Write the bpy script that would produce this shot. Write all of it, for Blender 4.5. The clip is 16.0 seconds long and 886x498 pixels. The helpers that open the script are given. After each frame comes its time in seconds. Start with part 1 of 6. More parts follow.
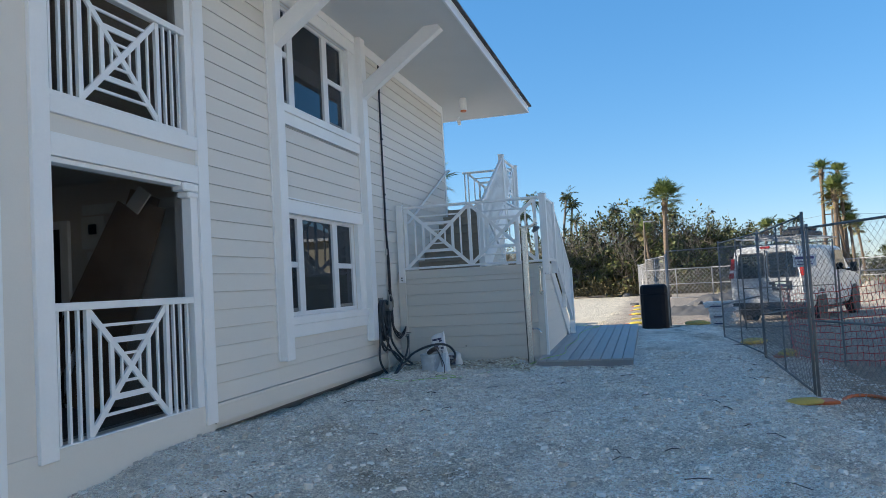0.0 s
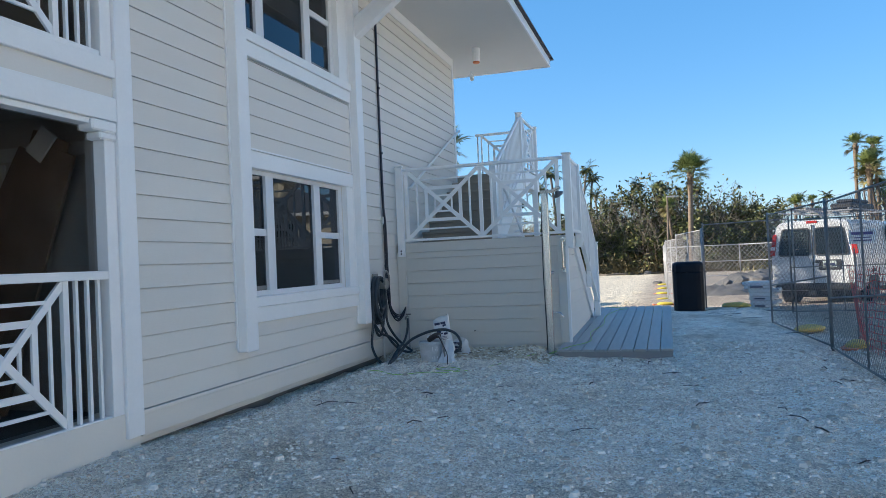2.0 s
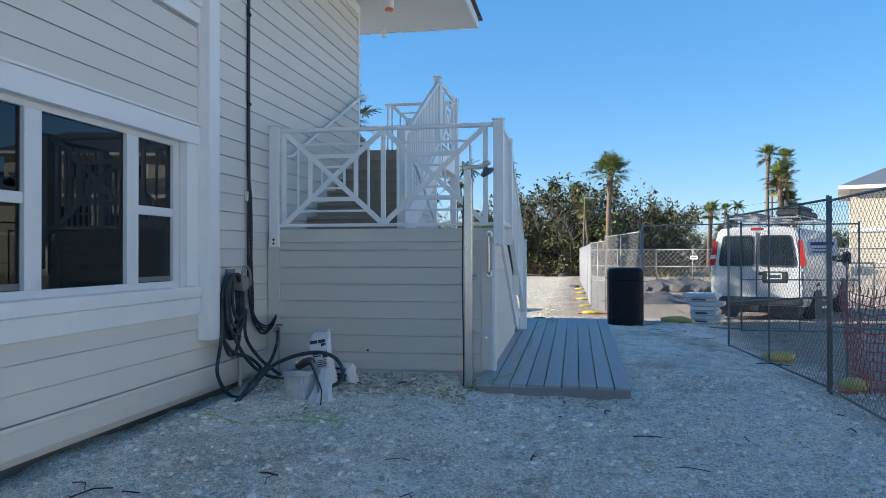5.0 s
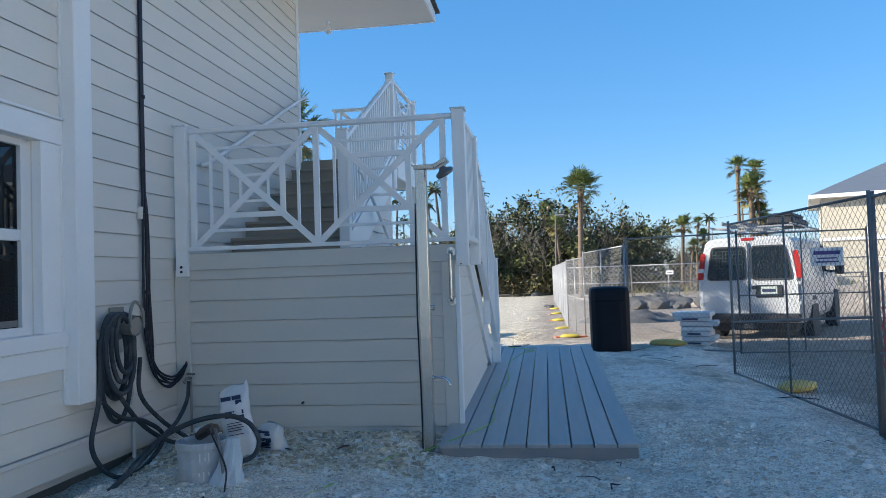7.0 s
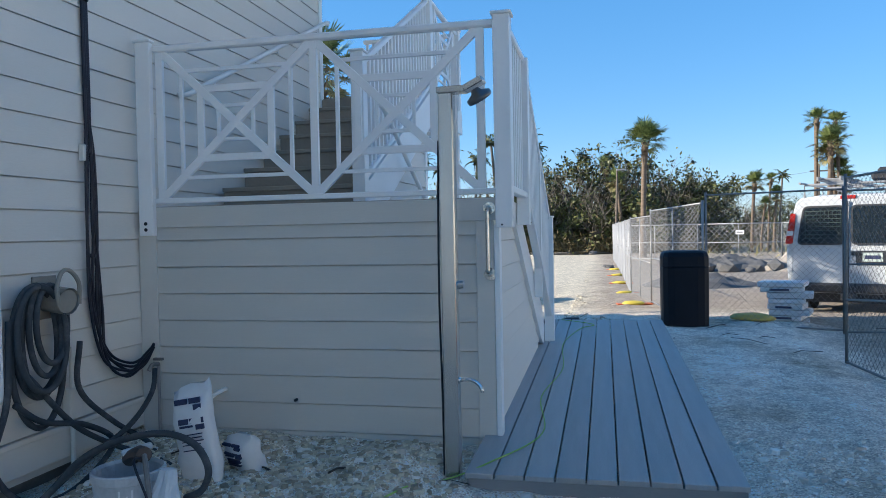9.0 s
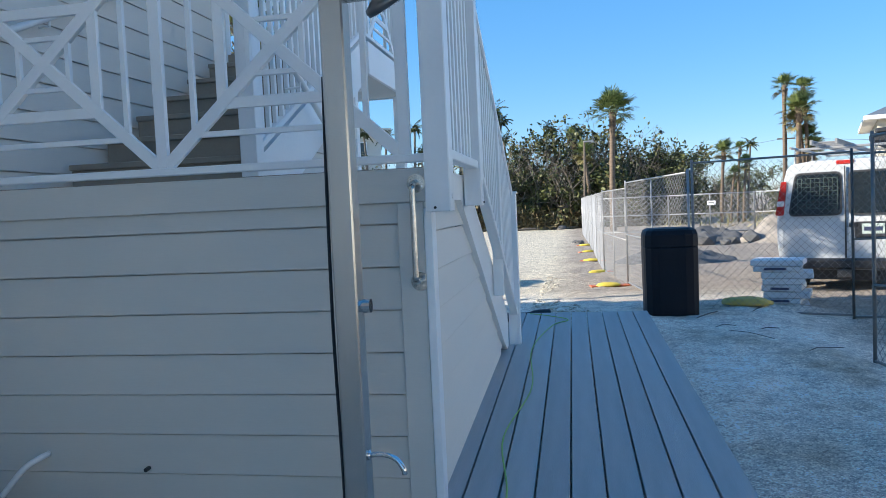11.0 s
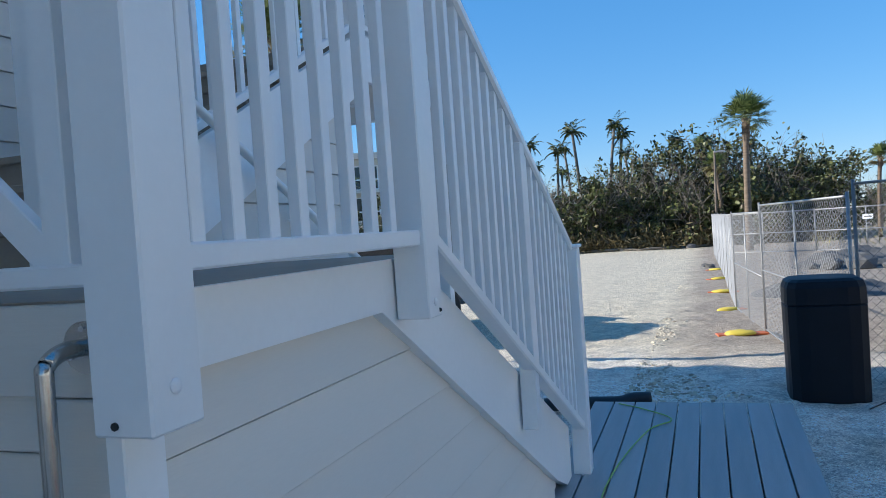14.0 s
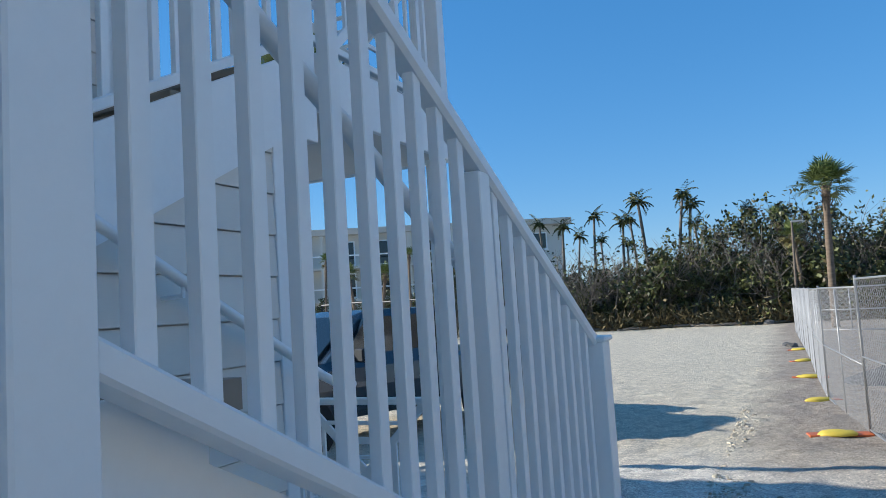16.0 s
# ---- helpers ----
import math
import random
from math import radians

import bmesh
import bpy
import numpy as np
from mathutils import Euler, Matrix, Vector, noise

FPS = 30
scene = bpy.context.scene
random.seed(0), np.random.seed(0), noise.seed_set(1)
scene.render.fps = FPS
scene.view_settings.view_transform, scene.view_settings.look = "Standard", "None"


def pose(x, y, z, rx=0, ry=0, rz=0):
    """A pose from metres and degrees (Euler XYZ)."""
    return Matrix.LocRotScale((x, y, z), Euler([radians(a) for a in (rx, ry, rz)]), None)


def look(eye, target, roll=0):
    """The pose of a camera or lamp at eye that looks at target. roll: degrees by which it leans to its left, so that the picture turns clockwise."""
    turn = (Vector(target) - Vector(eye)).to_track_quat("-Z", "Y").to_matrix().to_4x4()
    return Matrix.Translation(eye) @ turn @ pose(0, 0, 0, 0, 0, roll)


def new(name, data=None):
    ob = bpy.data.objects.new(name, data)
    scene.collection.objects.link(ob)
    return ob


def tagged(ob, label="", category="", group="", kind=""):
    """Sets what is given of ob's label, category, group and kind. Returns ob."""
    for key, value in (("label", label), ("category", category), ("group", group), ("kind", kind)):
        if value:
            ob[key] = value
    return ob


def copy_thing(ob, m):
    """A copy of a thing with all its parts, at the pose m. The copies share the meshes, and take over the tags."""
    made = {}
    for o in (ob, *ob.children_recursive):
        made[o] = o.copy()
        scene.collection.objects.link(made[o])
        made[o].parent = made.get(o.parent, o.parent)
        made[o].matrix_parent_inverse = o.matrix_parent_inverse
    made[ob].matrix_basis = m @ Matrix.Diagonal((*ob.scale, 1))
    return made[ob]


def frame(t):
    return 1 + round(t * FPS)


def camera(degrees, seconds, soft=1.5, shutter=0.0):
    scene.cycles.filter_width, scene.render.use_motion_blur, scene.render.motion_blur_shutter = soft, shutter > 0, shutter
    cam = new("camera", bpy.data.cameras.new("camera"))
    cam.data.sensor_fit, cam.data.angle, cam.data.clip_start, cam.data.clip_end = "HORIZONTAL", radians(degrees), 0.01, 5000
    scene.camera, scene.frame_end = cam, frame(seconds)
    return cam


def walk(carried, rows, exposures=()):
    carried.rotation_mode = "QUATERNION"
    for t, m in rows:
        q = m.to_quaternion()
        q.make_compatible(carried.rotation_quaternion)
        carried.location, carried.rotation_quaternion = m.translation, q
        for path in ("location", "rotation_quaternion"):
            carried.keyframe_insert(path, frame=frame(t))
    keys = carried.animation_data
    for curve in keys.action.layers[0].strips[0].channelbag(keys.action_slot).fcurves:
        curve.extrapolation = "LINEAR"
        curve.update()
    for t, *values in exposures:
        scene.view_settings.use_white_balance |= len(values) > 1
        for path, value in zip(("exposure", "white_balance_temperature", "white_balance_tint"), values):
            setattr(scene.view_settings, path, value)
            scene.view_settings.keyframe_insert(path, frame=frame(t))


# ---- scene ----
cam = camera(61.7, 16.0, soft=0.6)
PATH = [
    (0, (4.068, -11.684, 1.391), (3.536, -9.759, 1.49), -3.2),
    (0.5, (3.96, -11.23, 1.405), (3.463, -9.294, 1.495), -3.0),
    (1, (3.898, -10.812, 1.381), (3.394, -8.88, 1.494), -2.5),
    (1.5, (3.826, -10.405, 1.357), (3.28, -8.483, 1.452), -2.3),
    (2, (3.749, -9.984, 1.375), (3.17, -8.07, 1.41), -2.6),
    (2.5, (3.686, -9.536, 1.389), (3.05, -7.64, 1.347), -3.5),
    (3, (3.501, -9.122, 1.377), (2.831, -7.239, 1.301), -3.8),
    (3.5, (3.446, -8.7, 1.38), (2.843, -6.794, 1.316), -3.3),
    (4, (3.394, -8.336, 1.385), (2.813, -6.422, 1.399), -2.3),
    (4.5, (3.282, -7.913, 1.389), (2.827, -5.967, 1.457), -0.7),
    (5, (3.265, -7.442, 1.398), (2.913, -5.473, 1.412), -0.1),
    (5.2, (3.253, -7.289, 1.375), (2.919, -5.317, 1.358), -0.1),
    (7.3, (3.165, -5.667, 1.413), (2.89, -3.687, 1.491), -2.1),
    (7.5, (3.176, -5.498, 1.417), (2.868, -3.523, 1.49), -2.2),
    (8, (3.206, -5.126, 1.449), (2.797, -3.168, 1.484), -2.6),
    (8.5, (3.143, -4.723, 1.485), (2.741, -2.763, 1.506), -1.2),
    (8.7, (3.111, -4.591, 1.457), (2.686, -2.637, 1.438), -0.8),
    (10.8, (3.039, -3.108, 1.508), (2.661, -1.146, 1.418), -3.2),
    (11, (3.028, -2.921, 1.495), (2.681, -0.954, 1.386), -2.6),
    (11.5, (3.067, -2.494, 1.542), (2.93, -0.509, 1.34), -2.5),
    (12, (3.18, -2.165, 1.553), (3.036, -0.189, 1.274), -5.0),
    (12.5, (3.214, -1.818, 1.571), (2.911, 0.158, 1.489), -3.6),
    (13, (3.319, -1.453, 1.588), (2.96, 0.513, 1.521), -3.8),
    (13.5, (3.324, -1.132, 1.589), (2.731, 0.776, 1.485), -4.5),
    (14, (3.254, -0.787, 1.73), (2.582, 1.096, 1.686), -4.0),
    (14.5, (3.302, -0.494, 1.774), (2.608, 1.381, 1.845), -3.3),
    (15, (3.241, -0.147, 1.74), (2.538, 1.718, 1.913), -3.0),
    (15.2, (3.189, 0.026, 1.758), (2.488, 1.889, 1.956), -3.1),
    (15.5, (3.203, 0.271, 1.755), (2.494, 2.131, 1.953), -2.9),
    (16, (3.19, 0.594, 1.752), (2.367, 2.41, 1.913), -3.6),
]
walk(cam, [(t, look(eye, target, roll)) for t, eye, target, roll in PATH],
     [(0, 1.60, 5500, 10), (1.5, 1.72, 5500, 10), (3, 1.84, 5500, 10), (5, 1.62, 5350, 10), (8.5, 1.64, 5300, 10), (10.8, 1.72, 5250, 9), (12, 1.76, 5200, 9), (13, 1.45, 5100, 9), (14.2, 1.40, 5050, 9), (15.4, 1.22, 5050, 8), (16, 1.22, 5050, 8)])


# ---------------------------------------------------------------- light
SUN_FROM = Vector((-0.93, -0.20, 0.40)).normalized()
world = bpy.data.worlds.new("world")
scene.world = world
world.use_nodes = True
wn = world.node_tree
sky = wn.nodes.new("ShaderNodeTexSky")
sky.sky_type = "NISHITA"
sky.sun_disc = False
sky.sun_elevation = math.asin(SUN_FROM.z)
sky.sun_rotation = math.atan2(SUN_FROM.x, SUN_FROM.y)
sky.altitude = 0
sky.air_density = 1.0
sky.dust_density = 0.0
sky.ozone_density = 5.0
soften = wn.nodes.new("ShaderNodeGamma")
soften.inputs[1].default_value = 0.52
richer = wn.nodes.new("ShaderNodeHueSaturation")
richer.inputs["Saturation"].default_value = 1.5
richer.inputs["Hue"].default_value = 0.499
wn.links.new(sky.outputs[0], soften.inputs[0])
wn.links.new(soften.outputs[0], richer.inputs["Color"])
wn.links.new(richer.outputs[0], wn.nodes["Background"].inputs[0])
wn.nodes["Background"].inputs[1].default_value = 0.112
sun_data = bpy.data.lights.new("sun", "SUN")
sun_data.energy = 3.1
sun_data.angle = radians(0.6)
sun_data.color = (1.0, 0.81, 0.56)
sun = new("sun", sun_data)
sun.matrix_world = look((-40, -10, 30), Vector((-40, -10, 30)) - SUN_FROM)


# ---------------------------------------------------------------- materials
def material(name, base, rough=0.6, metal=0.0, var=0.12, scale=6.0, fine=60.0, bump=0.1, dirt=0.0,
             dirt_color=(0.25, 0.22, 0.18), spec=0.5, random_amount=0.0, stretch=(1, 1, 1), coat=0.0):
    """Base colour broken at two scales, with grain, faint stains and bump."""
    m = bpy.data.materials.new(name)
    m.use_nodes = True
    t = m.node_tree
    bs = t.nodes["Principled BSDF"]
    bs.inputs["Roughness"].default_value = rough
    bs.inputs["Metallic"].default_value = metal
    bs.inputs["Specular IOR Level"].default_value = spec
    bs.inputs["Coat Weight"].default_value = coat
    geo = t.nodes.new("ShaderNodeTexCoord")
    mp = t.nodes.new("ShaderNodeMapping")
    mp.inputs["Scale"].default_value = stretch
    t.links.new(geo.outputs["Object"], mp.inputs[0])
    big = t.nodes.new("ShaderNodeTexNoise")
    big.inputs["Scale"].default_value = scale
    big.inputs["Detail"].default_value = 5
    small = t.nodes.new("ShaderNodeTexNoise")
    small.inputs["Scale"].default_value = fine
    small.inputs["Detail"].default_value = 4
    t.links.new(mp.outputs[0], big.inputs[0])
    t.links.new(mp.outputs[0], small.inputs[0])
    add = t.nodes.new("ShaderNodeMath")
    add.operation = "MULTIPLY_ADD"
    t.links.new(small.outputs[0], add.inputs[0])
    add.inputs[1].default_value = 0.5
    t.links.new(big.outputs[0], add.inputs[2])
    rng = t.nodes.new("ShaderNodeMapRange")
    t.links.new(add.outputs[0], rng.inputs[0])
    rng.inputs[1].default_value, rng.inputs[2].default_value = 0.45, 1.05
    rng.inputs[3].default_value, rng.inputs[4].default_value = 1 - var, 1 + var
    val = rng.outputs[0]
    if random_amount:
        oi = t.nodes.new("ShaderNodeObjectInfo")
        r2 = t.nodes.new("ShaderNodeMapRange")
        t.links.new(oi.outputs["Random"], r2.inputs[0])
        r2.inputs[3].default_value, r2.inputs[4].default_value = 1 - random_amount, 1 + random_amount
        mu = t.nodes.new("ShaderNodeMath")
        mu.operation = "MULTIPLY"
        t.links.new(val, mu.inputs[0])
        t.links.new(r2.outputs[0], mu.inputs[1])
        val = mu.outputs[0]
    sc = t.nodes.new("ShaderNodeVectorMath")
    sc.operation = "SCALE"
    sc.inputs[0].default_value = base
    t.links.new(val, sc.inputs["Scale"])
    col = sc.outputs[0]
    if dirt:
        d = t.nodes.new("ShaderNodeTexNoise")
        d.inputs["Scale"].default_value = scale * 0.6
        d.inputs["Detail"].default_value = 8
        d.inputs["Roughness"].default_value = 0.7
        t.links.new(mp.outputs[0], d.inputs[0])
        dr = t.nodes.new("ShaderNodeMapRange")
        t.links.new(d.outputs[0], dr.inputs[0])
        dr.inputs[1].default_value, dr.inputs[2].default_value = 0.52, 0.75
        dr.inputs[3].default_value, dr.inputs[4].default_value = 0.0, dirt
        mix = t.nodes.new("ShaderNodeMix")
        mix.data_type = "RGBA"
        t.links.new(dr.outputs[0], mix.inputs[0])
        t.links.new(col, mix.inputs[6])
        mix.inputs[7].default_value = (*dirt_color, 1)
        col = mix.outputs[2]
    t.links.new(col, bs.inputs["Base Color"])
    if bump:
        b = t.nodes.new("ShaderNodeBump")
        b.inputs["Strength"].default_value = bump
        b.inputs["Distance"].default_value = 0.004
        t.links.new(small.outputs[0], b.inputs["Height"])
        t.links.new(b.outputs[0], bs.inputs["Normal"])
    return m


def glass_material(name, tint=(0.9, 0.95, 0.95), alpha=0.25, rough=0.02, ior=1.55):
    """A window pane: clear film mixed with sharp reflection."""
    m = bpy.data.materials.new(name)
    m.use_nodes = True
    t = m.node_tree
    t.nodes.remove(t.nodes["Principled BSDF"])
    tr = t.nodes.new("ShaderNodeBsdfTransparent")
    tr.inputs[0].default_value = (*tint, 1)
    gl = t.nodes.new("ShaderNodeBsdfGlossy")
    gl.inputs["Roughness"].default_value = rough
    gl.inputs[0].default_value = (0.9, 0.95, 1, 1)
    fr = t.nodes.new("ShaderNodeFresnel")
    fr.inputs[0].default_value = ior
    mr = t.nodes.new("ShaderNodeMath")
    mr.operation = "ADD"
    t.links.new(fr.outputs[0], mr.inputs[0])
    mr.inputs[1].default_value = alpha
    mx = t.nodes.new("ShaderNodeMixShader")
    t.links.new(mr.outputs[0], mx.inputs[0])
    t.links.new(tr.outputs[0], mx.inputs[1])
    t.links.new(gl.outputs[0], mx.inputs[2])
    t.links.new(mx.outputs[0], t.nodes["Material Output"].inputs[0])
    return m


M_SIDING = material("siding_paint", (0.80, 0.765, 0.70), 0.62, var=0.035, scale=1.2, fine=90, bump=0.12,
                    dirt=0.10, dirt_color=(0.42, 0.40, 0.36), random_amount=0.025, stretch=(1, 0.25, 3))
# same siding paint, darkened to carry the shade on the landing's front face
M_SIDING_SHADE = material("shaded_siding_paint", (0.69, 0.66, 0.60), 0.62, var=0.04, scale=1.2, fine=90, bump=0.12,
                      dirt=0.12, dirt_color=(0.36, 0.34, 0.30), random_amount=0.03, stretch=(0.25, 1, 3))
M_PANEL = material("panel_paint", (0.80, 0.765, 0.70), 0.62, var=0.03, scale=0.8, fine=70, bump=0.08, dirt=0.1,
                   dirt_color=(0.46, 0.44, 0.39))
M_WHITE = material("white_trim_paint", (0.93, 0.93, 0.92), 0.42, var=0.03, scale=2.0, fine=40, bump=0.05, dirt=0.07,
                   dirt_color=(0.62, 0.60, 0.56))
M_RAIL = material("white_powder_coat", (0.91, 0.91, 0.90), 0.32, var=0.025, scale=3.0, fine=50, bump=0.04, dirt=0.08,
                  dirt_color=(0.6, 0.58, 0.54))
M_SOFFIT = material("soffit_paint", (0.80, 0.79, 0.76), 0.7, var=0.03, scale=1.0, fine=50, bump=0.06)
# near-black that puts the darkness of the unlit rooms into the colour
M_DARK = material("unlit_room_black", (0.010, 0.010, 0.011), 0.8, var=0.2, scale=2)
M_ROOM = material("room_wall", (0.60, 0.55, 0.47), 0.8, var=0.08, scale=2)
M_CONCRETE = material("foundation_concrete", (0.22, 0.21, 0.20), 0.85, var=0.2, scale=3, fine=40, bump=0.4)
# low tint, so the rooms behind the panes look darker still
M_GLASS = glass_material("window_glass", (0.16, 0.17, 0.18), 0.0, 0.005, 1.5)
M_VINYL = material("window_vinyl", (0.82, 0.82, 0.82), 0.35, var=0.02, bump=0.03)
M_DECK = material("composite_deck", (0.40, 0.395, 0.39), 0.55, var=0.10, scale=3, fine=40, bump=0.25, dirt=0.35,
                  dirt_color=(0.56, 0.56, 0.55), random_amount=0.08, stretch=(6, 0.5, 1))
M_DECK_RIM = material("deck_rim_board", (0.31, 0.305, 0.30), 0.6, var=0.1, scale=3, fine=40, bump=0.2, dirt=0.3,
                      dirt_color=(0.4, 0.39, 0.37), stretch=(0.6, 6, 3))
M_STEEL = material("brushed_steel", (0.58, 0.57, 0.54), 0.26, 1.0, var=0.1, scale=3, fine=120, bump=0.08, dirt=0.25,
                   dirt_color=(0.35, 0.36, 0.34), stretch=(1, 1, 0.12))
M_CHROME = material("chrome", (0.75, 0.75, 0.76), 0.12, 1.0, var=0.03, bump=0.0)
M_GALV = material("galvanised_steel", (0.36, 0.355, 0.35), 0.5, 0.4, var=0.15, scale=5, fine=60, bump=0.1)
M_GALV_DARK = material("weathered_galvanised_steel", (0.22, 0.215, 0.21), 0.6, 0.3, var=0.2, scale=5, fine=60, bump=0.1)
M_BLACK = material("black_plastic", (0.018, 0.02, 0.024), 0.5, var=0.2, scale=3, fine=70, bump=0.1)
M_CABLE = material("black_cable", (0.010, 0.011, 0.024), 0.45, var=0.2, bump=0.05)
M_HOSE = material("grey_blue_hose", (0.045, 0.055, 0.066), 0.75, var=0.25, scale=8, bump=0.2, dirt=0.5,
                  dirt_color=(0.24, 0.24, 0.23))
M_TREAD = material("stair_tread", (0.33, 0.29, 0.235), 0.6, var=0.1, scale=3, fine=40, bump=0.2)


# ---------------------------------------------------------------- mesh helpers
def mesh_of(bm, name, mat, smooth=False):
    me = bpy.data.meshes.new(name)
    bmesh.ops.recalc_face_normals(bm, faces=bm.faces)
    bm.to_mesh(me)
    bm.free()
    for m in (mat if isinstance(mat, (list, tuple)) else [mat]):
        me.materials.append(m)
    if smooth:
        me.polygons.foreach_set("use_smooth", [True] * len(me.polygons))
    return me


def part(name, bm, mat, parent=None, label="", smooth=False, kind=""):
    ob = new(name, mesh_of(bm, name, mat, smooth))
    if parent is not None:
        ob.parent = parent
    return tagged(ob, label, kind=kind)


def piece(name, me, parent, loc=(0, 0, 0)):
    ob = new(name, me)
    ob.parent = parent
    ob.location = loc
    return ob


def thing(name, label, category, group="", kind="", loc=(0, 0, 0)):
    ob = new(name)
    ob.empty_display_size = 0.1
    ob.location = loc
    return tagged(ob, label, category, group, kind)


def box(bm, x0, x1, y0, y1, z0, z1, bevel=0.0):
    m = Matrix.Translation(((x0 + x1) / 2, (y0 + y1) / 2, (z0 + z1) / 2)) @ Matrix.Diagonal((abs(x1 - x0), abs(y1 - y0), abs(z1 - z0), 1))
    r = bmesh.ops.create_cube(bm, size=1, matrix=m)
    if bevel:
        edges = list({e for v in r["verts"] for e in v.link_edges})
        bmesh.ops.bevel(bm, geom=edges, offset=bevel, segments=1, affect="EDGES", profile=0.5)
    return bm


def bx(*a, bevel=0.0):
    return box(bmesh.new(), *a, bevel=bevel)


def prism(bm, pts, axis, a, b):
    """A flat outline carried along an axis from a to b. pts: pairs in the other two axes, in xyz order."""
    def at(p, v):
        c = list(p)
        c.insert("xyz".index(axis), v)
        return c
    lo = [bm.verts.new(at(p, a)) for p in pts]
    hi = [bm.verts.new(at(p, b)) for p in pts]
    bm.faces.new(lo)
    bm.faces.new(hi[::-1])
    for i in range(len(pts)):
        j = (i + 1) % len(pts)
        bm.faces.new((lo[i], hi[i], hi[j], lo[j]))
    return bm


def bar(bm, p, q, w, h, side=(0, 0, 1), bevel=0.0):
    """A straight bar from p to q, h along side and w across."""
    p, q = Vector(p), Vector(q)
    d = (q - p).normalized()
    s = Vector(side)
    s = (s - d * s.dot(d)).normalized()
    c = d.cross(s)
    m = Matrix((( *d, 0), (*c, 0), (*s, 0), (0, 0, 0, 1))).transposed()
    m = Matrix.Translation((p + q) / 2) @ m @ Matrix.Diagonal(((q - p).length, w, h, 1))
    r = bmesh.ops.create_cube(bm, size=1, matrix=m)
    if bevel:
        edges = list({e for v in r["verts"] for e in v.link_edges})
        bmesh.ops.bevel(bm, geom=edges, offset=bevel, segments=1, affect="EDGES", profile=0.5)
    return bm


def tube(bm, pts, r, sides=8, caps=True, radii=None):
    """A round tube along a line of points."""
    pts = [Vector(p) for p in pts]
    rings, ref = [], None
    for i, p in enumerate(pts):
        d = (pts[min(i + 1, len(pts) - 1)] - pts[max(i - 1, 0)]).normalized()
        if ref is None:
            ref = d.orthogonal().normalized()
        ref = (ref - d * ref.dot(d)).normalized()
        c = d.cross(ref)
        rr = radii[i] if radii else r
        rings.append([bm.verts.new(p + rr * (math.cos(a) * ref + math.sin(a) * c)) for a in (2 * math.pi * k / sides for k in range(sides))])
    for a, b in zip(rings, rings[1:]):
        for k in range(sides):
            bm.faces.new((a[k], a[(k + 1) % sides], b[(k + 1) % sides], b[k]))
    if caps:
        bm.faces.new(rings[0][::-1])
        bm.faces.new(rings[-1])
    return bm


def spline(pts, n=8):
    """A smooth line through the points."""
    P = [Vector(p) for p in pts]
    P = [2 * P[0] - P[1]] + P + [2 * P[-1] - P[-2]]
    out = []
    for i in range(1, len(P) - 2):
        a, b, c, d = P[i - 1:i + 3]
        for k in range(n):
            t = k / n
            out.append(0.5 * (2 * b + (c - a) * t + (2 * a - 5 * b + 4 * c - d) * t * t + (3 * b - a - 3 * c + d) * t ** 3))
    out.append(P[-2])
    return out


def lathe(bm, profile, sides=16, centre=(0, 0)):
    """A turned shape about z: profile of (radius, z)."""
    rings = []
    for r, z in profile:
        rings.append([bm.verts.new((centre[0] + r * math.cos(a), centre[1] + r * math.sin(a), z)) for a in (2 * math.pi * k / sides for k in range(sides))])
    for a, b in zip(rings, rings[1:]):
        for k in range(sides):
            bm.faces.new((a[k], a[(k + 1) % sides], b[(k + 1) % sides], b[k]))
    bm.faces.new(rings[0][::-1])
    bm.faces.new(rings[-1])
    return bm


def smoothstep(a, b, v):
    t = min(1.0, max(0.0, (v - a) / (b - a)))
    return t * t * (3 - 2 * t)


# ---------------------------------------------------------------- ground
def deck_z(y):
    return 0.205 + 0.024 * (y + 0.62)


def ground_z(x, y):
    z = 0.17
    z -= 0.19 * smoothstep(5.6, 10.5, y) + 0.10 * smoothstep(11, 16, y)
    z -= 0.16 * smoothstep(-5.4, -8.2, y)
    z -= 0.13 * smoothstep(4.9, 6.0, x) * (1 - smoothstep(4.5, 8, y))
    z -= 0.105 * smoothstep(0.42 + 0.1 * noise.noise((y * 1.6, 0, 4)), 0.08, x) * smoothstep(-6.5, -3.5, y) * (1 - smoothstep(-0.6, 0, y))
    z -= 0.07 * math.exp(-((x - 0.25) ** 2 / 0.08 + (y + 1.25) ** 2 / 0.15))
    z -= 0.09 * math.exp(-((y + 0.85) / 0.5) ** 2) * smoothstep(1.9, 2.3, x) * (1 - smoothstep(3.8, 4.3, x))
    z += 0.09 * math.exp(-((x - 2.05) ** 2 / 0.09 + (y + 0.50) ** 2 / 0.08))
    near = 1 - smoothstep(12, 25, abs(y))
    z += near * (0.030 * noise.noise((x * 0.9, y * 0.9, 3)) + 0.026 * noise.noise((x * 2.7, y * 2.7, 7)) + 0.016 * noise.noise((x * 6, y * 6, 1)) + 0.009 * noise.noise((x * 13, y * 13, 9)))
    z += (1 - near) * 0.05 * noise.noise((x * 0.3, y * 0.3, 5))
    # under the ramp the ground stays below its boards
    if 2.2 < x < 3.9 and -0.75 < y < 5.4:
        z = min(z, deck_z(y) - 0.07)
    return z


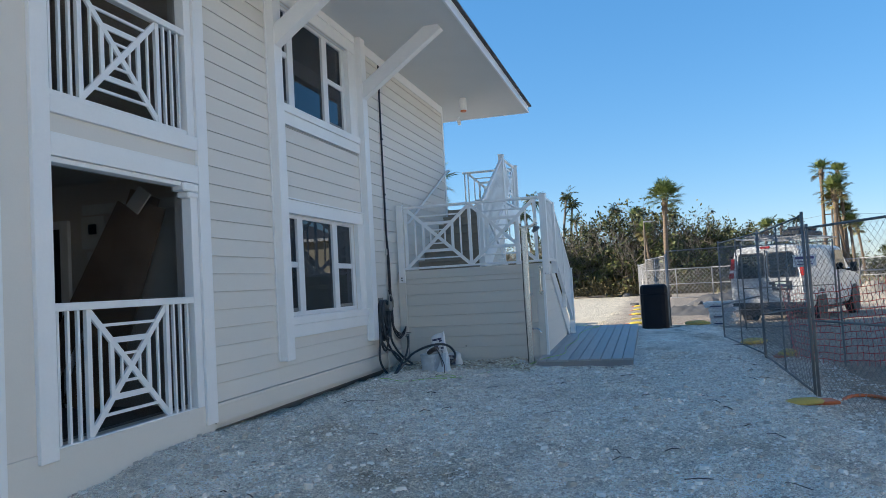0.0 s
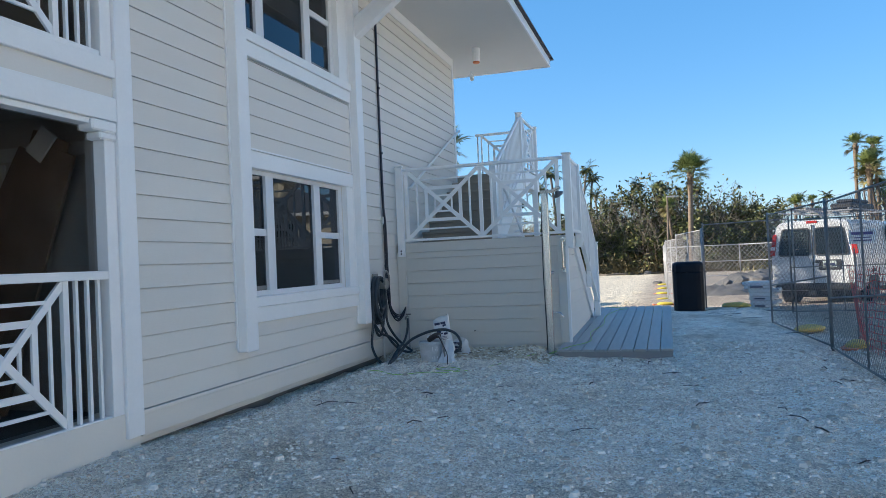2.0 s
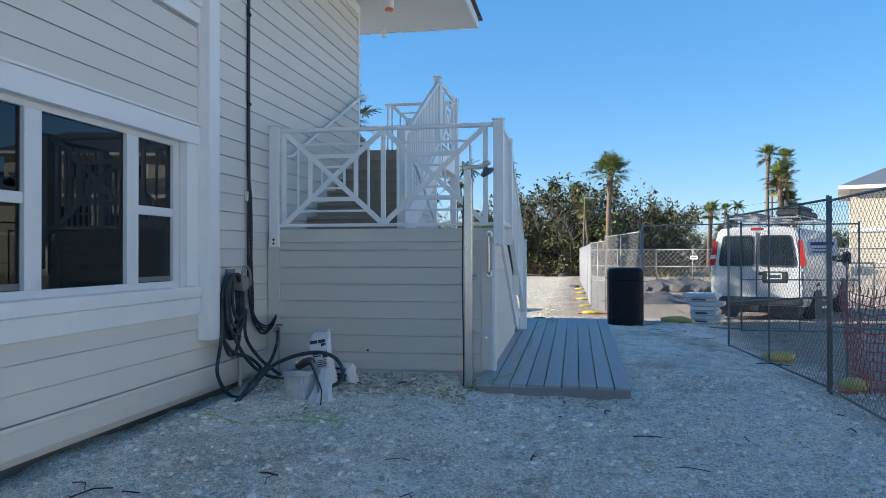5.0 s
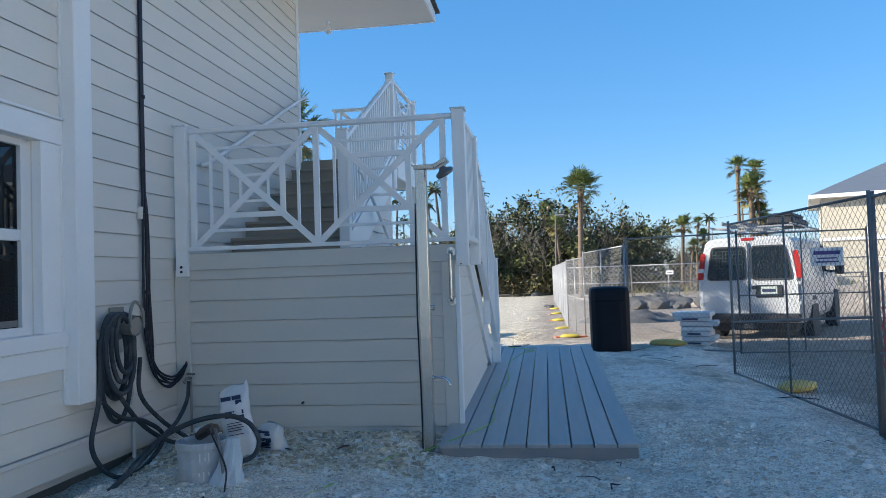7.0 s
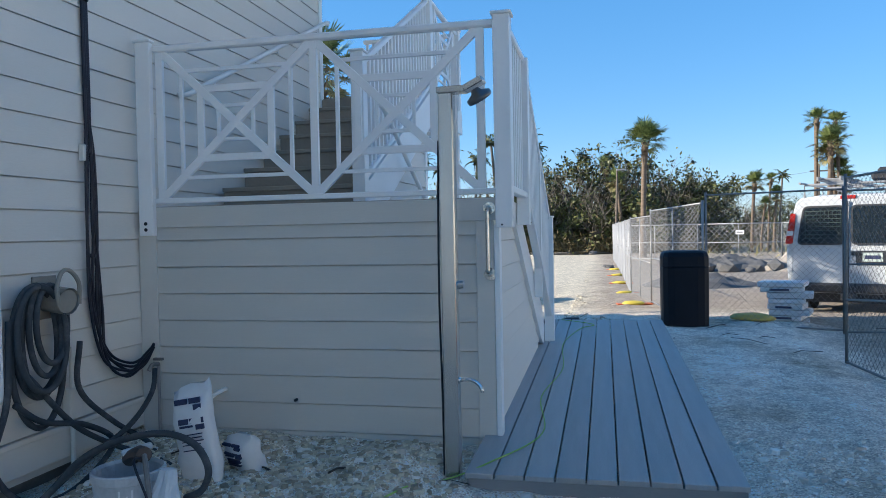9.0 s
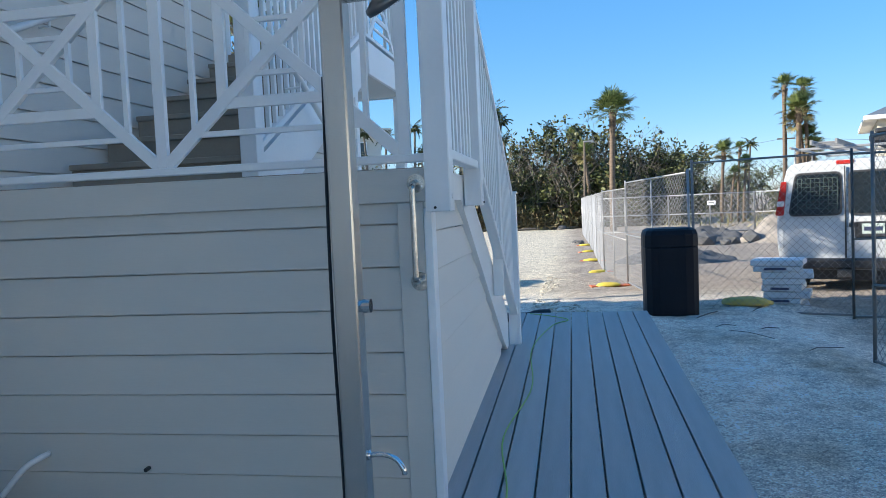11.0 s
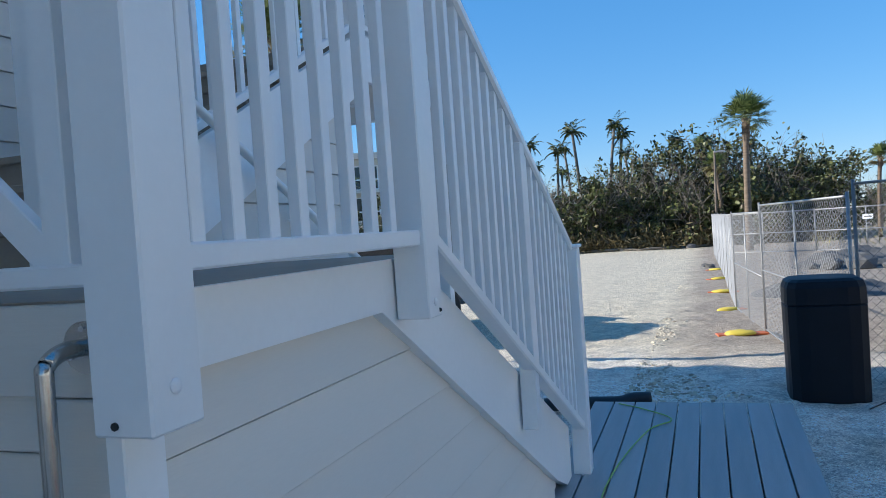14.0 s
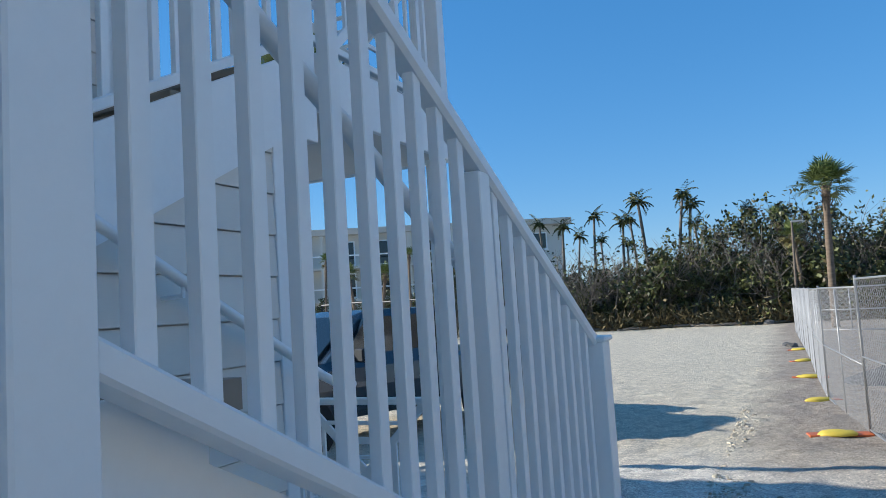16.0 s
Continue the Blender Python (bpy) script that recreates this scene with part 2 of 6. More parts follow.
def steps_of(a, b, near_a, near_b, fine, grow=1.25):
    v, out, s = near_a, [], fine
    n = int((near_b - near_a) / fine)
    out = [near_a + i * (near_b - near_a) / n for i in range(n + 1)]
    s = fine
    while out[-1] < b:
        s *= grow
        out.append(out[-1] + s)
    s = fine
    while out[0] > a:
        s *= grow
        out.insert(0, out[0] - s)
    return out


def ground_material():
    m = bpy.data.materials.new("shell_gravel")
    m.use_nodes = True
    t = m.node_tree
    bs = t.nodes["Principled BSDF"]
    bs.inputs["Roughness"].default_value = 0.9
    bs.inputs["Specular IOR Level"].default_value = 0.2
    co = t.nodes.new("ShaderNodeTexCoord")

    def tex(kind, scale, **kw):
        n = t.nodes.new("ShaderNodeTex" + kind)
        n.inputs["Scale"].default_value = scale
        for k, v in kw.items():
            n.inputs[k].default_value = v
        t.links.new(co.outputs["Object"], n.inputs["Vector"])
        return n
    patch = tex("Noise", 0.55, Detail=6, Roughness=0.65)
    ramp = t.nodes.new("ShaderNodeValToRGB")
    t.links.new(patch.outputs[0], ramp.inputs[0])
    e = ramp.color_ramp.elements
    e[0].position, e[0].color = 0.31, (0.50, 0.42, 0.31, 1)
    e[1].position, e[1].color = 0.62, (0.95, 0.89, 0.79, 1)
    mid = e.new(0.46)
    mid.color = (0.84, 0.77, 0.67, 1)
    st = tex("Voronoi", 58.0, Randomness=1.0)
    st2 = tex("Voronoi", 140.0, Randomness=1.0)
    mixs = t.nodes.new("ShaderNodeMath")
    mixs.operation = "MULTIPLY"
    sep = t.nodes.new("ShaderNodeSeparateColor")
    t.links.new(st.outputs["Color"], sep.inputs[0])
    sep2 = t.nodes.new("ShaderNodeSeparateColor")
    t.links.new(st2.outputs["Color"], sep2.inputs[0])
    ra = t.nodes.new("ShaderNodeMapRange")
    t.links.new(sep.outputs[0], ra.inputs[0])
    ra.inputs[3].default_value, ra.inputs[4].default_value = 0.78, 1.22
    rb = t.nodes.new("ShaderNodeMapRange")
    t.links.new(sep2.outputs[0], rb.inputs[0])
    rb.inputs[3].default_value, rb.inputs[4].default_value = 0.62, 1.40
    t.links.new(ra.outputs[0], mixs.inputs[0])
    t.links.new(rb.outputs[0], mixs.inputs[1])
    # hand-sized scuffs and dark crumbs between the shells
    scuff = tex("Noise", 5.5, Detail=7, Roughness=0.7)
    rs = t.nodes.new("ShaderNodeMapRange")
    t.links.new(scuff.outputs[0], rs.inputs[0])
    rs.inputs[1].default_value, rs.inputs[2].default_value = 0.33, 0.56
    rs.inputs[3].default_value, rs.inputs[4].default_value = 0.76, 1.12
    crumbs = tex("Noise", 46.0, Detail=3, Roughness=0.6)
    rc = t.nodes.new("ShaderNodeMapRange")
    t.links.new(crumbs.outputs[0], rc.inputs[0])
    rc.inputs[1].default_value, rc.inputs[2].default_value = 0.30, 0.42
    rc.inputs[3].default_value, rc.inputs[4].default_value = 0.58, 1.0
    wear = t.nodes.new("ShaderNodeMath")
    wear.operation = "MULTIPLY"
    t.links.new(rs.outputs[0], wear.inputs[0])
    t.links.new(rc.outputs[0], wear.inputs[1])
    tone = t.nodes.new("ShaderNodeMath")
    tone.operation = "MULTIPLY"
    t.links.new(mixs.outputs[0], tone.inputs[0])
    t.links.new(wear.outputs[0], tone.inputs[1])
    sc = t.nodes.new("ShaderNodeVectorMath")
    sc.operation = "SCALE"
    # churned brown soil beside the fence and in the lot behind it
    pos = t.nodes.new("ShaderNodeSeparateXYZ")
    t.links.new(co.outputs["Object"], pos.inputs[0])
    wob = tex("Noise", 0.8, Detail=5)
    px = t.nodes.new("ShaderNodeMath")
    px.operation = "MULTIPLY_ADD"
    t.links.new(wob.outputs[0], px.inputs[0])
    px.inputs[1].default_value = 1.6
    t.links.new(pos.outputs[0], px.inputs[2])
    mx = t.nodes.new("ShaderNodeMapRange")
    t.links.new(px.outputs[0], mx.inputs[0])
    mx.inputs[1].default_value, mx.inputs[2].default_value = 3.2, 4.0
    my = t.nodes.new("ShaderNodeMapRange")
    t.links.new(pos.outputs[1], my.inputs[0])
    my.inputs[1].default_value, my.inputs[2].default_value = 6.5, 10.0
    mm = t.nodes.new("ShaderNodeMath")
    mm.operation = "MULTIPLY"
    t.links.new(mx.outputs[0], mm.inputs[0])
    t.links.new(my.outputs[0], mm.inputs[1])
    lot = t.nodes.new("ShaderNodeMapRange")
    t.links.new(px.outputs[0], lot.inputs[0])
    lot.inputs[1].default_value, lot.inputs[2].default_value = 6.1, 7.0
    both = t.nodes.new("ShaderNodeMath")
    both.operation = "MAXIMUM"
    t.links.new(mm.outputs[0], both.inputs[0])
    t.links.new(lot.outputs[0], both.inputs[1])
    # the drive beyond the ramp: same gravel, toned darker and tanner to offset the sun
    drive = t.nodes.new("ShaderNodeMix")
    drive.data_type = "RGBA"
    t.links.new(my.outputs[0], drive.inputs[0])
    t.links.new(ramp.outputs[0], drive.inputs[6])
    drive.inputs[7].default_value = (0.66, 0.58, 0.44, 1)
    soil = t.nodes.new("ShaderNodeMix")
    soil.data_type = "RGBA"
    t.links.new(both.outputs[0], soil.inputs[0])
    t.links.new(drive.outputs[2], soil.inputs[6])
    soil.inputs[7].default_value = (0.40, 0.335, 0.265, 1)
    t.links.new(soil.outputs[2], sc.inputs[0])
    t.links.new(tone.outputs[0], sc.inputs["Scale"])
    t.links.new(sc.outputs[0], bs.inputs["Base Color"])
    fine = tex("Noise", 180.0, Detail=4)
    hsum = t.nodes.new("ShaderNodeMath")
    hsum.operation = "MULTIPLY_ADD"
    t.links.new(st.outputs["Distance"], hsum.inputs[0])
    hsum.inputs[1].default_value = -0.35
    t.links.new(fine.outputs[0], hsum.inputs[2])
    b = t.nodes.new("ShaderNodeBump")
    b.inputs["Strength"].default_value = 1.0
    b.inputs["Distance"].default_value = 0.016
    t.links.new(hsum.outputs[0], b.inputs["Height"])
    t.links.new(b.outputs[0], bs.inputs["Normal"])
    return m


M_GROUND = ground_material()
gx = steps_of(-1500, 1500, -0.9, 7.6, 0.06)
gy = steps_of(-1500, 1500, -12.5, 21.0, 0.07)
verts = [(x, y, ground_z(x, y)) for y in gy for x in gx]
nx = len(gx)
faces = [(j * nx + i, j * nx + i + 1, (j + 1) * nx + i + 1, (j + 1) * nx + i) for j in range(len(gy) - 1) for i in range(nx - 1)]
gm = bpy.data.meshes.new("ground")
gm.from_pydata(verts, [], faces)
gm.materials.append(M_GROUND)
gm.polygons.foreach_set("use_smooth", [True] * len(gm.polygons))
ground = tagged(new("ground", gm), "pale crushed shell and gravel ground with scraped tracks", "ground", kind="structure")


def stones(name, count, x0, x1, y0, y1, smin, smax, mat, seed, label, keep=None):
    """Loose stones lying on the ground, in one mesh."""
    rng = random.Random(seed)
    vs, fs = [], []
    for _ in range(count):
        x, y = rng.uniform(x0, x1), rng.uniform(y0, y1)
        if keep and not keep(x, y, rng):
            continue
        size = smin + (smax - smin) * rng.random() ** 3
        turn = rng.uniform(0, 6.3)
        ca, sa = math.cos(turn), math.sin(turn)
        z = ground_z(x, y)
        n, sides = len(vs), 5 if size < 0.014 else 7
        ex, ey, ez = size * rng.uniform(0.8, 1.2), size * rng.uniform(0.55, 1.0), size * rng.uniform(0.4, 0.8)
        rough = [rng.uniform(0.78, 1.15) for _ in range(sides)]
        for grow, lift in ((1.0, -0.25), (0.72, 0.72)):
            for k in range(sides):
                w = 2 * math.pi * k / sides
                u, v = math.cos(w) * ex * rough[k] * grow, math.sin(w) * ey * rough[k] * grow
                vs.append((x + u * ca - v * sa, y + u * sa + v * ca, z + lift * ez * rng.uniform(0.85, 1.15)))
        for k in range(sides):
            j = (k + 1) % sides
            fs.append((n + k, n + j, n + sides + j, n + sides + k))
        fs.append(tuple(range(n + sides, n + 2 * sides)))
    me = bpy.data.meshes.new(name)
    me.from_pydata(vs, [], fs)
    me.materials.append(mat)
    return tagged(new(name, me), label, "gravel", kind="stuff")


def island_material(name, dark, light, rough=0.9):
    m = bpy.data.materials.new(name)
    m.use_nodes = True
    t = m.node_tree
    bs = t.nodes["Principled BSDF"]
    bs.inputs["Roughness"].default_value = rough
    g = t.nodes.new("ShaderNodeNewGeometry")
    r = t.nodes.new("ShaderNodeValToRGB")
    r.color_ramp.elements[0].color = (*dark, 1)
    r.color_ramp.elements[1].color = (*light, 1)
    t.links.new(g.outputs["Random Per Island"], r.inputs[0])
    t.links.new(r.outputs[0], bs.inputs["Base Color"])
    return m


M_STONES = island_material("shell_stones", (0.46, 0.40, 0.33), (0.95, 0.92, 0.86))


def off_deck(x, y, rng):
    return not (2.3 < x < 3.8 and -0.65 < y < 5.3) and not (x < 2.45 and y > 0.0)


stones("loose_gravel", 62000, 0.0, 6.4, -11.5, 0.4, 0.005, 0.020, M_STONES, 5, "loose pale shell fragments and pebbles on the ground", off_deck)
stones("coarse_gravel", 6500, 0.0, 6.0, -10.5, 0.3, 0.011, 0.042, M_STONES, 6, "larger pale stones scattered over the gravel", off_deck)
M_TAN_STONES = island_material("tan_stones", (0.30, 0.25, 0.18), (0.76, 0.68, 0.52))


def on_drive(x, y, rng):
    return off_deck(x, y, rng) and x < 2.25 + 0.35 * math.sin(y * 0.7) + 1.3 * smoothstep(9, 6, y) + rng.uniform(-0.3, 0.3)


stones("corner_gravel", 5200, 0.2, 2.3, -1.15, 0.0, 0.006, 0.032, M_TAN_STONES, 12, "brownish stones and crumbs banked against the landing base", off_deck)
stones("road_gravel", 40000, -0.5, 4.6, 5.3, 20, 0.009, 0.034, M_TAN_STONES, 8, "loose tan gravel on the sunlit drive", on_drive)


# ---------------------------------------------------------------- main house
COURSE = 0.1757
SID0 = 0.395          # lower edge of the first course
WALL_END = 3.40


def plank_mesh(length, axis, name="siding_board", mat=None, height=COURSE):
    """One lapped board: thick lower edge, thin upper edge, faces +x (axis y) or -y (axis x)."""
    bm = bmesh.new()
    prof = [(0.002, 0.005), (0.0175, 0.005), (0.019, 0.0085), (0.009, height), (0.002, height)]
    if axis == "y":
        prism(bm, prof, "y", 0, length)
    else:
        prism(bm, [(-d, z) for d, z in prof], "x", 0, length)
    return mesh_of(bm, name, mat)


def siding_x(parent, x, y0, y1, z0, z1, mat=M_SIDING, base=SID0):
    """Courses on a wall that faces +x, between heights z0 and z1."""
    full = plank_mesh(y1 - y0, "y", mat=mat)
    k = math.floor((z0 - base) / COURSE + 1e-6)
    while True:
        a, b = base + k * COURSE, base + (k + 1) * COURSE
        k += 1
        if a >= z1 - 0.01:
            break
        lo, hi = max(a, z0), min(b, z1)
        me = full if (lo == a and hi == b) else plank_mesh(y1 - y0, "y", mat=mat, height=hi - lo)
        piece("siding_board", me, parent, (x, y0, lo))


BAY0, BAY1 = -7.31, -5.52
LW = (-3.86, -1.645, 1.128, 2.348)      # lower window opening: y0 y1 z0 z1
UW = (-3.86, -1.71, 3.655, 4.905)      # upper window opening

# sheathing behind the boards, with the real openings left in it
TOPZ = 5.2
wall = thing("wall_east", "pale beige lap-sided outside wall", "wall", kind="structure")
sheath = bmesh.new()
for y0, y1, z0, z1 in ((-14.0, -7.39, 0, TOPZ), (-7.39, -5.70, 0, 0.40), (-7.39, -5.70, 2.47, 2.84), (-7.39, -5.70, 4.72, TOPZ), (-5.70, LW[0], 0.14, TOPZ),
                       (LW[0], LW[1], 0.14, LW[2]), (LW[0], LW[1], LW[3], UW[2]), (LW[0], LW[1], UW[3], TOPZ),
                       (LW[1], WALL_END, 0.14, TOPZ)):
    box(sheath, -0.16, -0.035, y0, y1, z0, z1)
part("sheathing", sheath, M_PANEL, wall)
part("foundation", bx(-0.18, -0.13, -5.4, WALL_END, -0.2, 0.20), M_CONCRETE, wall, "grey concrete footing in shadow")
part("skirt_board", bx(-0.01, 0.022, -5.43, 0.04, 0.20, 0.385, bevel=0.003), M_SIDING, wall)
part("drip_ledge", bx(-0.01, 0.034, -5.43, 0.04, 0.362, 0.392, bevel=0.004), M_SIDING, wall)
siding_x(wall, 0.0, -5.432, -4.15, SID0, TOPZ)
siding_x(wall, 0.0, -4.16, -1.24, SID0, 0.90)
siding_x(wall, 0.0, -3.96, -1.44, 2.47, 3.40)
siding_x(wall, 0.0, -3.96, -1.44, 4.90, 5.2)
siding_x(wall, 0.0, -1.24, WALL_END, SID0, TOPZ)
part("corner_board", bx(-0.1, 0.03, WALL_END, WALL_END + 0.09, 0.2, TOPZ, bevel=0.004), M_WHITE, wall, "white corner trim board")
part("frieze_board", bx(-0.02, 0.032, -5.43, WALL_END + 0.09, TOPZ - 0.16, TOPZ - 0.002, bevel=0.004), M_WHITE, wall)
part("end_wall", bx(-12, -0.1, WALL_END, WALL_END + 0.07, -0.2, TOPZ), M_PANEL, wall)
part("back_wall", bx(-12.15, -12.0, -14.0, WALL_END, -0.2, TOPZ), M_PANEL, wall)
part("near_end_wall", bx(-12, -0.1, -14.1, -14.0, -0.2, TOPZ), M_PANEL, wall)


# porch bay ---------------------------------------------------------
bay = thing("porch_bay", "white framed screened porch bay in the beige wall", "porch", kind="structure")
part("post", bx(-0.10, 0.045, -7.475, -7.31, 0.33, TOPZ, bevel=0.004), M_WHITE, bay)
part("post", bx(-0.10, 0.045, -5.52, -5.35, 0.22, TOPZ, bevel=0.004), M_WHITE, bay)
part("jamb", bx(-0.10, 0.02, -5.63, -5.523, 0.40, 2.472, bevel=0.004), M_WHITE, bay)
part("jamb", bx(-0.10, 0.02, -5.63, -5.523, 2.92, 4.72, bevel=0.004), M_WHITE, bay)
part("corbel", bx(-0.10, 0.043, -5.76, -5.523, 2.39, 2.471, bevel=0.012), M_WHITE, bay)
part("corbel", bx(-0.10, 0.04, -5.69, -5.523, 2.335, 2.388, bevel=0.012), M_WHITE, bay)
part("lower_beam", bx(-0.12, 0.042, -7.31, -5.52, 2.475, 2.645, bevel=0.004), M_WHITE, bay)
part("header_strip", bx(-0.12, 0.015, -7.31, -5.63, 2.432, 2.473, bevel=0.004), M_WHITE, bay)
part("infill_panel", bx(-0.05, 0.012, -7.31, -5.52, 2.647, 2.786), M_PANEL, bay)
part("upper_beam", bx(-0.12, 0.042, -7.31, -5.52, 2.788, 2.918, bevel=0.004), M_WHITE, bay)
part("base_panel", bx(-0.1, 0.018, -7.75, -5.37, -0.15, 0.40, bevel=0.003), M_PANEL, bay)
part("side_panel", bx(-0.05, 0.012, -7.75, -7.475, 0.402, TOPZ), M_PANEL, bay)
part("corner_trim", bx(-0.1, 0.055, -7.92, -7.755, -0.15, TOPZ, bevel=0.004), M_WHITE, bay)
# gaps in the wall behind the bay
M_SCREEN = glass_material("insect_screen", (0.78, 0.78, 0.78), 0.0, 0.6, 1.04)
for nm, z0, z1 in (("insect_screen", 0.44, 2.43), ("insect_screen", 2.9, 4.7)):
    sc = part(nm, bx(-0.075, -0.073, -7.31, -5.62, z0, z1), M_SCREEN, bay, "dark woven insect screen")
    sc.visible_shadow = False
bay.location.y = -0.082


def x_panel(parent, place, u0, u1, z0, z1, d=0.024, mat=M_RAIL):
    """A square of crossed diagonals with nested bars; place(u, z) gives the world point, u runs along the rail."""
    um, zm = (u0 + u1) / 2, (z0 + z1) / 2
    n = (place(0, 1) - place(0, 0)).cross(place(1, 0) - place(0, 0)).normalized()

    def add(nm, a, b, w, dd):
        bm = bmesh.new()
        bar(bm, place(*a), place(*b), dd, w, side=n.cross(place(*b) - place(*a)), bevel=0.002)
        part(nm, bm, mat, parent)
    add("diagonal", (u0, z0), (u1, z1), 0.052, d)
    add("diagonal", (u0, z1), (u1, z0), 0.052, d * 0.94)
    for f, w in ((0.27, 0.024), (0.53, 0.046), (0.77, 0.022)):
        hu, hz = (u1 - u0) / 2 * (1 - f), (z1 - z0) / 2 * (1 - f)
        for s in (1, -1):
            add("cross_bar", (um - hu, zm + s * hz), (um + hu, zm + s * hz), w, d * 0.84)
            add("upright_bar", (um + s * hu, zm - hz), (um + s * hu, zm + hz), w, d * 0.84)


def porch_rail(zb, zt, label):
    r = thing("porch_railing", label, "railing", "porch railings")
    place = lambda u, z: Vector((-0.02, u, z))
    part("top_rail", bx(-0.055, 0.02, -7.31, -5.63, zt - 0.06, zt, bevel=0.006), M_RAIL, r)
    part("bottom_rail", bx(-0.045, 0.01, -7.31, -5.63, zb, zb + 0.045, bevel=0.005), M_RAIL, r)
    a, b = zb + 0.04, zt - 0.05
    for u in (-7.24, -7.14, -7.04, -5.90, -5.80, -5.70):
        part("picket", bx(-0.032, -0.008, u - 0.012, u + 0.012, a, b), M_RAIL, r)
    for u in (-6.94, -6.0):
        part("stile", bx(-0.036, -0.004, u - 0.024, u + 0.024, a, b), M_RAIL, r)
    x_panel(r, place, -6.94, -6.0, a + 0.01, b - 0.01)
    r.location.y = -0.082
    return r


porch_rail(0.365, 1.42, "white porch railing with a crossed lattice square")
porch_rail(2.92, 3.92, "white balcony railing with a crossed lattice square")

# rooms behind the openings -----------------------------------------
rooms = thing("interior_walls", "dim unfinished room walls behind the openings", "wall", kind="structure")
part("partition", bx(-2.6, -0.17, -5.45, -5.35, 0.1, TOPZ - 0.1), M_ROOM, rooms)
part("partition", bx(-2.6, -0.17, -7.9, -7.8, 0.1, TOPZ - 0.1), M_ROOM, rooms)
part("back_partition", bx(-2.7, -2.6, -7.9, -5.35, 0.1, TOPZ - 0.1), M_ROOM, rooms)
part("porch_floor", bx(-2.6, -0.17, -7.8, -5.45, 0.15, 0.38), M_CONCRETE, rooms)
part("upper_floor", bx(-11.9, -0.17, -13.9, WALL_END - 0.05, 2.62, 2.78), M_ROOM, rooms)
# floor and back walls coloured near-black in place of real room shade
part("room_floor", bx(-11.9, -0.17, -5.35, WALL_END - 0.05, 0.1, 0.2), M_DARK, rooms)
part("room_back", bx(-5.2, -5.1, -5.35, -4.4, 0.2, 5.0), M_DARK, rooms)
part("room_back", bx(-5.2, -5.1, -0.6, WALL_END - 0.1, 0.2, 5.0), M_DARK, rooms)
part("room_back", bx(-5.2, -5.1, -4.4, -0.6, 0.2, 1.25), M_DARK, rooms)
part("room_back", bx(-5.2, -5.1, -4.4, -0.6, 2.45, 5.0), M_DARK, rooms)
part("ceiling", bx(-11.9, -0.17, -13.9, WALL_END - 0.05, 5.05, 5.15), M_ROOM, rooms)
M_CARD = material("leaning_board", (0.30, 0.21, 0.14), 0.8, var=0.25, scale=3, bump=0.2)
M_PLY = material("pale_board", (0.70, 0.68, 0.63), 0.8, var=0.1, scale=3)
for a, b, w, mt, lb in (((-2.02, -5.53, 0.39), (-0.83, -5.50, 2.34), 0.26, M_CARD, "brown board leaning on the porch wall"),
                        ((-1.42, -5.60, 0.39), (-0.58, -5.56, 2.44), 0.34, M_CARD, "wide brown board leaning on the porch wall"),
                        ((-1.10, -5.66, 0.39), (-0.42, -5.61, 2.30), 0.20, M_CARD, "narrow brown board leaning on the porch wall")):
    bm = bmesh.new()
    bar(bm, a, b, 0.03, w, side=Vector((0, 1, 0)).cross(Vector(b) - Vector(a)), bevel=0.003)
    tagged(part("leaning_board", bm, mt), lb, "board", "leaning boards")
part("fascia_board", bx(-1.40, -0.18, -5.475, -5.452, 2.30, 2.40, bevel=0.003), M_PLY, rooms, "pale board along the top of the porch wall")
part("wall_sheet", bx(-1.42, -1.14, -5.465, -5.452, 1.96, 2.28), M_PLY, rooms, "pale sheet on the porch wall")
part("wall_sheet", bx(-1.36, -0.95, -5.463, -5.452, 1.20, 1.93), M_PLY, rooms, "pale sheet on the porch wall")
part("outlet_box", bx(-1.31, -1.235, -5.50, -5.466, 2.10, 2.20, bevel=0.004), M_DARK, rooms, "small dark wall box")
scrap = bmesh.new()
bar(scrap, (-0.66, -5.66, 2.28), (-0.52, -5.64, 2.46), 0.02, 0.16, side=(1, 0, -0.6), bevel=0.003)
tagged(part("torn_wrap", scrap, M_PLY), "torn pale wrapping on the leaning boards", "wrapping")
dr = thing("door", "grey inner door standing in the dim porch", "door")
# leaf takes the same near-black for the dim porch, darker than its grey
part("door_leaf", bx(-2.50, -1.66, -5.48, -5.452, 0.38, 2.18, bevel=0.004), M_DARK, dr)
part("door_frame", bx(-1.66, -1.56, -5.50, -5.452, 0.38, 2.26, bevel=0.004), M_WHITE, dr)
part("door_frame", bx(-2.56, -1.664, -5.50, -5.452, 2.184, 2.26, bevel=0.004), M_WHITE, dr)


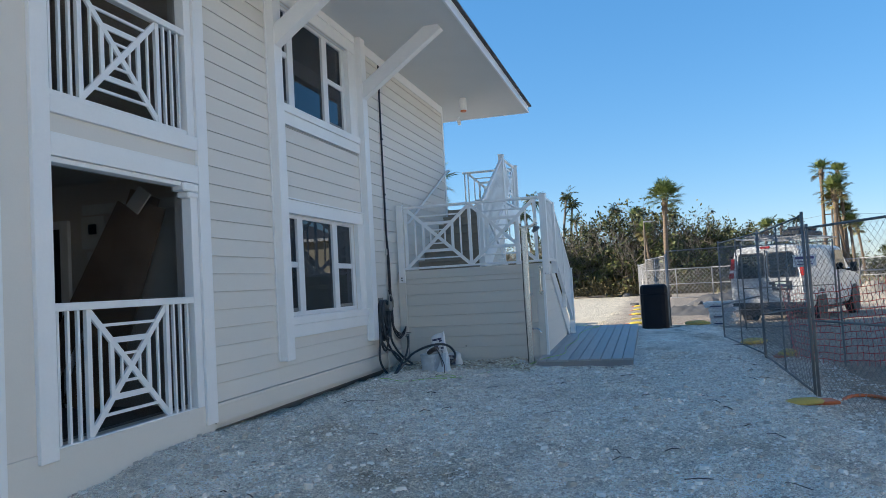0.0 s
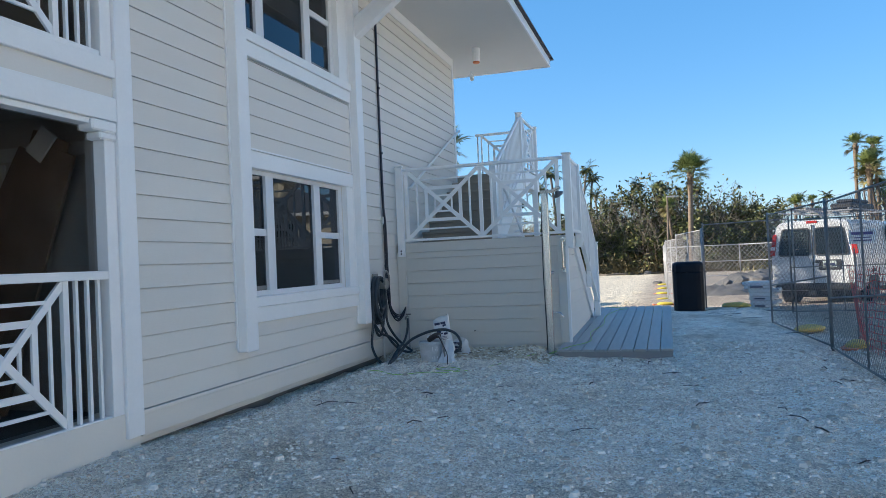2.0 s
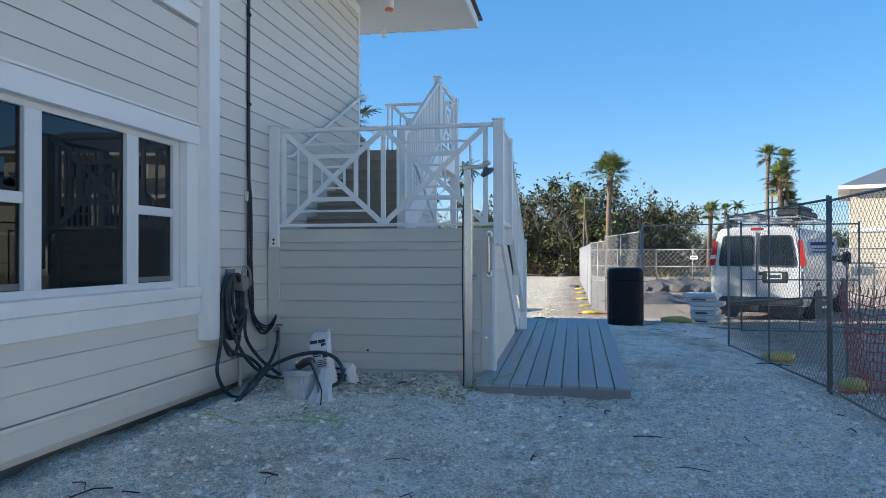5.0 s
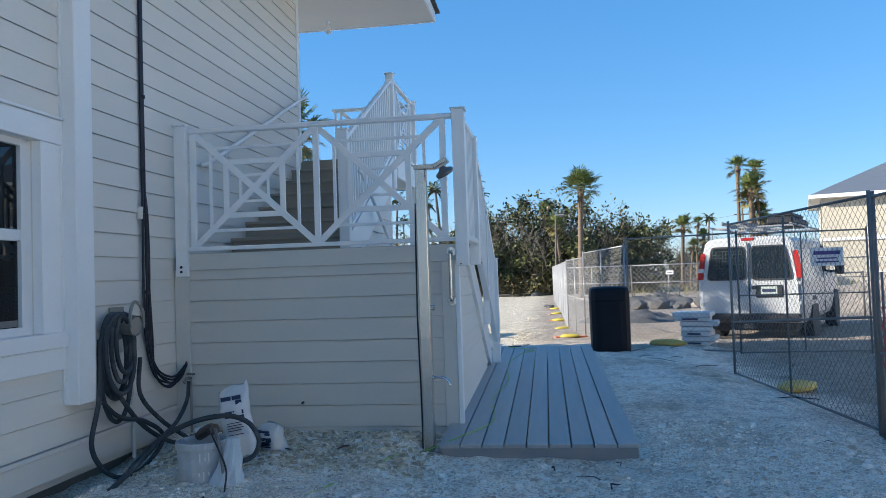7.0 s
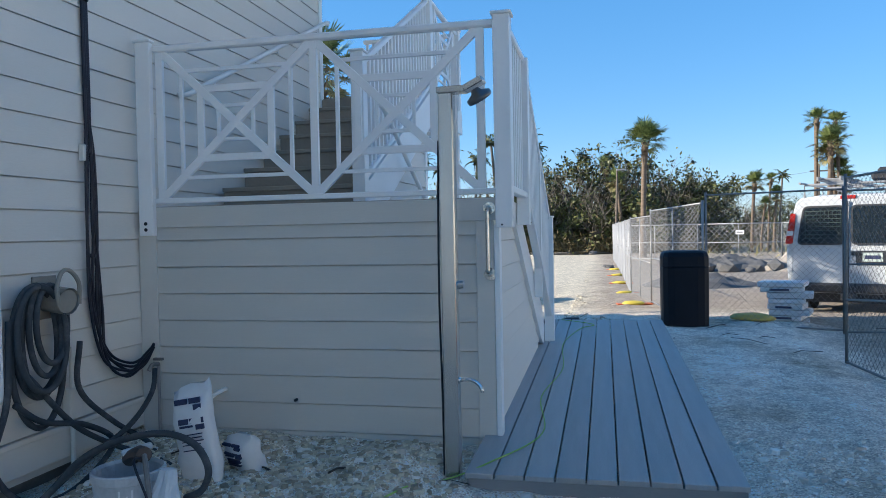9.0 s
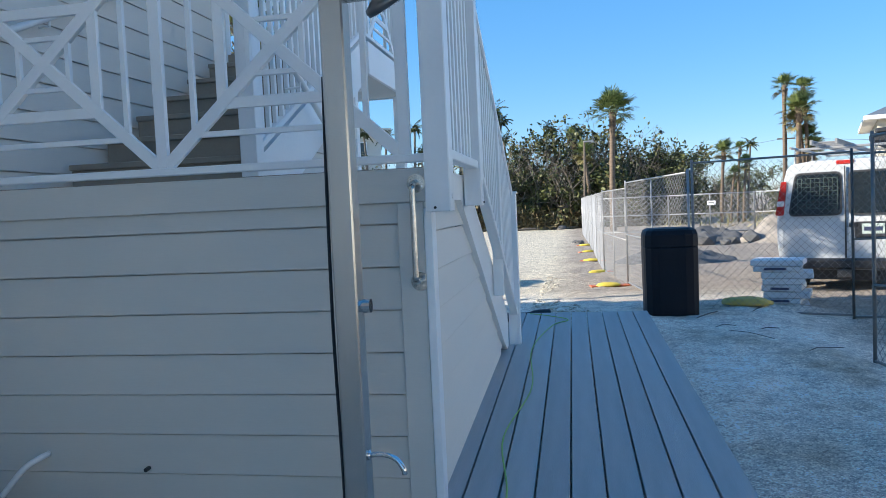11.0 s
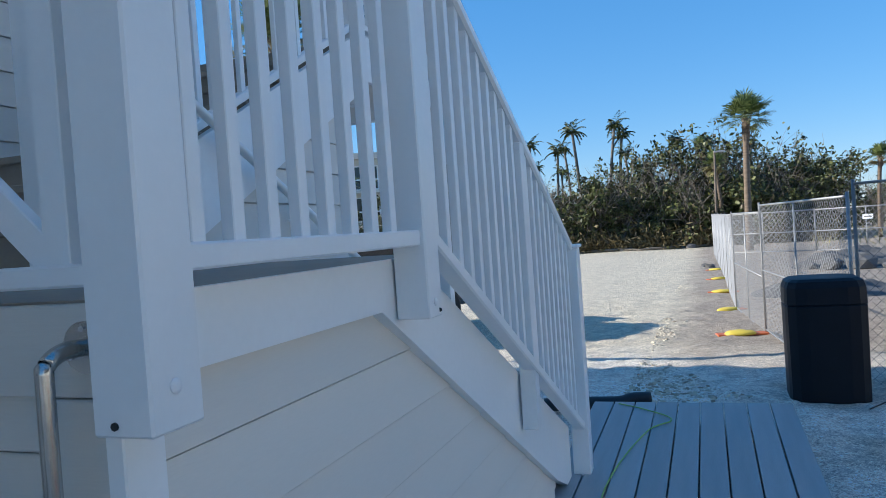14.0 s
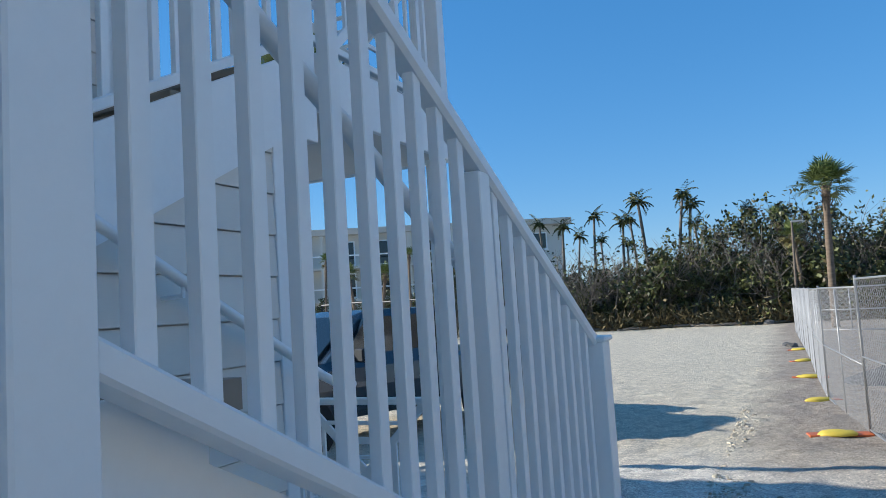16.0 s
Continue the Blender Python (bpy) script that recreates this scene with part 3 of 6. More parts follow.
# windows -----------------------------------------------------------
def window(name, op, mull, mid, label):
    """Recessed white window: frame, mullions, four small sashes beside one large pane."""
    y0, y1, z0, z1 = op
    w = tagged(new(name), label, "window", kind="structure")
    xf = -0.095
    part("frame_top", bx(xf, xf + 0.05, y0, y1, z1 - 0.04, z1), M_VINYL, w)
    part("frame_bottom", bx(xf, xf + 0.05, y0, y1, z0, z0 + 0.05), M_VINYL, w)
    part("frame_side", bx(xf, xf + 0.05, y0, y0 + 0.04, z0 + 0.05, z1 - 0.04), M_VINYL, w)
    part("frame_side", bx(xf, xf + 0.05, y1 - 0.09, y1, z0 + 0.05, z1 - 0.04), M_VINYL, w)
    for m in mull:
        part("mullion", bx(xf - 0.004, xf + 0.056, m - 0.075, m + 0.075, z0 + 0.05, z1 - 0.04, bevel=0.003), M_VINYL, w)
    spans = ((y0 + 0.04, mull[0] - 0.075), (mull[1] + 0.075, y1 - 0.09))
    for a, b in spans:
        part("meeting_rail", bx(xf, xf + 0.045, a, b, mid - 0.035, mid + 0.035, bevel=0.003), M_VINYL, w)
        part("latch_rail", bx(xf + 0.005, xf + 0.03, a + 0.01, b - 0.01, z0 + 0.055, z0 + 0.095), M_GALV_DARK, w)
        for lo, hi in ((z0 + 0.05, mid - 0.035), (mid + 0.035, z1 - 0.04)):
            g = part("pane", bx(xf + 0.018, xf + 0.022, a, b, lo, hi), M_GLASS, w)
            g.visible_shadow = False
    g = part("pane", bx(xf + 0.018, xf + 0.022, mull[0] + 0.075, mull[1] - 0.075, z0 + 0.05, z1 - 0.04), M_GLASS, w)
    g.visible_shadow = False
    return w


w1 = window("window_1", LW, (-3.37, -2.32), 1.747, "white framed ground-floor window with dark glass")
w2 = window("window_2", UW, (-3.43, -2.39), 4.315, "white framed upstairs window with dark glass")
for w, (y0, y1, z0, z1) in ((w1, LW), (w2, UW)):
    part("reveal", bx(-0.10, 0.028, y1 + 0.001, y1 + 0.14, z0 - 0.0, z1 + 0.002, bevel=0.003), M_WHITE, w)
    part("reveal", bx(-0.10, 0.028, -3.965, y0 - 0.001, z0, z1 + 0.002, bevel=0.003), M_WHITE, w)
    part("outer_casing", bx(0.0, 0.022, y1 + 0.142, -1.44, z0 - 0.24, z1 + 0.002, bevel=0.003), M_WHITE, w)
    part("head_casing", bx(-0.10, 0.034, -3.965, -1.44, z1 + 0.004, z1 + 0.165, bevel=0.004), M_WHITE, w)
    part("head_cap", bx(0.0, 0.05, -3.965, -1.44, z1 + 0.167, z1 + 0.185, bevel=0.003), M_WHITE, w)
    part("sill", bx(-0.10, 0.062, -3.965, -1.44, z0 - 0.10, z0 - 0.002, bevel=0.006), M_WHITE, w)
    part("apron", bx(0.0, 0.042, -3.965, -1.44, z0 - 0.245, z0 - 0.102, bevel=0.004), M_WHITE, w)


# half columns and knee braces --------------------------------------
def column(y0, y1):
    c = thing("half_column", "white square half column with a knee brace under the eave", "column", "half columns")
    part("shaft", bx(0.012, 0.125, y0, y1, 0.645, TOPZ - 0.02, bevel=0.006), M_WHITE, c)
    part("backing", bx(0.0, 0.03, y0 - 0.012, y1 + 0.012, 0.66, TOPZ - 0.02, bevel=0.003), M_WHITE, c)
    ym = (y0 + y1) / 2
    bm = bmesh.new()
    bar(bm, (0.06, ym, 4.32), (1.32, ym, 5.22), 0.15, 0.20, side=(0, 0, 1), bevel=0.008)
    part("knee_brace", bm, M_WHITE, c)


column(-4.145, -3.955)
column(-1.435, -1.245)

# roof --------------------------------------------------------------
EX, EY = 1.66, 4.90
roof = thing("roof", "hipped shingle roof with a white boxed eave", "roof", kind="structure")
part("soffit", bx(-0.3, EX - 0.02, -14.6, EY - 0.02, TOPZ, TOPZ + 0.03), M_SOFFIT, roof, "pale flat soffit")
part("soffit", bx(-13.6, -0.3, WALL_END, EY - 0.02, TOPZ, TOPZ + 0.03), M_SOFFIT, roof)
part("fascia", bx(EX - 0.02, EX + 0.012, -14.6, EY, TOPZ - 0.012, TOPZ + 0.17, bevel=0.004), M_WHITE, roof)
part("fascia", bx(-13.6, EX - 0.02, EY - 0.02, EY + 0.012, TOPZ - 0.012, TOPZ + 0.17, bevel=0.004), M_WHITE, roof)
M_SHINGLE = material("asphalt_shingle", (0.09, 0.09, 0.095), 0.9, var=0.3, scale=8, fine=80, bump=0.5)
bm = bmesh.new()
rz, rt = TOPZ + 0.14, TOPZ + 2.3
c = [(EX + 0.05, -14.7, rz), (EX + 0.05, EY + 0.05, rz), (-13.7, EY + 0.05, rz), (-13.7, -14.7, rz), (-6, -9.0, rt), (-6, -0.5, rt)]
v = [bm.verts.new(p) for p in c]
for f in ((0, 1, 5, 4), (1, 2, 5), (2, 3, 4, 5), (3, 0, 4), (3, 2, 1, 0)):
    bm.faces.new([v[i] for i in f])
part("roof_covering", bm, M_SHINGLE, roof)
bm = bmesh.new()
for k in range(26):
    y = EY - 0.2 - k * 0.28
    box(bm, EX - 0.02, EX + 0.075, y, y + 0.265, rz - 0.005 + 0.004 * (k % 2), rz + 0.02)
part("shingle_edge", bm, M_SHINGLE, roof, kind="stuff")

# eave lamp and small camera
lampf = thing("eave_lamp", "small white cylindrical downlight under the eave", "lamp", loc=(0.62, 2.95, TOPZ))
part("can", lathe(bmesh.new(), [(0.06, 0.0), (0.075, -0.02), (0.075, -0.24), (0.07, -0.25)], 14), M_WHITE, lampf, smooth=False)
M_GLOWRED = material("amber_lens", (0.75, 0.25, 0.10), 0.3)
part("lens", lathe(bmesh.new(), [(0.06, -0.252), (0.065, -0.27), (0.05, -0.285)], 14), M_GLOWRED, lampf, "amber lens")
sens = thing("eave_sensor", "small white sensor hanging under the eave", "sensor", loc=(0.12, 4.55, TOPZ))
part("stem", lathe(bmesh.new(), [(0.03, 0.0), (0.03, -0.02), (0.014, -0.03), (0.014, -0.09)], 10), M_WHITE, sens)
bm = bmesh.new()
tube(bm, [(0, 0, -0.08), (0.03, -0.08, -0.18)], 0.04, 10)
part("head", bm, M_WHITE, sens)


# ---------------------------------------------------------------- outside stair
SLOPE = 0.50
LZ = 1.668                  # landing floor
stairs = thing("stair_tower", "outside stair with beige sided base and white stringers", "stairs")

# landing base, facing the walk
base = part("landing_base", bx(0.03, 2.38, 0.105, 1.1, 0.0, LZ - 0.05), M_SIDING_SHADE, stairs, "beige lap-sided base under the landing")
part("frieze_board", bx(0.15, 2.445, 0.040, 0.07, 1.527, LZ - 0.004, bevel=0.003), M_SIDING_SHADE, base)
part("corner_board", bx(0.02, 0.15, 0.042, 0.07, 0.12, 1.524, bevel=0.003), M_SIDING_SHADE, base)
part("corner_board", bx(2.322, 2.432, 0.040, 0.07, 0.12, 1.524, bevel=0.003), M_SIDING_SHADE, base)
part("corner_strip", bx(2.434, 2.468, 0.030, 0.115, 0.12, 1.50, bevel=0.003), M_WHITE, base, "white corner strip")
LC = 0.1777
full = plank_mesh(2.17, "x", mat=M_SIDING_SHADE, height=LC)
short = plank_mesh(2.17, "x", mat=M_SIDING_SHADE, height=0.088)
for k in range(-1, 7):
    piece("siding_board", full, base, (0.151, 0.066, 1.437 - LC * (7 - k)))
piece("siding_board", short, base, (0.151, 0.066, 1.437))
part("landing_floor", bx(0.03, 2.43, 0.06, 1.5, LZ - 0.048, LZ), M_TREAD, stairs, "tan landing boards")

# lower flight: skirt, stringer, treads
def low_edge(y):
    return 1.535 - 0.558 * max(0, y - 0.96)


bm = bmesh.new()
prism(bm, [(0.11, 1.535), (0.96, 1.535), (2.98, 0.408), (3.36, 0.24), (3.36, 0.58), (1.40, 1.56), (1.40, LZ), (0.11, LZ)], "x", 2.404, 2.452)
part("stringer", bm, M_WHITE, stairs, "white painted stair stringer")
skirt = part("skirt_wall", prism(bmesh.new(), [(0.07, 0.0), (3.1, 0.0), (3.05, 0.36), (0.97, 1.53), (0.07, 1.53)], "x", 2.33, 2.372), M_SIDING, stairs, "beige sided skirt below the stair")
k = 0
zl = 0.165
while zl < 1.53:
    zh = zl + COURSE
    ye = min(3.05, 0.96 + (1.535 - zl) / 0.558 + 0.12)
    me = plank_mesh(ye - 0.116, "y", mat=M_SIDING, height=min(COURSE, 1.53 - zl))
    piece("siding_board", me, skirt, (2.406, 0.116, zl))
    zl = zh
NR, RUN = 7, 0.37
RISE = (LZ - 0.31) / NR
bm_t = bx(1.31, 2.404, 0, RUN + 0.025, -0.035, 0, bevel=0.004)
tread_me = mesh_of(bm_t, "tread", M_TREAD)
riser_me = mesh_of(bx(1.31, 2.404, 0, 0.02, -RISE, -0.036), "riser", M_PANEL)
for i in range(1, NR):
    piece("tread", tread_me, stairs, (0, 1.13 + (i - 1) * RUN + 0.0, LZ - i * RISE))
    piece("riser", riser_me, stairs, (0, 1.13 + i * RUN - 0.02, LZ - i * RISE))
piece("riser", riser_me, stairs, (0, 1.11, LZ))

# upper flight with closed risers, its stringer and the sided wall under it
URISE = (2.98 - LZ) / 7
ut = mesh_of(bx(0.06, 1.25, -0.025, RUN, -0.035, 0, bevel=0.004), "tread", M_TREAD)
ur = mesh_of(bx(0.06, 1.25, 0, 0.02, -URISE, -0.036), "riser", M_TREAD)
for i in range(1, 8):
    y = 1.13 + (i - 1) * RUN
    if i < 7:
        piece("tread", ut, stairs, (0, y, LZ + i * URISE))
    piece("riser", ur, stairs, (0, y, LZ + i * URISE))
bm = bmesh.new()
prism(bm, [(1.10, 1.43), (3.45, 2.65), (3.45, 3.01), (1.10, 1.84)], "x", 1.252, 1.288)
part("stringer", bm, M_WHITE, stairs, "white painted stair stringer")
uw = part("side_wall", prism(bmesh.new(), [(1.10, 0.05), (3.22, 0.05), (3.22, 2.55), (1.10, 1.45)], "x", 1.16, 1.215), M_SIDING, stairs, "beige sided wall under the upper flight")
zl = 0.17
while zl < 2.5:
    zh = min(zl + COURSE, 2.52)
    ys = 1.10 if zl < 1.40 else 1.10 + (zl - 1.43) / 0.519 - 0.1
    me = plank_mesh(3.14 - max(1.1, ys), "y", mat=M_SIDING, height=zh - zl)
    piece("siding_board", me, uw, (1.25, max(1.1, ys), zl))
    zl += COURSE
part("corner_board", bx(1.17, 1.272, 3.142, 3.225, 0.05, 2.54, bevel=0.003), M_WHITE, uw, "white corner board")

# upper landing
ul = part("upper_landing", bx(0.035, 1.288, 3.456, 4.95, 2.83, 2.98), M_TREAD, stairs, "upper landing at the top of the stair")
part("fascia", bx(1.289, 1.322, 3.456, 4.95, 2.70, 2.985, bevel=0.004), M_WHITE, ul)
part("fascia", bx(0.035, 1.322, 4.952, 4.985, 2.70, 2.985, bevel=0.004), M_WHITE, ul)
part("underside", bx(0.035, 1.288, 3.456, 4.95, 2.715, 2.826), M_PANEL, ul, "beige underside")
part("support_post", bx(1.20, 1.30, 4.80, 4.90, -0.05, 2.70, bevel=0.004), M_WHITE, ul)


# ---------------------------------------------------------------- railings
rail = thing("stair_railing", "white metal railing with pickets and crossed lattice panels", "railing")


def post(x0, x1, y0, y1, z0, z1, cap=True, label=""):
    p = part("post", bx(x0, x1, y0, y1, z0, z1 - 0.02, bevel=0.004), M_RAIL, rail, label)
    if cap:
        part("post_cap", bx(x0 - 0.012, x1 + 0.012, y0 - 0.012, y1 + 0.012, z1 - 0.02, z1, bevel=0.006), M_RAIL, p)
    return p


lp = post(0.055, 0.16, 0.0, 0.042, 1.475, 2.775)
for z in (1.515, 1.555):
    bm = bmesh.new()
    tube(bm, [(0.105, 0.002, z), (0.105, -0.004, z)], 0.012, 10)
    part("bolt_hole", bm, M_BLACK, lp)
rp = post(2.450, 2.552, -0.004, 0.104, 1.483, 2.770)
mp = post(2.458, 2.552, 1.042, 1.142, 1.503, 2.745, cap=False)
fp = post(2.458, 2.556, 3.40, 3.505, 0.27, 1.612)
ip = part("middle_post", bx(2.462, 2.53, 2.295, 2.365, 0.86, 2.09, bevel=0.003), M_RAIL, rail)
for p, (x, y, z) in ((rp, (2.553, 0.045, 1.545)), (mp, (2.553, 1.09, 1.545))):
    bm = bmesh.new()
    bmesh.ops.create_uvsphere(bm, u_segments=10, v_segments=6, radius=0.012, matrix=Matrix.Translation((x, y, z)) @ Matrix.Diagonal((0.4, 1, 1, 1)))
    part("bolt_cap", bm, M_RAIL, p, smooth=True)
for p, (x, y, z) in ((rp, (2.49, -0.0045, 1.50)), (mp, (2.553, 1.12, 1.52))):
    bm = bmesh.new()
    tube(bm, [(x, y, z), (x, y - 0.003, z)], 0.006, 8)
    part("screw", bm, M_BLACK, p)
plf = lambda u, z: Vector((u, 0.052, z))
part("top_rail", bx(0.16, 2.45, 0.025, 0.080, 2.690, 2.735, bevel=0.010), M_RAIL, rail)
part("bottom_rail", bx(0.14, 2.45, 0.030, 0.072, 1.688, 1.722, bevel=0.004), M_RAIL, rail)
for u, w in ((0.205, 0.05), (1.295, 0.05), (2.365, 0.05)):
    part("stile", bx(u - w / 2, u + w / 2, 0.038, 0.066, 1.72, 2.69, bevel=0.002), M_RAIL, rail)
x_panel(rail, plf, 0.22, 1.28, 1.725, 2.688, d=0.026)
x_panel(rail, plf, 1.31, 2.35, 1.725, 2.688, d=0.026)

# side of the landing
part("top_rail", bx(2.478, 2.532, 0.104, 1.042, 2.685, 2.735, bevel=0.010), M_RAIL, rail)
part("bottom_rail", bx(2.478, 2.540, 0.104, 1.042, 1.700, 1.742, bevel=0.004), M_RAIL, rail)
pick = mesh_of(bx(-0.013, 0.013, -0.017, 0.017, 0, 1.0, bevel=0.002), "picket", M_RAIL)


def picket(x, y, z0, z1):
    ob = piece("picket", pick, rail, (x, y, z0))
    ob.scale = (1, 1, z1 - z0)


for i in range(8):
    picket(2.505, 0.165 + i * 0.1085, 1.735, 2.69)


def slope_bar(nm, x, y0, z0, y1, z1, w, h, mat=M_RAIL, bev=0.006):
    bm = bmesh.new()
    bar(bm, (x, y0, z0), (x, y1, z1), w, h, side=(0, 0, 1), bevel=bev)
    return part(nm, bm, mat, rail)


# raking rails of the lower flight
TR = lambda y: 2.685 - 0.478 * (y - 1.14)
BR = lambda y: 1.725 - 0.508 * (y - 1.15)
slope_bar("top_rail", 2.505, 1.13, TR(1.13), 3.42, TR(3.42), 0.055, 0.048, bev=0.01)
slope_bar("bottom_rail", 2.508, 1.13, BR(1.13), 3.42, BR(3.42), 0.065, 0.042)
y = 1.235
while y < 3.38:
    if abs(y - 2.33) > 0.055:
        picket(2.505, y, BR(y), TR(y))
    y += 0.1085

# upper flight: newels, raking rails, pickets
post(1.21, 1.31, 1.0, 1.10, LZ, 2.87)
post(1.205, 1.305, 3.34, 3.44, 2.55, 4.04)
UT = lambda y: 2.78 + 0.512 * (y - 1.1)
UB = lambda y: 1.885 + 0.505 * (y - 1.1)
slope_bar("top_rail", 1.258, 1.09, UT(1.09), 3.36, UT(3.36), 0.055, 0.048, bev=0.01)
slope_bar("bottom_rail", 1.262, 1.09, UB(1.09), 3.36, UB(3.36), 0.055, 0.04)
y = 1.20
while y < 3.30:
    picket(1.26, y, UB(y), UT(y))
    y += 0.1085
# upper landing rails
plu = lambda u, z: Vector((1.27, u, z))
part("top_rail", bx(1.245, 1.30, 3.44, 4.85, 3.93, 3.978, bevel=0.01), M_RAIL, rail)
part("bottom_rail", bx(1.25, 1.295, 3.44, 4.85, 3.04, 3.075, bevel=0.004), M_RAIL, rail)
post(1.22, 1.32, 4.85, 4.95, 2.7, 4.02)
for a, b in ((3.66, 4.62),):
    x_panel(rail, plu, a, b, 3.08, 3.92)
    for u in (a - 0.02, b + 0.02):
        part("stile", bx(1.257, 1.283, u - 0.022, u + 0.022, 3.075, 3.93), M_RAIL, rail)
for u in (3.54, 4.73):
    picket(1.27, u, 3.075, 3.93)
plv = lambda u, z: Vector((u, 4.90, z))
part("top_rail", bx(0.05, 1.22, 4.872, 4.928, 3.93, 3.978, bevel=0.01), M_RAIL, rail)
part("bottom_rail", bx(0.05, 1.22, 4.878, 4.922, 3.04, 3.075, bevel=0.004), M_RAIL, rail)
x_panel(rail, plv, 0.2, 1.1, 3.08, 3.92)
for u in (0.1, 0.18, 1.12, 1.18):
    part("stile", bx(u - 0.014, u + 0.014, 4.887, 4.913, 3.075, 3.93), M_RAIL, rail)

pg = thing("low_railing", "white lattice railing at ground level under the landing", "railing")
part("top_rail", bx(0.05, 1.20, 4.822, 4.878, 1.16, 1.205, bevel=0.01), M_RAIL, pg)
part("bottom_rail", bx(0.05, 1.20, 4.828, 4.872, 0.24, 0.275, bevel=0.004), M_RAIL, pg)
x_panel(pg, lambda u, z: Vector((u, 4.85, z)), 0.18, 1.06, 0.28, 1.16)
for u in (0.1, 0.16, 1.08, 1.15):
    part("stile", bx(u - 0.014, u + 0.014, 4.837, 4.863, 0.275, 1.16), M_RAIL, pg)


def handrail(pts, brackets, out, label="round white metal handrail on brackets"):
    h = thing("handrail", label, "handrail", "round handrails")
    bm = bmesh.new()
    tube(bm, spline(pts, 5), 0.0205, 12)
    part("rail_tube", bm, M_RAIL, h, smooth=True)
    for b in brackets:
        bm = bmesh.new()
        b = Vector(b)
        tube(bm, [b, b + Vector((0, 0, -0.05)), b + Vector((out, 0, -0.055))], 0.008, 8)
        part("bracket", bm, M_RAIL, h)


HR = lambda y: TR(y) - 0.19
handrail([(2.40, 0.92, HR(1.2) + 0.02), (2.40, 1.08, HR(1.2) + 0.03), (2.40, 1.3, HR(1.3)), (2.40, 2.3, HR(2.3)), (2.40, 3.35, HR(3.35)), (2.40, 3.55, HR(3.4) - 0.04), (2.42, 3.62, HR(3.4) - 0.10)],
         [(2.40, 1.4, HR(1.4)), (2.40, 2.33, HR(2.33)), (2.40, 3.3, HR(3.3))], 0.07)
WR = lambda y: 1.95 - 0.50 * (y - 2.4)
handrail([(1.36, 1.25, WR(1.35)), (1.36, 1.4, WR(1.4)), (1.36, 2.4, WR(2.4)), (1.36, 3.3, WR(3.3)), (1.36, 3.5, WR(3.4)), (1.32, 3.6, WR(3.4) - 0.02)],
         [(1.36, 1.6, WR(1.6)), (1.36, 2.5, WR(2.5))], -0.10)
WW = lambda y: 2.574 + 0.453 * (y - 0.713)
handrail([(0.03, 0.55, 2.51), (0.08, 0.62, 2.53), (0.08, 0.8, WW(0.8)), (0.08, 2.0, WW(2.0)), (0.08, 3.4, WW(3.4)), (0.08, 3.52, WW(3.44))],
         [(0.08, 1.0, WW(1.0)), (0.08, 2.2, WW(2.2)), (0.08, 3.2, WW(3.2))], -0.07)
UH = lambda y: UT(y) - 0.2
handrail([(1.19, 1.15, UH(1.2)), (1.19, 1.3, UH(1.3)), (1.19, 2.4, UH(2.4)), (1.19, 3.4, UH(3.4))], [(1.19, 1.6, UH(1.6)), (1.19, 2.9, UH(2.9))], 0.06)


# ---------------------------------------------------------------- ramp deck
ramp = thing("deck_ramp", "grey composite board ramp beside the stair", "ramp", loc=(0, 0, 0))
ANG = math.atan(0.024)
DL, DX0, DX1 = 5.62, 2.352, 3.762
NB = 9
bw = (DX1 - DX0) / NB
bm = bx(0.0048, bw - 0.0048, 0, DL, -0.028, 0, bevel=0.003)
bmesh.ops.subdivide_edges(bm, edges=[e for e in bm.edges if abs(e.verts[0].co.y - e.verts[1].co.y) > 1], cuts=6)
bme = mesh_of(bm, "deck_board", M_DECK)
rngd = random.Random(3)
for i in range(NB):
    o = piece("deck_board", bme, ramp, (DX0 + i * bw, -0.635 + rngd.uniform(-0.004, 0.004), 0.205 + rngd.uniform(-0.001, 0.001)))
    o.rotation_euler.x = ANG
part("rim_board", bx(DX0 + 0.012, DX1 - 0.012, -0.612, -0.585, 0.03, 0.176, bevel=0.003), M_DECK_RIM, ramp)
bm = bmesh.new()
bar(bm, (DX1 - 0.025, -0.584, 0.1), (DX1 - 0.025, 4.95, 0.1 + 0.024 * 5.55), 0.03, 0.145, side=(0, 0, 1))
part("side_rim", bm, M_DECK_RIM, ramp)
bm = bmesh.new()
bar(bm, (DX0 + 0.025, -0.584, 0.1), (DX0 + 0.025, 4.95, 0.1 + 0.024 * 5.55), 0.03, 0.145, side=(0, 0, 1))
part("side_rim", bm, M_DECK_RIM, ramp)
for x in (DX0 + 0.09, DX1 - 0.1):
    bm = bmesh.new()
    tube(bm, [(x, -0.611, 0.09), (x, -0.618, 0.09)], 0.014, 10)
    part("bolt_head", bm, M_CHROME, ramp)


# ---------------------------------------------------------------- outdoor shower and grab bar
sh = thing("outdoor_shower", "stainless steel outdoor shower column standing beside the ramp", "shower")
bm = bx(2.212, 2.292, -0.47, -0.385, 0.12, 2.20, bevel=0.006)
for v in bm.verts:
    v.co.x += 0.004 * math.sin(v.co.z * 1.7)
part("column", bm, M_STEEL, sh)
part("seam", bx(2.207, 2.2125, -0.40, -0.388, 0.12, 2.18), M_BLACK, sh, "dark gap along the column")
bm = bmesh.new()
bar(bm, (2.205, -0.43, 2.215), (2.36, -0.44, 2.215), 0.085, 0.035, side=(0, 0, 1), bevel=0.004)
bar(bm, (2.355, -0.44, 2.214), (2.455, -0.45, 2.262), 0.083, 0.033, side=(0, 0, 1), bevel=0.004)
part("arm", bm, M_STEEL, sh)
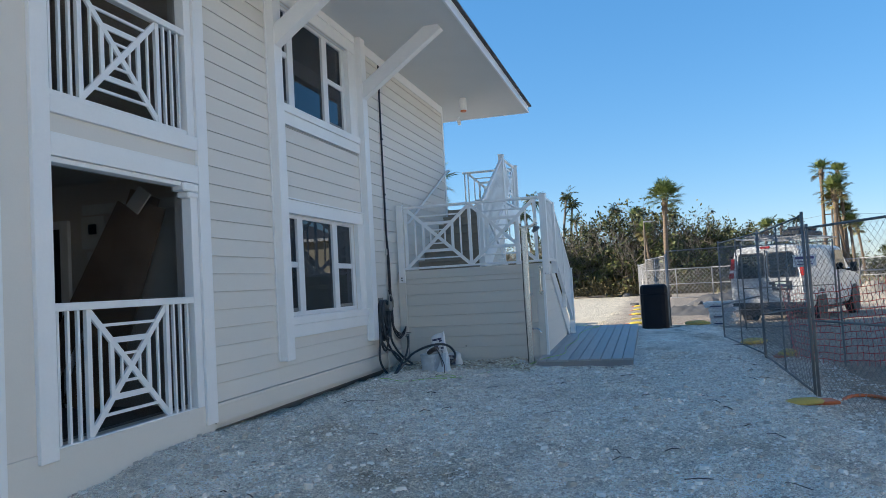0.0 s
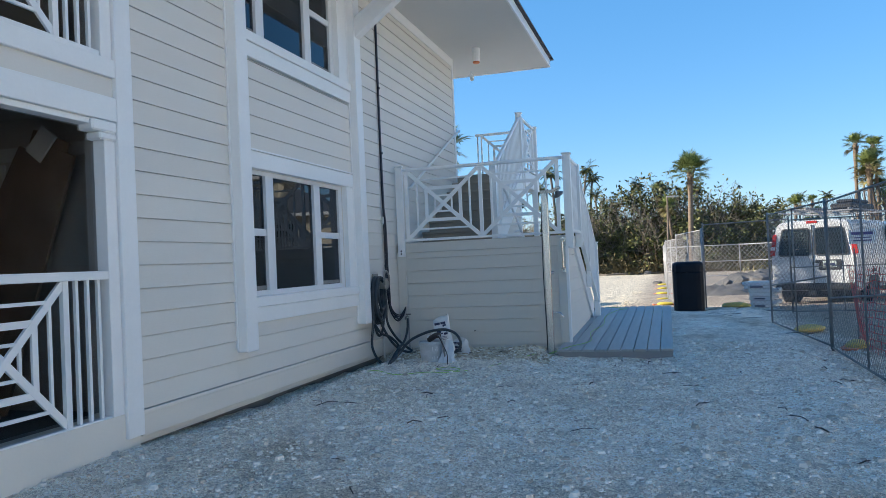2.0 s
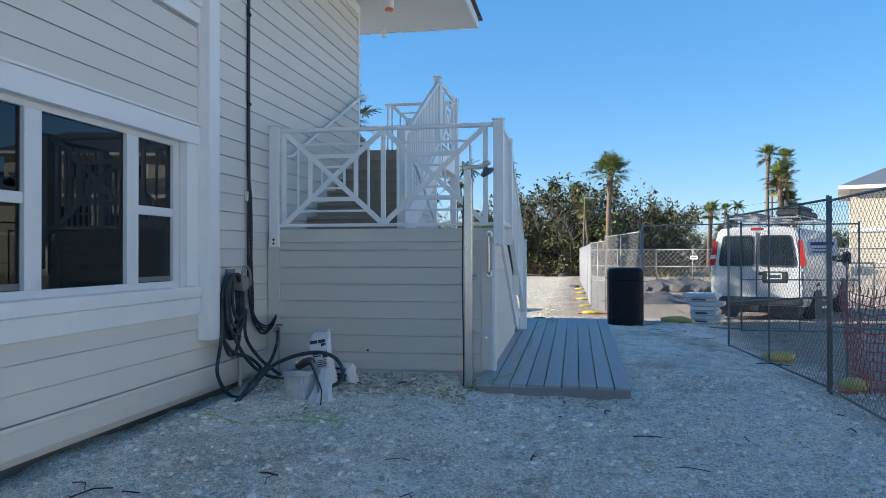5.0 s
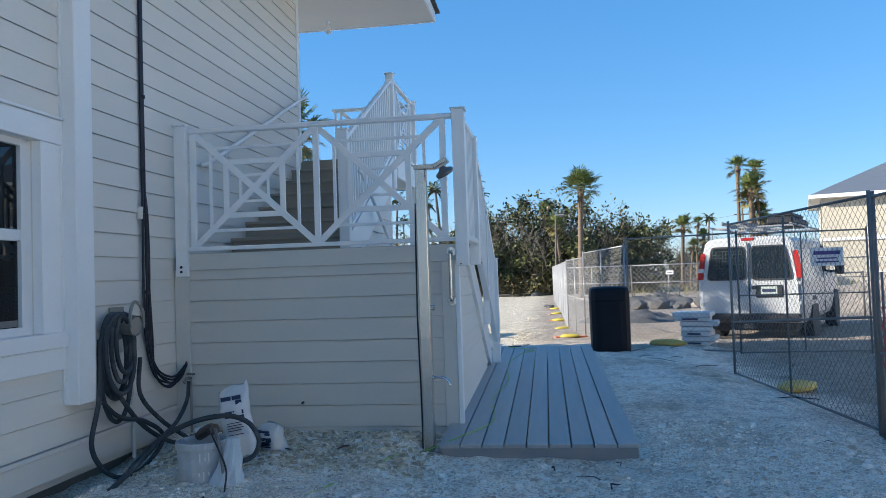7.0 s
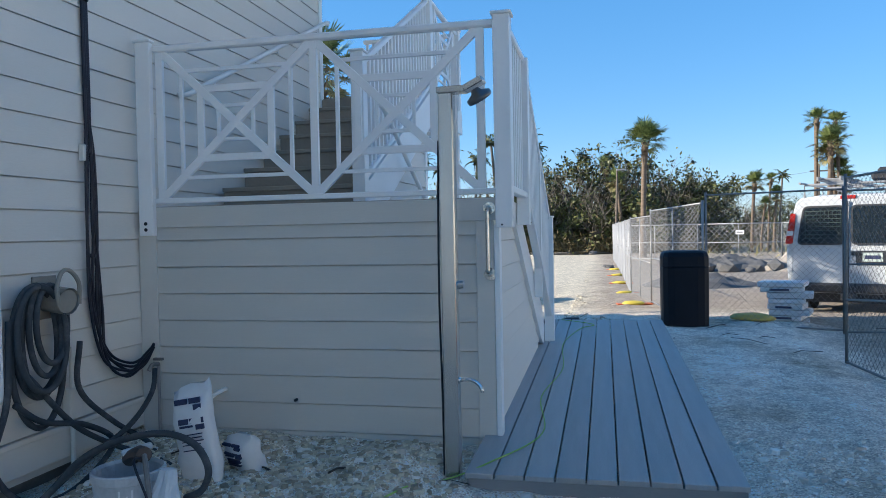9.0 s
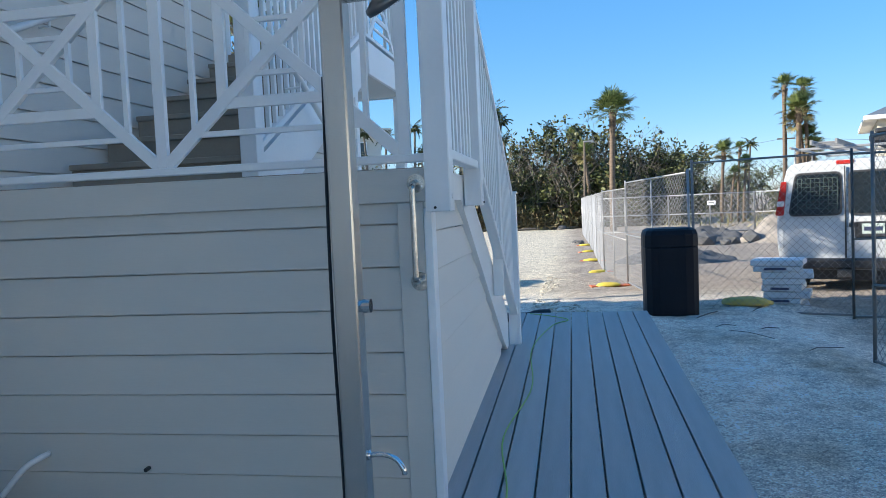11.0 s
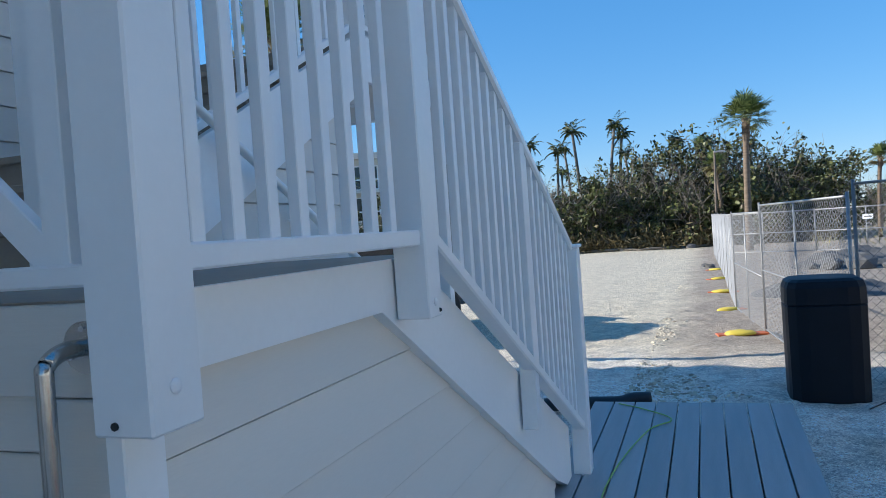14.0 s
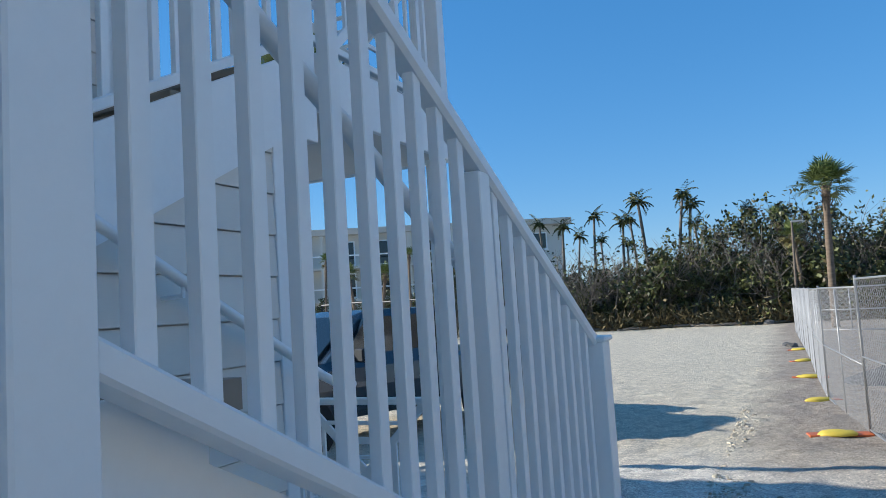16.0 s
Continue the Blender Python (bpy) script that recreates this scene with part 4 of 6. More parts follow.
M_HEAD = material("shower_head", (0.16, 0.16, 0.16), 0.3, 0.8, var=0.15)
hd = lathe(bmesh.new(), [(0.02, 0.05), (0.03, 0.03), (0.066, 0.012), (0.070, 0.0), (0.066, -0.014), (0.05, -0.016)], 20)
bmesh.ops.transform(hd, matrix=Matrix.Translation((2.435, -0.47, 2.165)) @ Matrix.Rotation(radians(-28), 4, "Y") @ Matrix.Rotation(radians(22), 4, "X"), verts=hd.verts)
head = part("shower_head", hd, M_HEAD, sh, "round dark chrome rain head", smooth=True)
bm = bmesh.new()
hm = Matrix.Translation((2.435, -0.47, 2.165)) @ Matrix.Rotation(radians(-28), 4, "Y") @ Matrix.Rotation(radians(22), 4, "X")
for rr, n in ((0.015, 5), (0.032, 9), (0.048, 13)):
    for k in range(n):
        a = 2 * math.pi * k / n
        bmesh.ops.create_uvsphere(bm, u_segments=5, v_segments=3, radius=0.0035, matrix=hm @ Matrix.Translation((rr * math.cos(a), rr * math.sin(a), -0.017)))
part("nozzles", bm, M_CHROME, head, "pale rubber nozzles")
bm = bmesh.new()
tube(bm, [(2.290, -0.43, 1.178), (2.302, -0.43, 1.178)], 0.02, 14)
tube(bm, [(2.302, -0.43, 1.178), (2.327, -0.43, 1.178)], 0.024, 14)
part("knob", bm, M_CHROME, sh, "chrome push knob")
bm = bmesh.new()
tube(bm, [(2.290, -0.43, 0.665), (2.300, -0.43, 0.665)], 0.018, 12)
tube(bm, spline([(2.295, -0.43, 0.665), (2.35, -0.435, 0.668), (2.39, -0.44, 0.655), (2.415, -0.445, 0.625), (2.42, -0.445, 0.605)], 5), 0.0095, 10)
part("spout", bm, M_CHROME, sh, "curved chrome spout", smooth=True)
seam = bmesh.new()
tube(seam, spline([(2.204, -0.44, 0.13), (2.201, -0.44, 0.6), (2.193, -0.44, 1.1), (2.197, -0.44, 1.6), (2.204, -0.44, 1.95)], 6), 0.0065, 6)
part("seam_strip", seam, M_BLACK, sh, "bowed dark strip along the column")
part("base_plate", bx(2.205, 2.30, -0.478, -0.378, 0.11, 0.135, bevel=0.003), M_STEEL, sh)
sh.location = (0.02, -0.08, 0.0)

gb = thing("grab_bar", "vertical stainless grab bar screwed to the corner board", "grab bar")
bm = bmesh.new()
tube(bm, spline([(2.375, 0.042, 1.60), (2.372, 0.0, 1.60), (2.371, -0.03, 1.585), (2.371, -0.035, 1.55), (2.371, -0.035, 1.25), (2.371, -0.03, 1.215), (2.372, 0.0, 1.20), (2.372, 0.042, 1.20)], 5), 0.0125, 12)
part("bar", bm, M_STEEL, gb, smooth=True)
for z in (1.60, 1.20):
    bm = bmesh.new()
    tube(bm, [(2.373, 0.041, z), (2.373, 0.033, z)], 0.038, 18)
    fl = part("flange", bm, M_STEEL, gb)
    for a in (90, 210, 330):
        bm = bmesh.new()
        cx, cz = 2.373 + 0.027 * math.cos(radians(a)), z + 0.027 * math.sin(radians(a))
        tube(bm, [(cx, 0.034, cz), (cx, 0.030, cz)], 0.005, 8)
        part("screw", bm, M_CHROME, fl)
gb.location = (0.034, 0.0, 0.002)


# ---------------------------------------------------------------- hose, cables and tools by the wall
M_BEIGE_PL = material("beige_plastic", (0.31, 0.29, 0.25), 0.5, var=0.1, bump=0.1)
reel = thing("hose_hanger", "beige plastic hose hanger with a coiled grey hose", "hose hanger")
bm = bmesh.new()
tube(bm, [(0.02, -0.84, 1.14), (0.20, -0.86, 1.12)], 0.075, 16, caps=False)
tube(bm, [(0.02, -0.84, 1.14), (0.19, -0.86, 1.12)], 0.066, 16, caps=True)
tube(bm, spline([(0.20, -0.94, 1.11), (0.20, -0.95, 1.20), (0.19, -0.90, 1.28), (0.19, -0.84, 1.29), (0.20, -0.78, 1.22), (0.20, -0.78, 1.10)], 5), 0.012, 8)
part("hanger", bm, M_BEIGE_PL, reel)
part("wall_plate", bx(0.018, 0.034, -0.93, -0.75, 1.02, 1.26, bevel=0.004), M_BEIGE_PL, reel)
rngh = random.Random(11)
for k in range(7):
    w, b, o = rngh.uniform(0.11, 0.21), rngh.uniform(0.42, 0.80), rngh.uniform(-0.10, 0.02)
    xo, cy, mid = 0.06 + 0.016 * k, -0.95 + o, (1.215 + b) / 2
    loop = [(xo + 0.015 * math.sin(q / 16 * math.pi), cy - w * math.sin(q / 8 * math.pi) - 0.1 * (1 - math.cos(q / 8 * math.pi)) * o, mid + (1.215 - mid) * math.cos(q / 8 * math.pi)) for q in range(17)]
    bm = bmesh.new()
    tube(bm, spline(loop, 6), 0.0165, 8)
    part("hose_loop", bm, M_HOSE, reel, smooth=True)
for nm, pts in (("hose_tail", [(0.12, -1.20, 1.05), (0.14, -1.25, 0.65), (0.17, -1.38, 0.35), (0.22, -1.22, 0.13), (0.24, -0.9, 0.10), (0.2, -0.52, 0.24), (0.17, -0.72, 0.40), (0.15, -1.02, 0.49), (0.14, -1.2, 0.62)]),
                ("hose_tail", [(0.13, -1.1, 0.75), (0.16, -0.8, 0.42), (0.2, -0.5, 0.22), (0.38, -0.45, 0.16), (0.68, -0.65, 0.16)]),
                ("hose_tail", [(0.10, -0.66, 0.87), (0.12, -0.70, 0.6), (0.16, -0.47, 0.36), (0.28, -0.3, 0.19), (0.5, -0.52, 0.15), (0.68, -0.72, 0.155)]),
                ("hose_tail", [(0.17, -0.04, 0.60), (0.18, -0.10, 0.45), (0.26, -0.45, 0.33), (0.36, -1.0, 0.27), (0.46, -1.5, 0.20), (0.54, -1.92, 0.16)]),
                ("hose_tail", [(0.50, -1.75, 0.17), (0.55, -1.50, 0.27), (0.66, -1.38, 0.42), (0.84, -1.36, 0.51), (1.01, -1.35, 0.55), (1.14, -1.35, 0.55), (1.25, -1.35, 0.50), (1.31, -1.36, 0.40), (1.28, -1.37, 0.31), (1.20, -1.38, 0.27)])):
    bm = bmesh.new()
    tube(bm, spline(pts, 7), 0.0165, 8)
    part(nm, bm, M_HOSE, reel, smooth=True)

cab = thing("cable_bundle", "black cables running down the siding into the landing wall", "cable")
rngc = random.Random(4)
for k in range(7):
    o = lambda s: rngc.uniform(-s, s)
    y = -0.47 + k * 0.006
    d = rngc.uniform(0.55, 0.72)
    pts = [(0.03, y + 0.02, 5.03), (0.03, y + 0.01, 4.2), (0.032, y, 3.2), (0.034, y + o(0.004), 2.35), (0.045, y + o(0.04), 1.95), (0.05, y + o(0.05), 1.5), (0.05, y + 0.01 + o(0.04), 1.05), (0.06, y + 0.08 + o(0.03), d + 0.12), (0.09, -0.22 + o(0.05), d + o(0.03)), (0.11, -0.07 + o(0.02), d + 0.04), (0.12, 0.03, 0.74 + o(0.02))]
    bm = bmesh.new()
    tube(bm, spline(pts, 6), 0.009, 6)
    part("cable", bm, M_CABLE, cab, smooth=True)
for z in (1.98, 1.35, 2.9, 3.8):
    bm = bmesh.new()
    tube(bm, [(0.04, -0.458, z), (0.04, -0.455, z + 0.02)], 0.024, 8)
    part("tie", bm, M_CABLE, cab)
part("wall_box", bx(0.018, 0.05, -0.52, -0.47, 1.93, 2.03, bevel=0.004), M_SIDING, cab, "small painted wall box")
fau = thing("wall_faucet", "thin grey standpipe with a brass faucet in the corner", "faucet")
bm = bmesh.new()
tube(bm, [(0.17, -0.0, 0.1), (0.17, 0.0, 0.62)], 0.011, 8)
part("standpipe", bm, M_GALV, fau)
bm = bmesh.new()
tube(bm, spline([(0.17, 0.0, 0.62), (0.16, -0.05, 0.625), (0.15, -0.08, 0.59)], 4), 0.014, 8)
box(bm, 0.135, 0.205, -0.012, 0.012, 0.645, 0.662, bevel=0.003)
part("tap", bm, M_GALV_DARK, fau)
cond = thing("conduit_box", "small painted conduit and box on the siding", "conduit")
part("box", bx(0.018, 0.075, -0.72, -0.62, 0.42, 0.60, bevel=0.005), M_SIDING, cond)
bm = bmesh.new()
tube(bm, [(0.045, -0.67, 0.12), (0.045, -0.67, 0.43)], 0.014, 8)
tube(bm, [(0.045, -0.67, 0.6), (0.045, -0.67, 0.84)], 0.012, 8)
part("pipe", bm, M_SIDING, cond)

M_PAIL = material("cement_smeared_pail", (0.50, 0.52, 0.54), 0.55, var=0.2, scale=9, fine=50, bump=0.2, dirt=0.9, dirt_color=(0.22, 0.24, 0.26))
M_BAG = material("white_paper_sack", (0.74, 0.75, 0.76), 0.6, var=0.06, scale=5, fine=30, bump=0.25, dirt=0.15, dirt_color=(0.45, 0.44, 0.42))
M_INK = material("dark_blue_ink", (0.03, 0.04, 0.10), 0.6, var=0.1)
pail = thing("mixing_bucket", "grey plastic mixing bucket smeared with dried mortar", "bucket", loc=(0.985, -1.48, 0.09))
bm = bmesh.new()
prof = [(0.125, 0.0), (0.13, 0.01), (0.152, 0.30), (0.160, 0.305), (0.160, 0.34), (0.150, 0.345), (0.142, 0.33), (0.118, 0.03)]
lathe(bm, prof, 24)
part("pail", bm, M_PAIL, pail)
for a, z, w in ((-70, 0.26, 0.05), (-58, 0.25, 0.02), (-50, 0.26, 0.05), (-72, 0.16, 0.02), (-62, 0.15, 0.05), (-50, 0.16, 0.02)):
    bm = bmesh.new()
    a = radians(a)
    bar(bm, (0.150 * math.cos(a), 0.150 * math.sin(a), z - w / 2), (0.150 * math.cos(a), 0.150 * math.sin(a), z + w / 2), 0.008, 0.006, side=(math.cos(a), math.sin(a), 0))
    part("mark", bm, M_BAG, pail)
drill = thing("mixer_drill", "dusty corded mixer drill lying across the bucket", "drill")
bm = bmesh.new()
tube(bm, spline([(0.90, -1.05, 0.44), (1.0, -1.12, 0.49), (1.06, -1.17, 0.50)], 4), 0.035, 10)
part("motor", bm, material("dusty_drill_body", (0.07, 0.055, 0.05), 0.6, var=0.3, dirt=0.6, dirt_color=(0.4, 0.38, 0.35)), drill)
bm = bmesh.new()
tube(bm, spline([(1.06, -1.17, 0.50), (1.12, -1.24, 0.42), (1.16, -1.28, 0.28), (1.18, -1.30, 0.15)], 4), 0.012, 8)
part("shaft", bm, M_GALV_DARK, drill)
bm = bmesh.new()
bar(bm, (0.88, -1.08, 0.47), (1.0, -1.02, 0.50), 0.03, 0.03, bevel=0.008)
part("handle", bm, M_BAG, drill)
bm = bmesh.new()
tube(bm, spline([(1.04, -1.16, 0.48), (1.1, -1.3, 0.5), (1.2, -1.33, 0.3), (1.25, -1.4, 0.13), (1.42, -0.93, 0.15), (1.30, -0.84, 0.15), (1.24, -1.14, 0.15), (1.05, -1.29, 0.14), (0.79, -1.37, 0.14)], 7), 0.006, 6)
part("cord", bm, M_CABLE, drill, smooth=True)
drill.location = (0.02, -0.33, 0.0)


def sack(name, loc, w, d, h, rz, lean, label, seed):
    """A slumped paper sack: pillow shape with folded top and printed bars."""
    s = thing(name, label, "sack", "mortar sacks", loc=loc)
    s.rotation_euler = (radians(lean), 0, radians(rz))
    r = random.Random(seed)
    bm = bmesh.new()
    nz, na = 12, 20
    rings = []
    for j in range(nz + 1):
        f = j / nz
        fat = (math.sin(math.pi * min(0.95, max(0.08, f * 0.8 + 0.1))) ** 0.5)
        ring = []
        for i in range(na):
            a = 2 * math.pi * i / na
            ca, sa = math.cos(a), math.sin(a)
            x = w / 2 * math.copysign(abs(ca) ** 0.45, ca)
            y = d / 2 * math.copysign(abs(sa) ** 0.8, sa) * fat * (1 if f < 0.9 else 0.25)
            n = 0.012 * noise.noise((ca * 2 + seed, sa * 2, f * 6))
            ring.append(bm.verts.new((x * (1 - 0.06 * f) + n, y + n * 1.4, h * f + (0.02 * ca if f > 0.9 else 0))))
        rings.append(ring)
    for a, b in zip(rings, rings[1:]):
        for i in range(na):
            bm.faces.new((a[i], a[(i + 1) % na], b[(i + 1) % na], b[i]))
    bm.faces.new(rings[0][::-1])
    bm.faces.new(rings[-1])
    for v in bm.verts:
        if v.co.z > h * 0.8:
            v.co.x += 0.05 * (v.co.z / h - 0.8)
            v.co.z += 0.05 * math.sin(v.co.x * 40 + seed) * (v.co.z / h - 0.8)
        v.co += 0.012 * Vector((noise.noise(v.co * 9), noise.noise(v.co * 9 + Vector((5, 0, 0))), 0))
    part("paper_sack", bm, M_BAG, s, smooth=True)
    for zf, x0, x1, t in ((0.88, -0.36, -0.05, 0.03), (0.88, 0.0, 0.28, 0.03), (0.82, 0.1, 0.3, 0.03), (0.70, -0.30, -0.05, 0.03), (0.70, -0.02, 0.32, 0.03), (0.64, 0.12, 0.32, 0.028), (0.64, -0.28, 0.05, 0.012), (0.56, -0.25, 0.25, 0.005), (0.53, -0.25, 0.22, 0.005), (0.50, -0.25, 0.26, 0.005), (0.47, -0.25, 0.18, 0.005), (0.42, -0.25, 0.24, 0.005)):
        dd = d / 2 * (math.sin(math.pi * min(0.95, zf * 0.8 + 0.1)) ** 0.5) + 0.006
        part("printed_bar", bx(x0 * w, x1 * w, -dd - 0.003, -dd + 0.012, zf * h - t * h / 0.6, zf * h, bevel=0.0), M_INK, s)
    return s


big_sack = sack("mortar_sack", (0.985, -0.84, 0.09), 0.22, 0.13, 0.585, 8, -6, "white paper mortar sack with dark print standing open", 2)
big_sack.rotation_euler.y = radians(-9)
sack("mortar_sack", (1.13, -0.60, 0.13), 0.20, 0.15, 0.26, -22, 20, "crumpled white mortar sack slumped on the gravel", 7)
M_FILM = material("cloudy_plastic_film", (0.62, 0.66, 0.70), 0.28, var=0.08, scale=7, bump=0.3)
film_bag = thing("plastic_bag", "crumpled cloudy plastic bag leaning on the bucket", "bag", loc=(1.19, -1.60, 0.13))
bm = bmesh.new()
rings = []
for j in range(12):
    f = j / 11
    rad = 0.13 - 0.095 * f ** 0.8
    ring = []
    for i in range(22):
        a = 2 * math.pi * i / 22
        k = rad * (1 + 0.30 * noise.noise((math.cos(a) * 2.2, math.sin(a) * 2.2, f * 4)) + 0.12 * math.sin(a * 7 + f * 5))
        ring.append(bm.verts.new((k * math.cos(a) + 0.02 * f, k * math.sin(a) * 0.7 + 0.08 * f, 0.32 * f)))
    rings.append(ring)
for lo, hi in zip(rings, rings[1:]):
    for i in range(22):
        bm.faces.new((lo[i], lo[(i + 1) % 22], hi[(i + 1) % 22], hi[i]))
bm.faces.new(rings[0][::-1])
bm.faces.new(rings[-1])
part("film", bm, M_FILM, film_bag)
wp = thing("white_pipe_end", "short bent white pipe coming out of the siding", "pipe")
bm = bmesh.new()
tube(bm, spline([(0.63, 0.05, 0.457), (0.63, -0.02, 0.455), (0.58, -0.05, 0.42), (0.48, -0.06, 0.31), (0.43, -0.06, 0.26)], 5), 0.014, 8)
part("pipe", bm, M_WHITE, wp, smooth=True)
nail = bmesh.new()
tube(nail, [(1.13, 0.05, 0.40), (1.13, 0.018, 0.40)], 0.010, 6)
tagged(part("wall_plug", nail, M_BLACK), "small dark plug stuck in the siding", "plug")

M_CORD = material("lime_extension_cord", (0.33, 0.52, 0.10), 0.5, var=0.15)
cord = [(0.21, -2.3, 0), (0.5, -2.2, 0), (0.83, -2.35, 0), (1.15, -2.25, 0), (1.39, -2.28, 0), (1.49, -2.08, 0), (1.3, -1.9, 0), (1.2, -2.06, 0), (1.4, -2.2, 0), (1.56, -2.15, 0), (1.8, -1.5, 0), (2.08, -0.8, 0), (2.22, -0.6, 0), (2.45, -0.50, 1), (2.7, 0.1, 1), (2.62, 1.0, 1), (2.72, 2.0, 1), (2.66, 3.2, 1), (2.80, 4.2, 1), (2.95, 4.5, 1), (2.75, 4.75, 1), (2.55, 4.9, 1)]
bm = bmesh.new()
tube(bm, spline([(x, y, (deck_z(y) if d else ground_z(x, y)) + 0.008) for x, y, d in cord], 8), 0.0045, 6)
tagged(part("extension_cord", bm, M_CORD, smooth=True), "thin lime green extension cord lying over gravel and ramp", "cord")
bm = bmesh.new()
tube(bm, spline([(1.9, 5.25, 0.24), (2.24, 5.30, 0.245), (2.5, 5.36, 0.24), (2.60, 5.40, 0.26), (2.74, 5.44, 0.26)], 6), 0.055, 10)
tagged(part("corrugated_pipe", bm, M_BLACK, smooth=True), "black corrugated drain pipe at the end of the ramp", "pipe")


# ---------------------------------------------------------------- bin
M_NAVY = material("navy_plastic", (0.007, 0.009, 0.015), 0.5, var=0.15, scale=4, fine=50, bump=0.12, spec=0.22)
binn = thing("trash_bin", "dark navy plastic trash bin with a rounded lid", "trash bin", loc=(4.12, 6.02, 0.13))


def tapered(bm, secs, p=5.0, n=28):
    """Stacked rounded-square sections: (z, half x, half y)."""
    rings = []
    for z, a, b in secs:
        ring = []
        for i in range(n):
            t = 2 * math.pi * i / n
            c, s = math.cos(t), math.sin(t)
            k = (abs(c) ** p + abs(s) ** p) ** (-1 / p)
            ring.append(bm.verts.new((a * c * k, b * s * k, z)))
        rings.append(ring)
    for q, r in zip(rings, rings[1:]):
        for i in range(n):
            bm.faces.new((q[i], q[(i + 1) % n], r[(i + 1) % n], r[i]))
    bm.faces.new(rings[0][::-1])
    bm.faces.new(rings[-1])
    return bm


part("body", tapered(bmesh.new(), [(0, 0.285, 0.27), (0.02, 0.30, 0.285), (0.80, 0.305, 0.29), (0.81, 0.298, 0.283)]), M_NAVY, binn)
part("lid", tapered(bmesh.new(), [(0.812, 0.300, 0.285), (0.82, 0.307, 0.292), (0.95, 0.303, 0.288), (1.0, 0.285, 0.27), (1.02, 0.25, 0.235), (1.025, 0.2, 0.19)]), M_NAVY, binn)


# ---------------------------------------------------------------- fences
def chain_link(name, parent, p, q, z0, z1, pitch, r, mat):
    """Crossed wires between two plan points, zigzagged a little out of plane."""
    p, q = Vector((*p, 0)), Vector((*q, 0))
    L = (q - p).length
    d = (q - p) / L
    nrm = Vector((-d.y, d.x, 0))
    h = z1 - z0
    vs, fs = [], []
    for sgn in (1, -1):
        c = -h
        while c < L:
            u0, u1 = max(0.0, c), min(L, c + h)
            if u1 - u0 > 0.02:
                a0, a1 = u0 - c, u1 - c
                za, zb = (z0 + a0, z0 + a1) if sgn > 0 else (z1 - a0, z1 - a1)
                A = p + d * u0 + Vector((0, 0, za)) + nrm * 0.003 * sgn
                B = p + d * u1 + Vector((0, 0, zb)) + nrm * 0.003 * sgn
                t = (B - A).normalized()
                m = nrm.cross(t)
                n = len(vs)
                for P in (A, B):
                    for k in range(3):
                        ang = 2.094 * k
                        vs.append(P + r * (math.cos(ang) * nrm + math.sin(ang) * m))
                for k in range(3):
                    j = (k + 1) % 3
                    fs.append((n + k, n + j, n + 3 + j, n + 3 + k))
            c += pitch
    me = bpy.data.meshes.new(name)
    me.from_pydata(vs, [], fs)
    me.materials.append(mat)
    ob = new(name, me)
    ob.parent = parent
    return ob


def fence_panel(p, q, height=1.78, pitch=0.085, r=0.0019, mat=M_GALV_DARK, tube_r=0.0135, mid=True, brace=False, label="galvanised chain-link fence panel", lean=0.0):
    f = thing("chain_link_fence", label, "fence", "chain-link fence panels")
    zb = min(ground_z(*p), ground_z(*q)) + 0.04
    zt = zb + height
    for nm, a, b in (("post", (*p, ground_z(*p) - 0.03), (*p, zt + 0.04)), ("post", (*q, ground_z(*q) - 0.03), (*q, zt + 0.04)),
                     ("top_rail", (*p, zt), (*q, zt)), ("bottom_rail", (*p, zb), (*q, zb))):
        bm = bmesh.new()
        tube(bm, [a, b], tube_r * (1.15 if nm == "post" else 0.9), 8)
        part(nm, bm, mat, f, smooth=True)
    m = ((p[0] + q[0]) / 2, (p[1] + q[1]) / 2)
    if mid:
        bm = bmesh.new()
        tube(bm, [(*m, zb), (*m, zt)], tube_r * 0.8, 8)
        part("upright", bm, mat, f, smooth=True)
        zm = zb + height * 0.48
        bm = bmesh.new()
        tube(bm, [(*p, zm), (*q, zm + (0.0 if not brace else -0.25))], tube_r * 0.8, 8)
        part("middle_rail", bm, mat, f, smooth=True)
    chain_link("wire_mesh", f, p, q, zb, zt, pitch, r, mat)
    return f


for a, b, br in (((5.605, -3.555), (6.85, -6.95), False), ((5.58, -3.5), (5.62, 0.05), True), ((5.62, 0.12), (5.36, 3.42), True)):
    fence_panel(a, b, brace=br, label="weathered chain-link fence panel beside the gravel")
fence_panel((4.47, 6.50), (6.02, 5.78), mid=False, label="chain-link gate panel behind the bin")
fence_panel((6.02, 5.78), (7.85, 5.75), mid=True, label="chain-link fence panel in front of the van")
line = [(4.44, 6.62), (3.97, 10.7), (3.70, 14.2), (3.66, 17.8), (3.66, 21.4), (3.62, 25.0), (3.57, 28.5), (3.53, 32.0), (3.5, 35.3)]
for i, (a, b) in enumerate(zip(line, line[1:])):
    fence_panel(a, b, pitch=0.085 if i < 3 else 0.17, r=0.0015 if i < 3 else 0.003, mat=M_GALV, label="galvanised chain-link panel along the drive")
far = [(3.6, 35.4), (7.5, 33.5), (11, 32), (14.5, 31), (18, 30), (21.5, 29.5), (25, 29)]
for a, b in zip(far, far[1:]):
    fence_panel(a, b, height=1.7, pitch=0.25, r=0.006, mat=M_GALV, tube_r=0.03, label="distant chain-link fence panel")
near = [(8.2, 16.0), (11.5, 15.2), (15.0, 14.6), (18.5, 14.2)]
for a, b in zip(near, near[1:]):
    fence_panel(a, b, height=1.2, pitch=0.2, r=0.004, mat=M_GALV, tube_r=0.025, mid=False, label="low chain-link panel beyond the van")

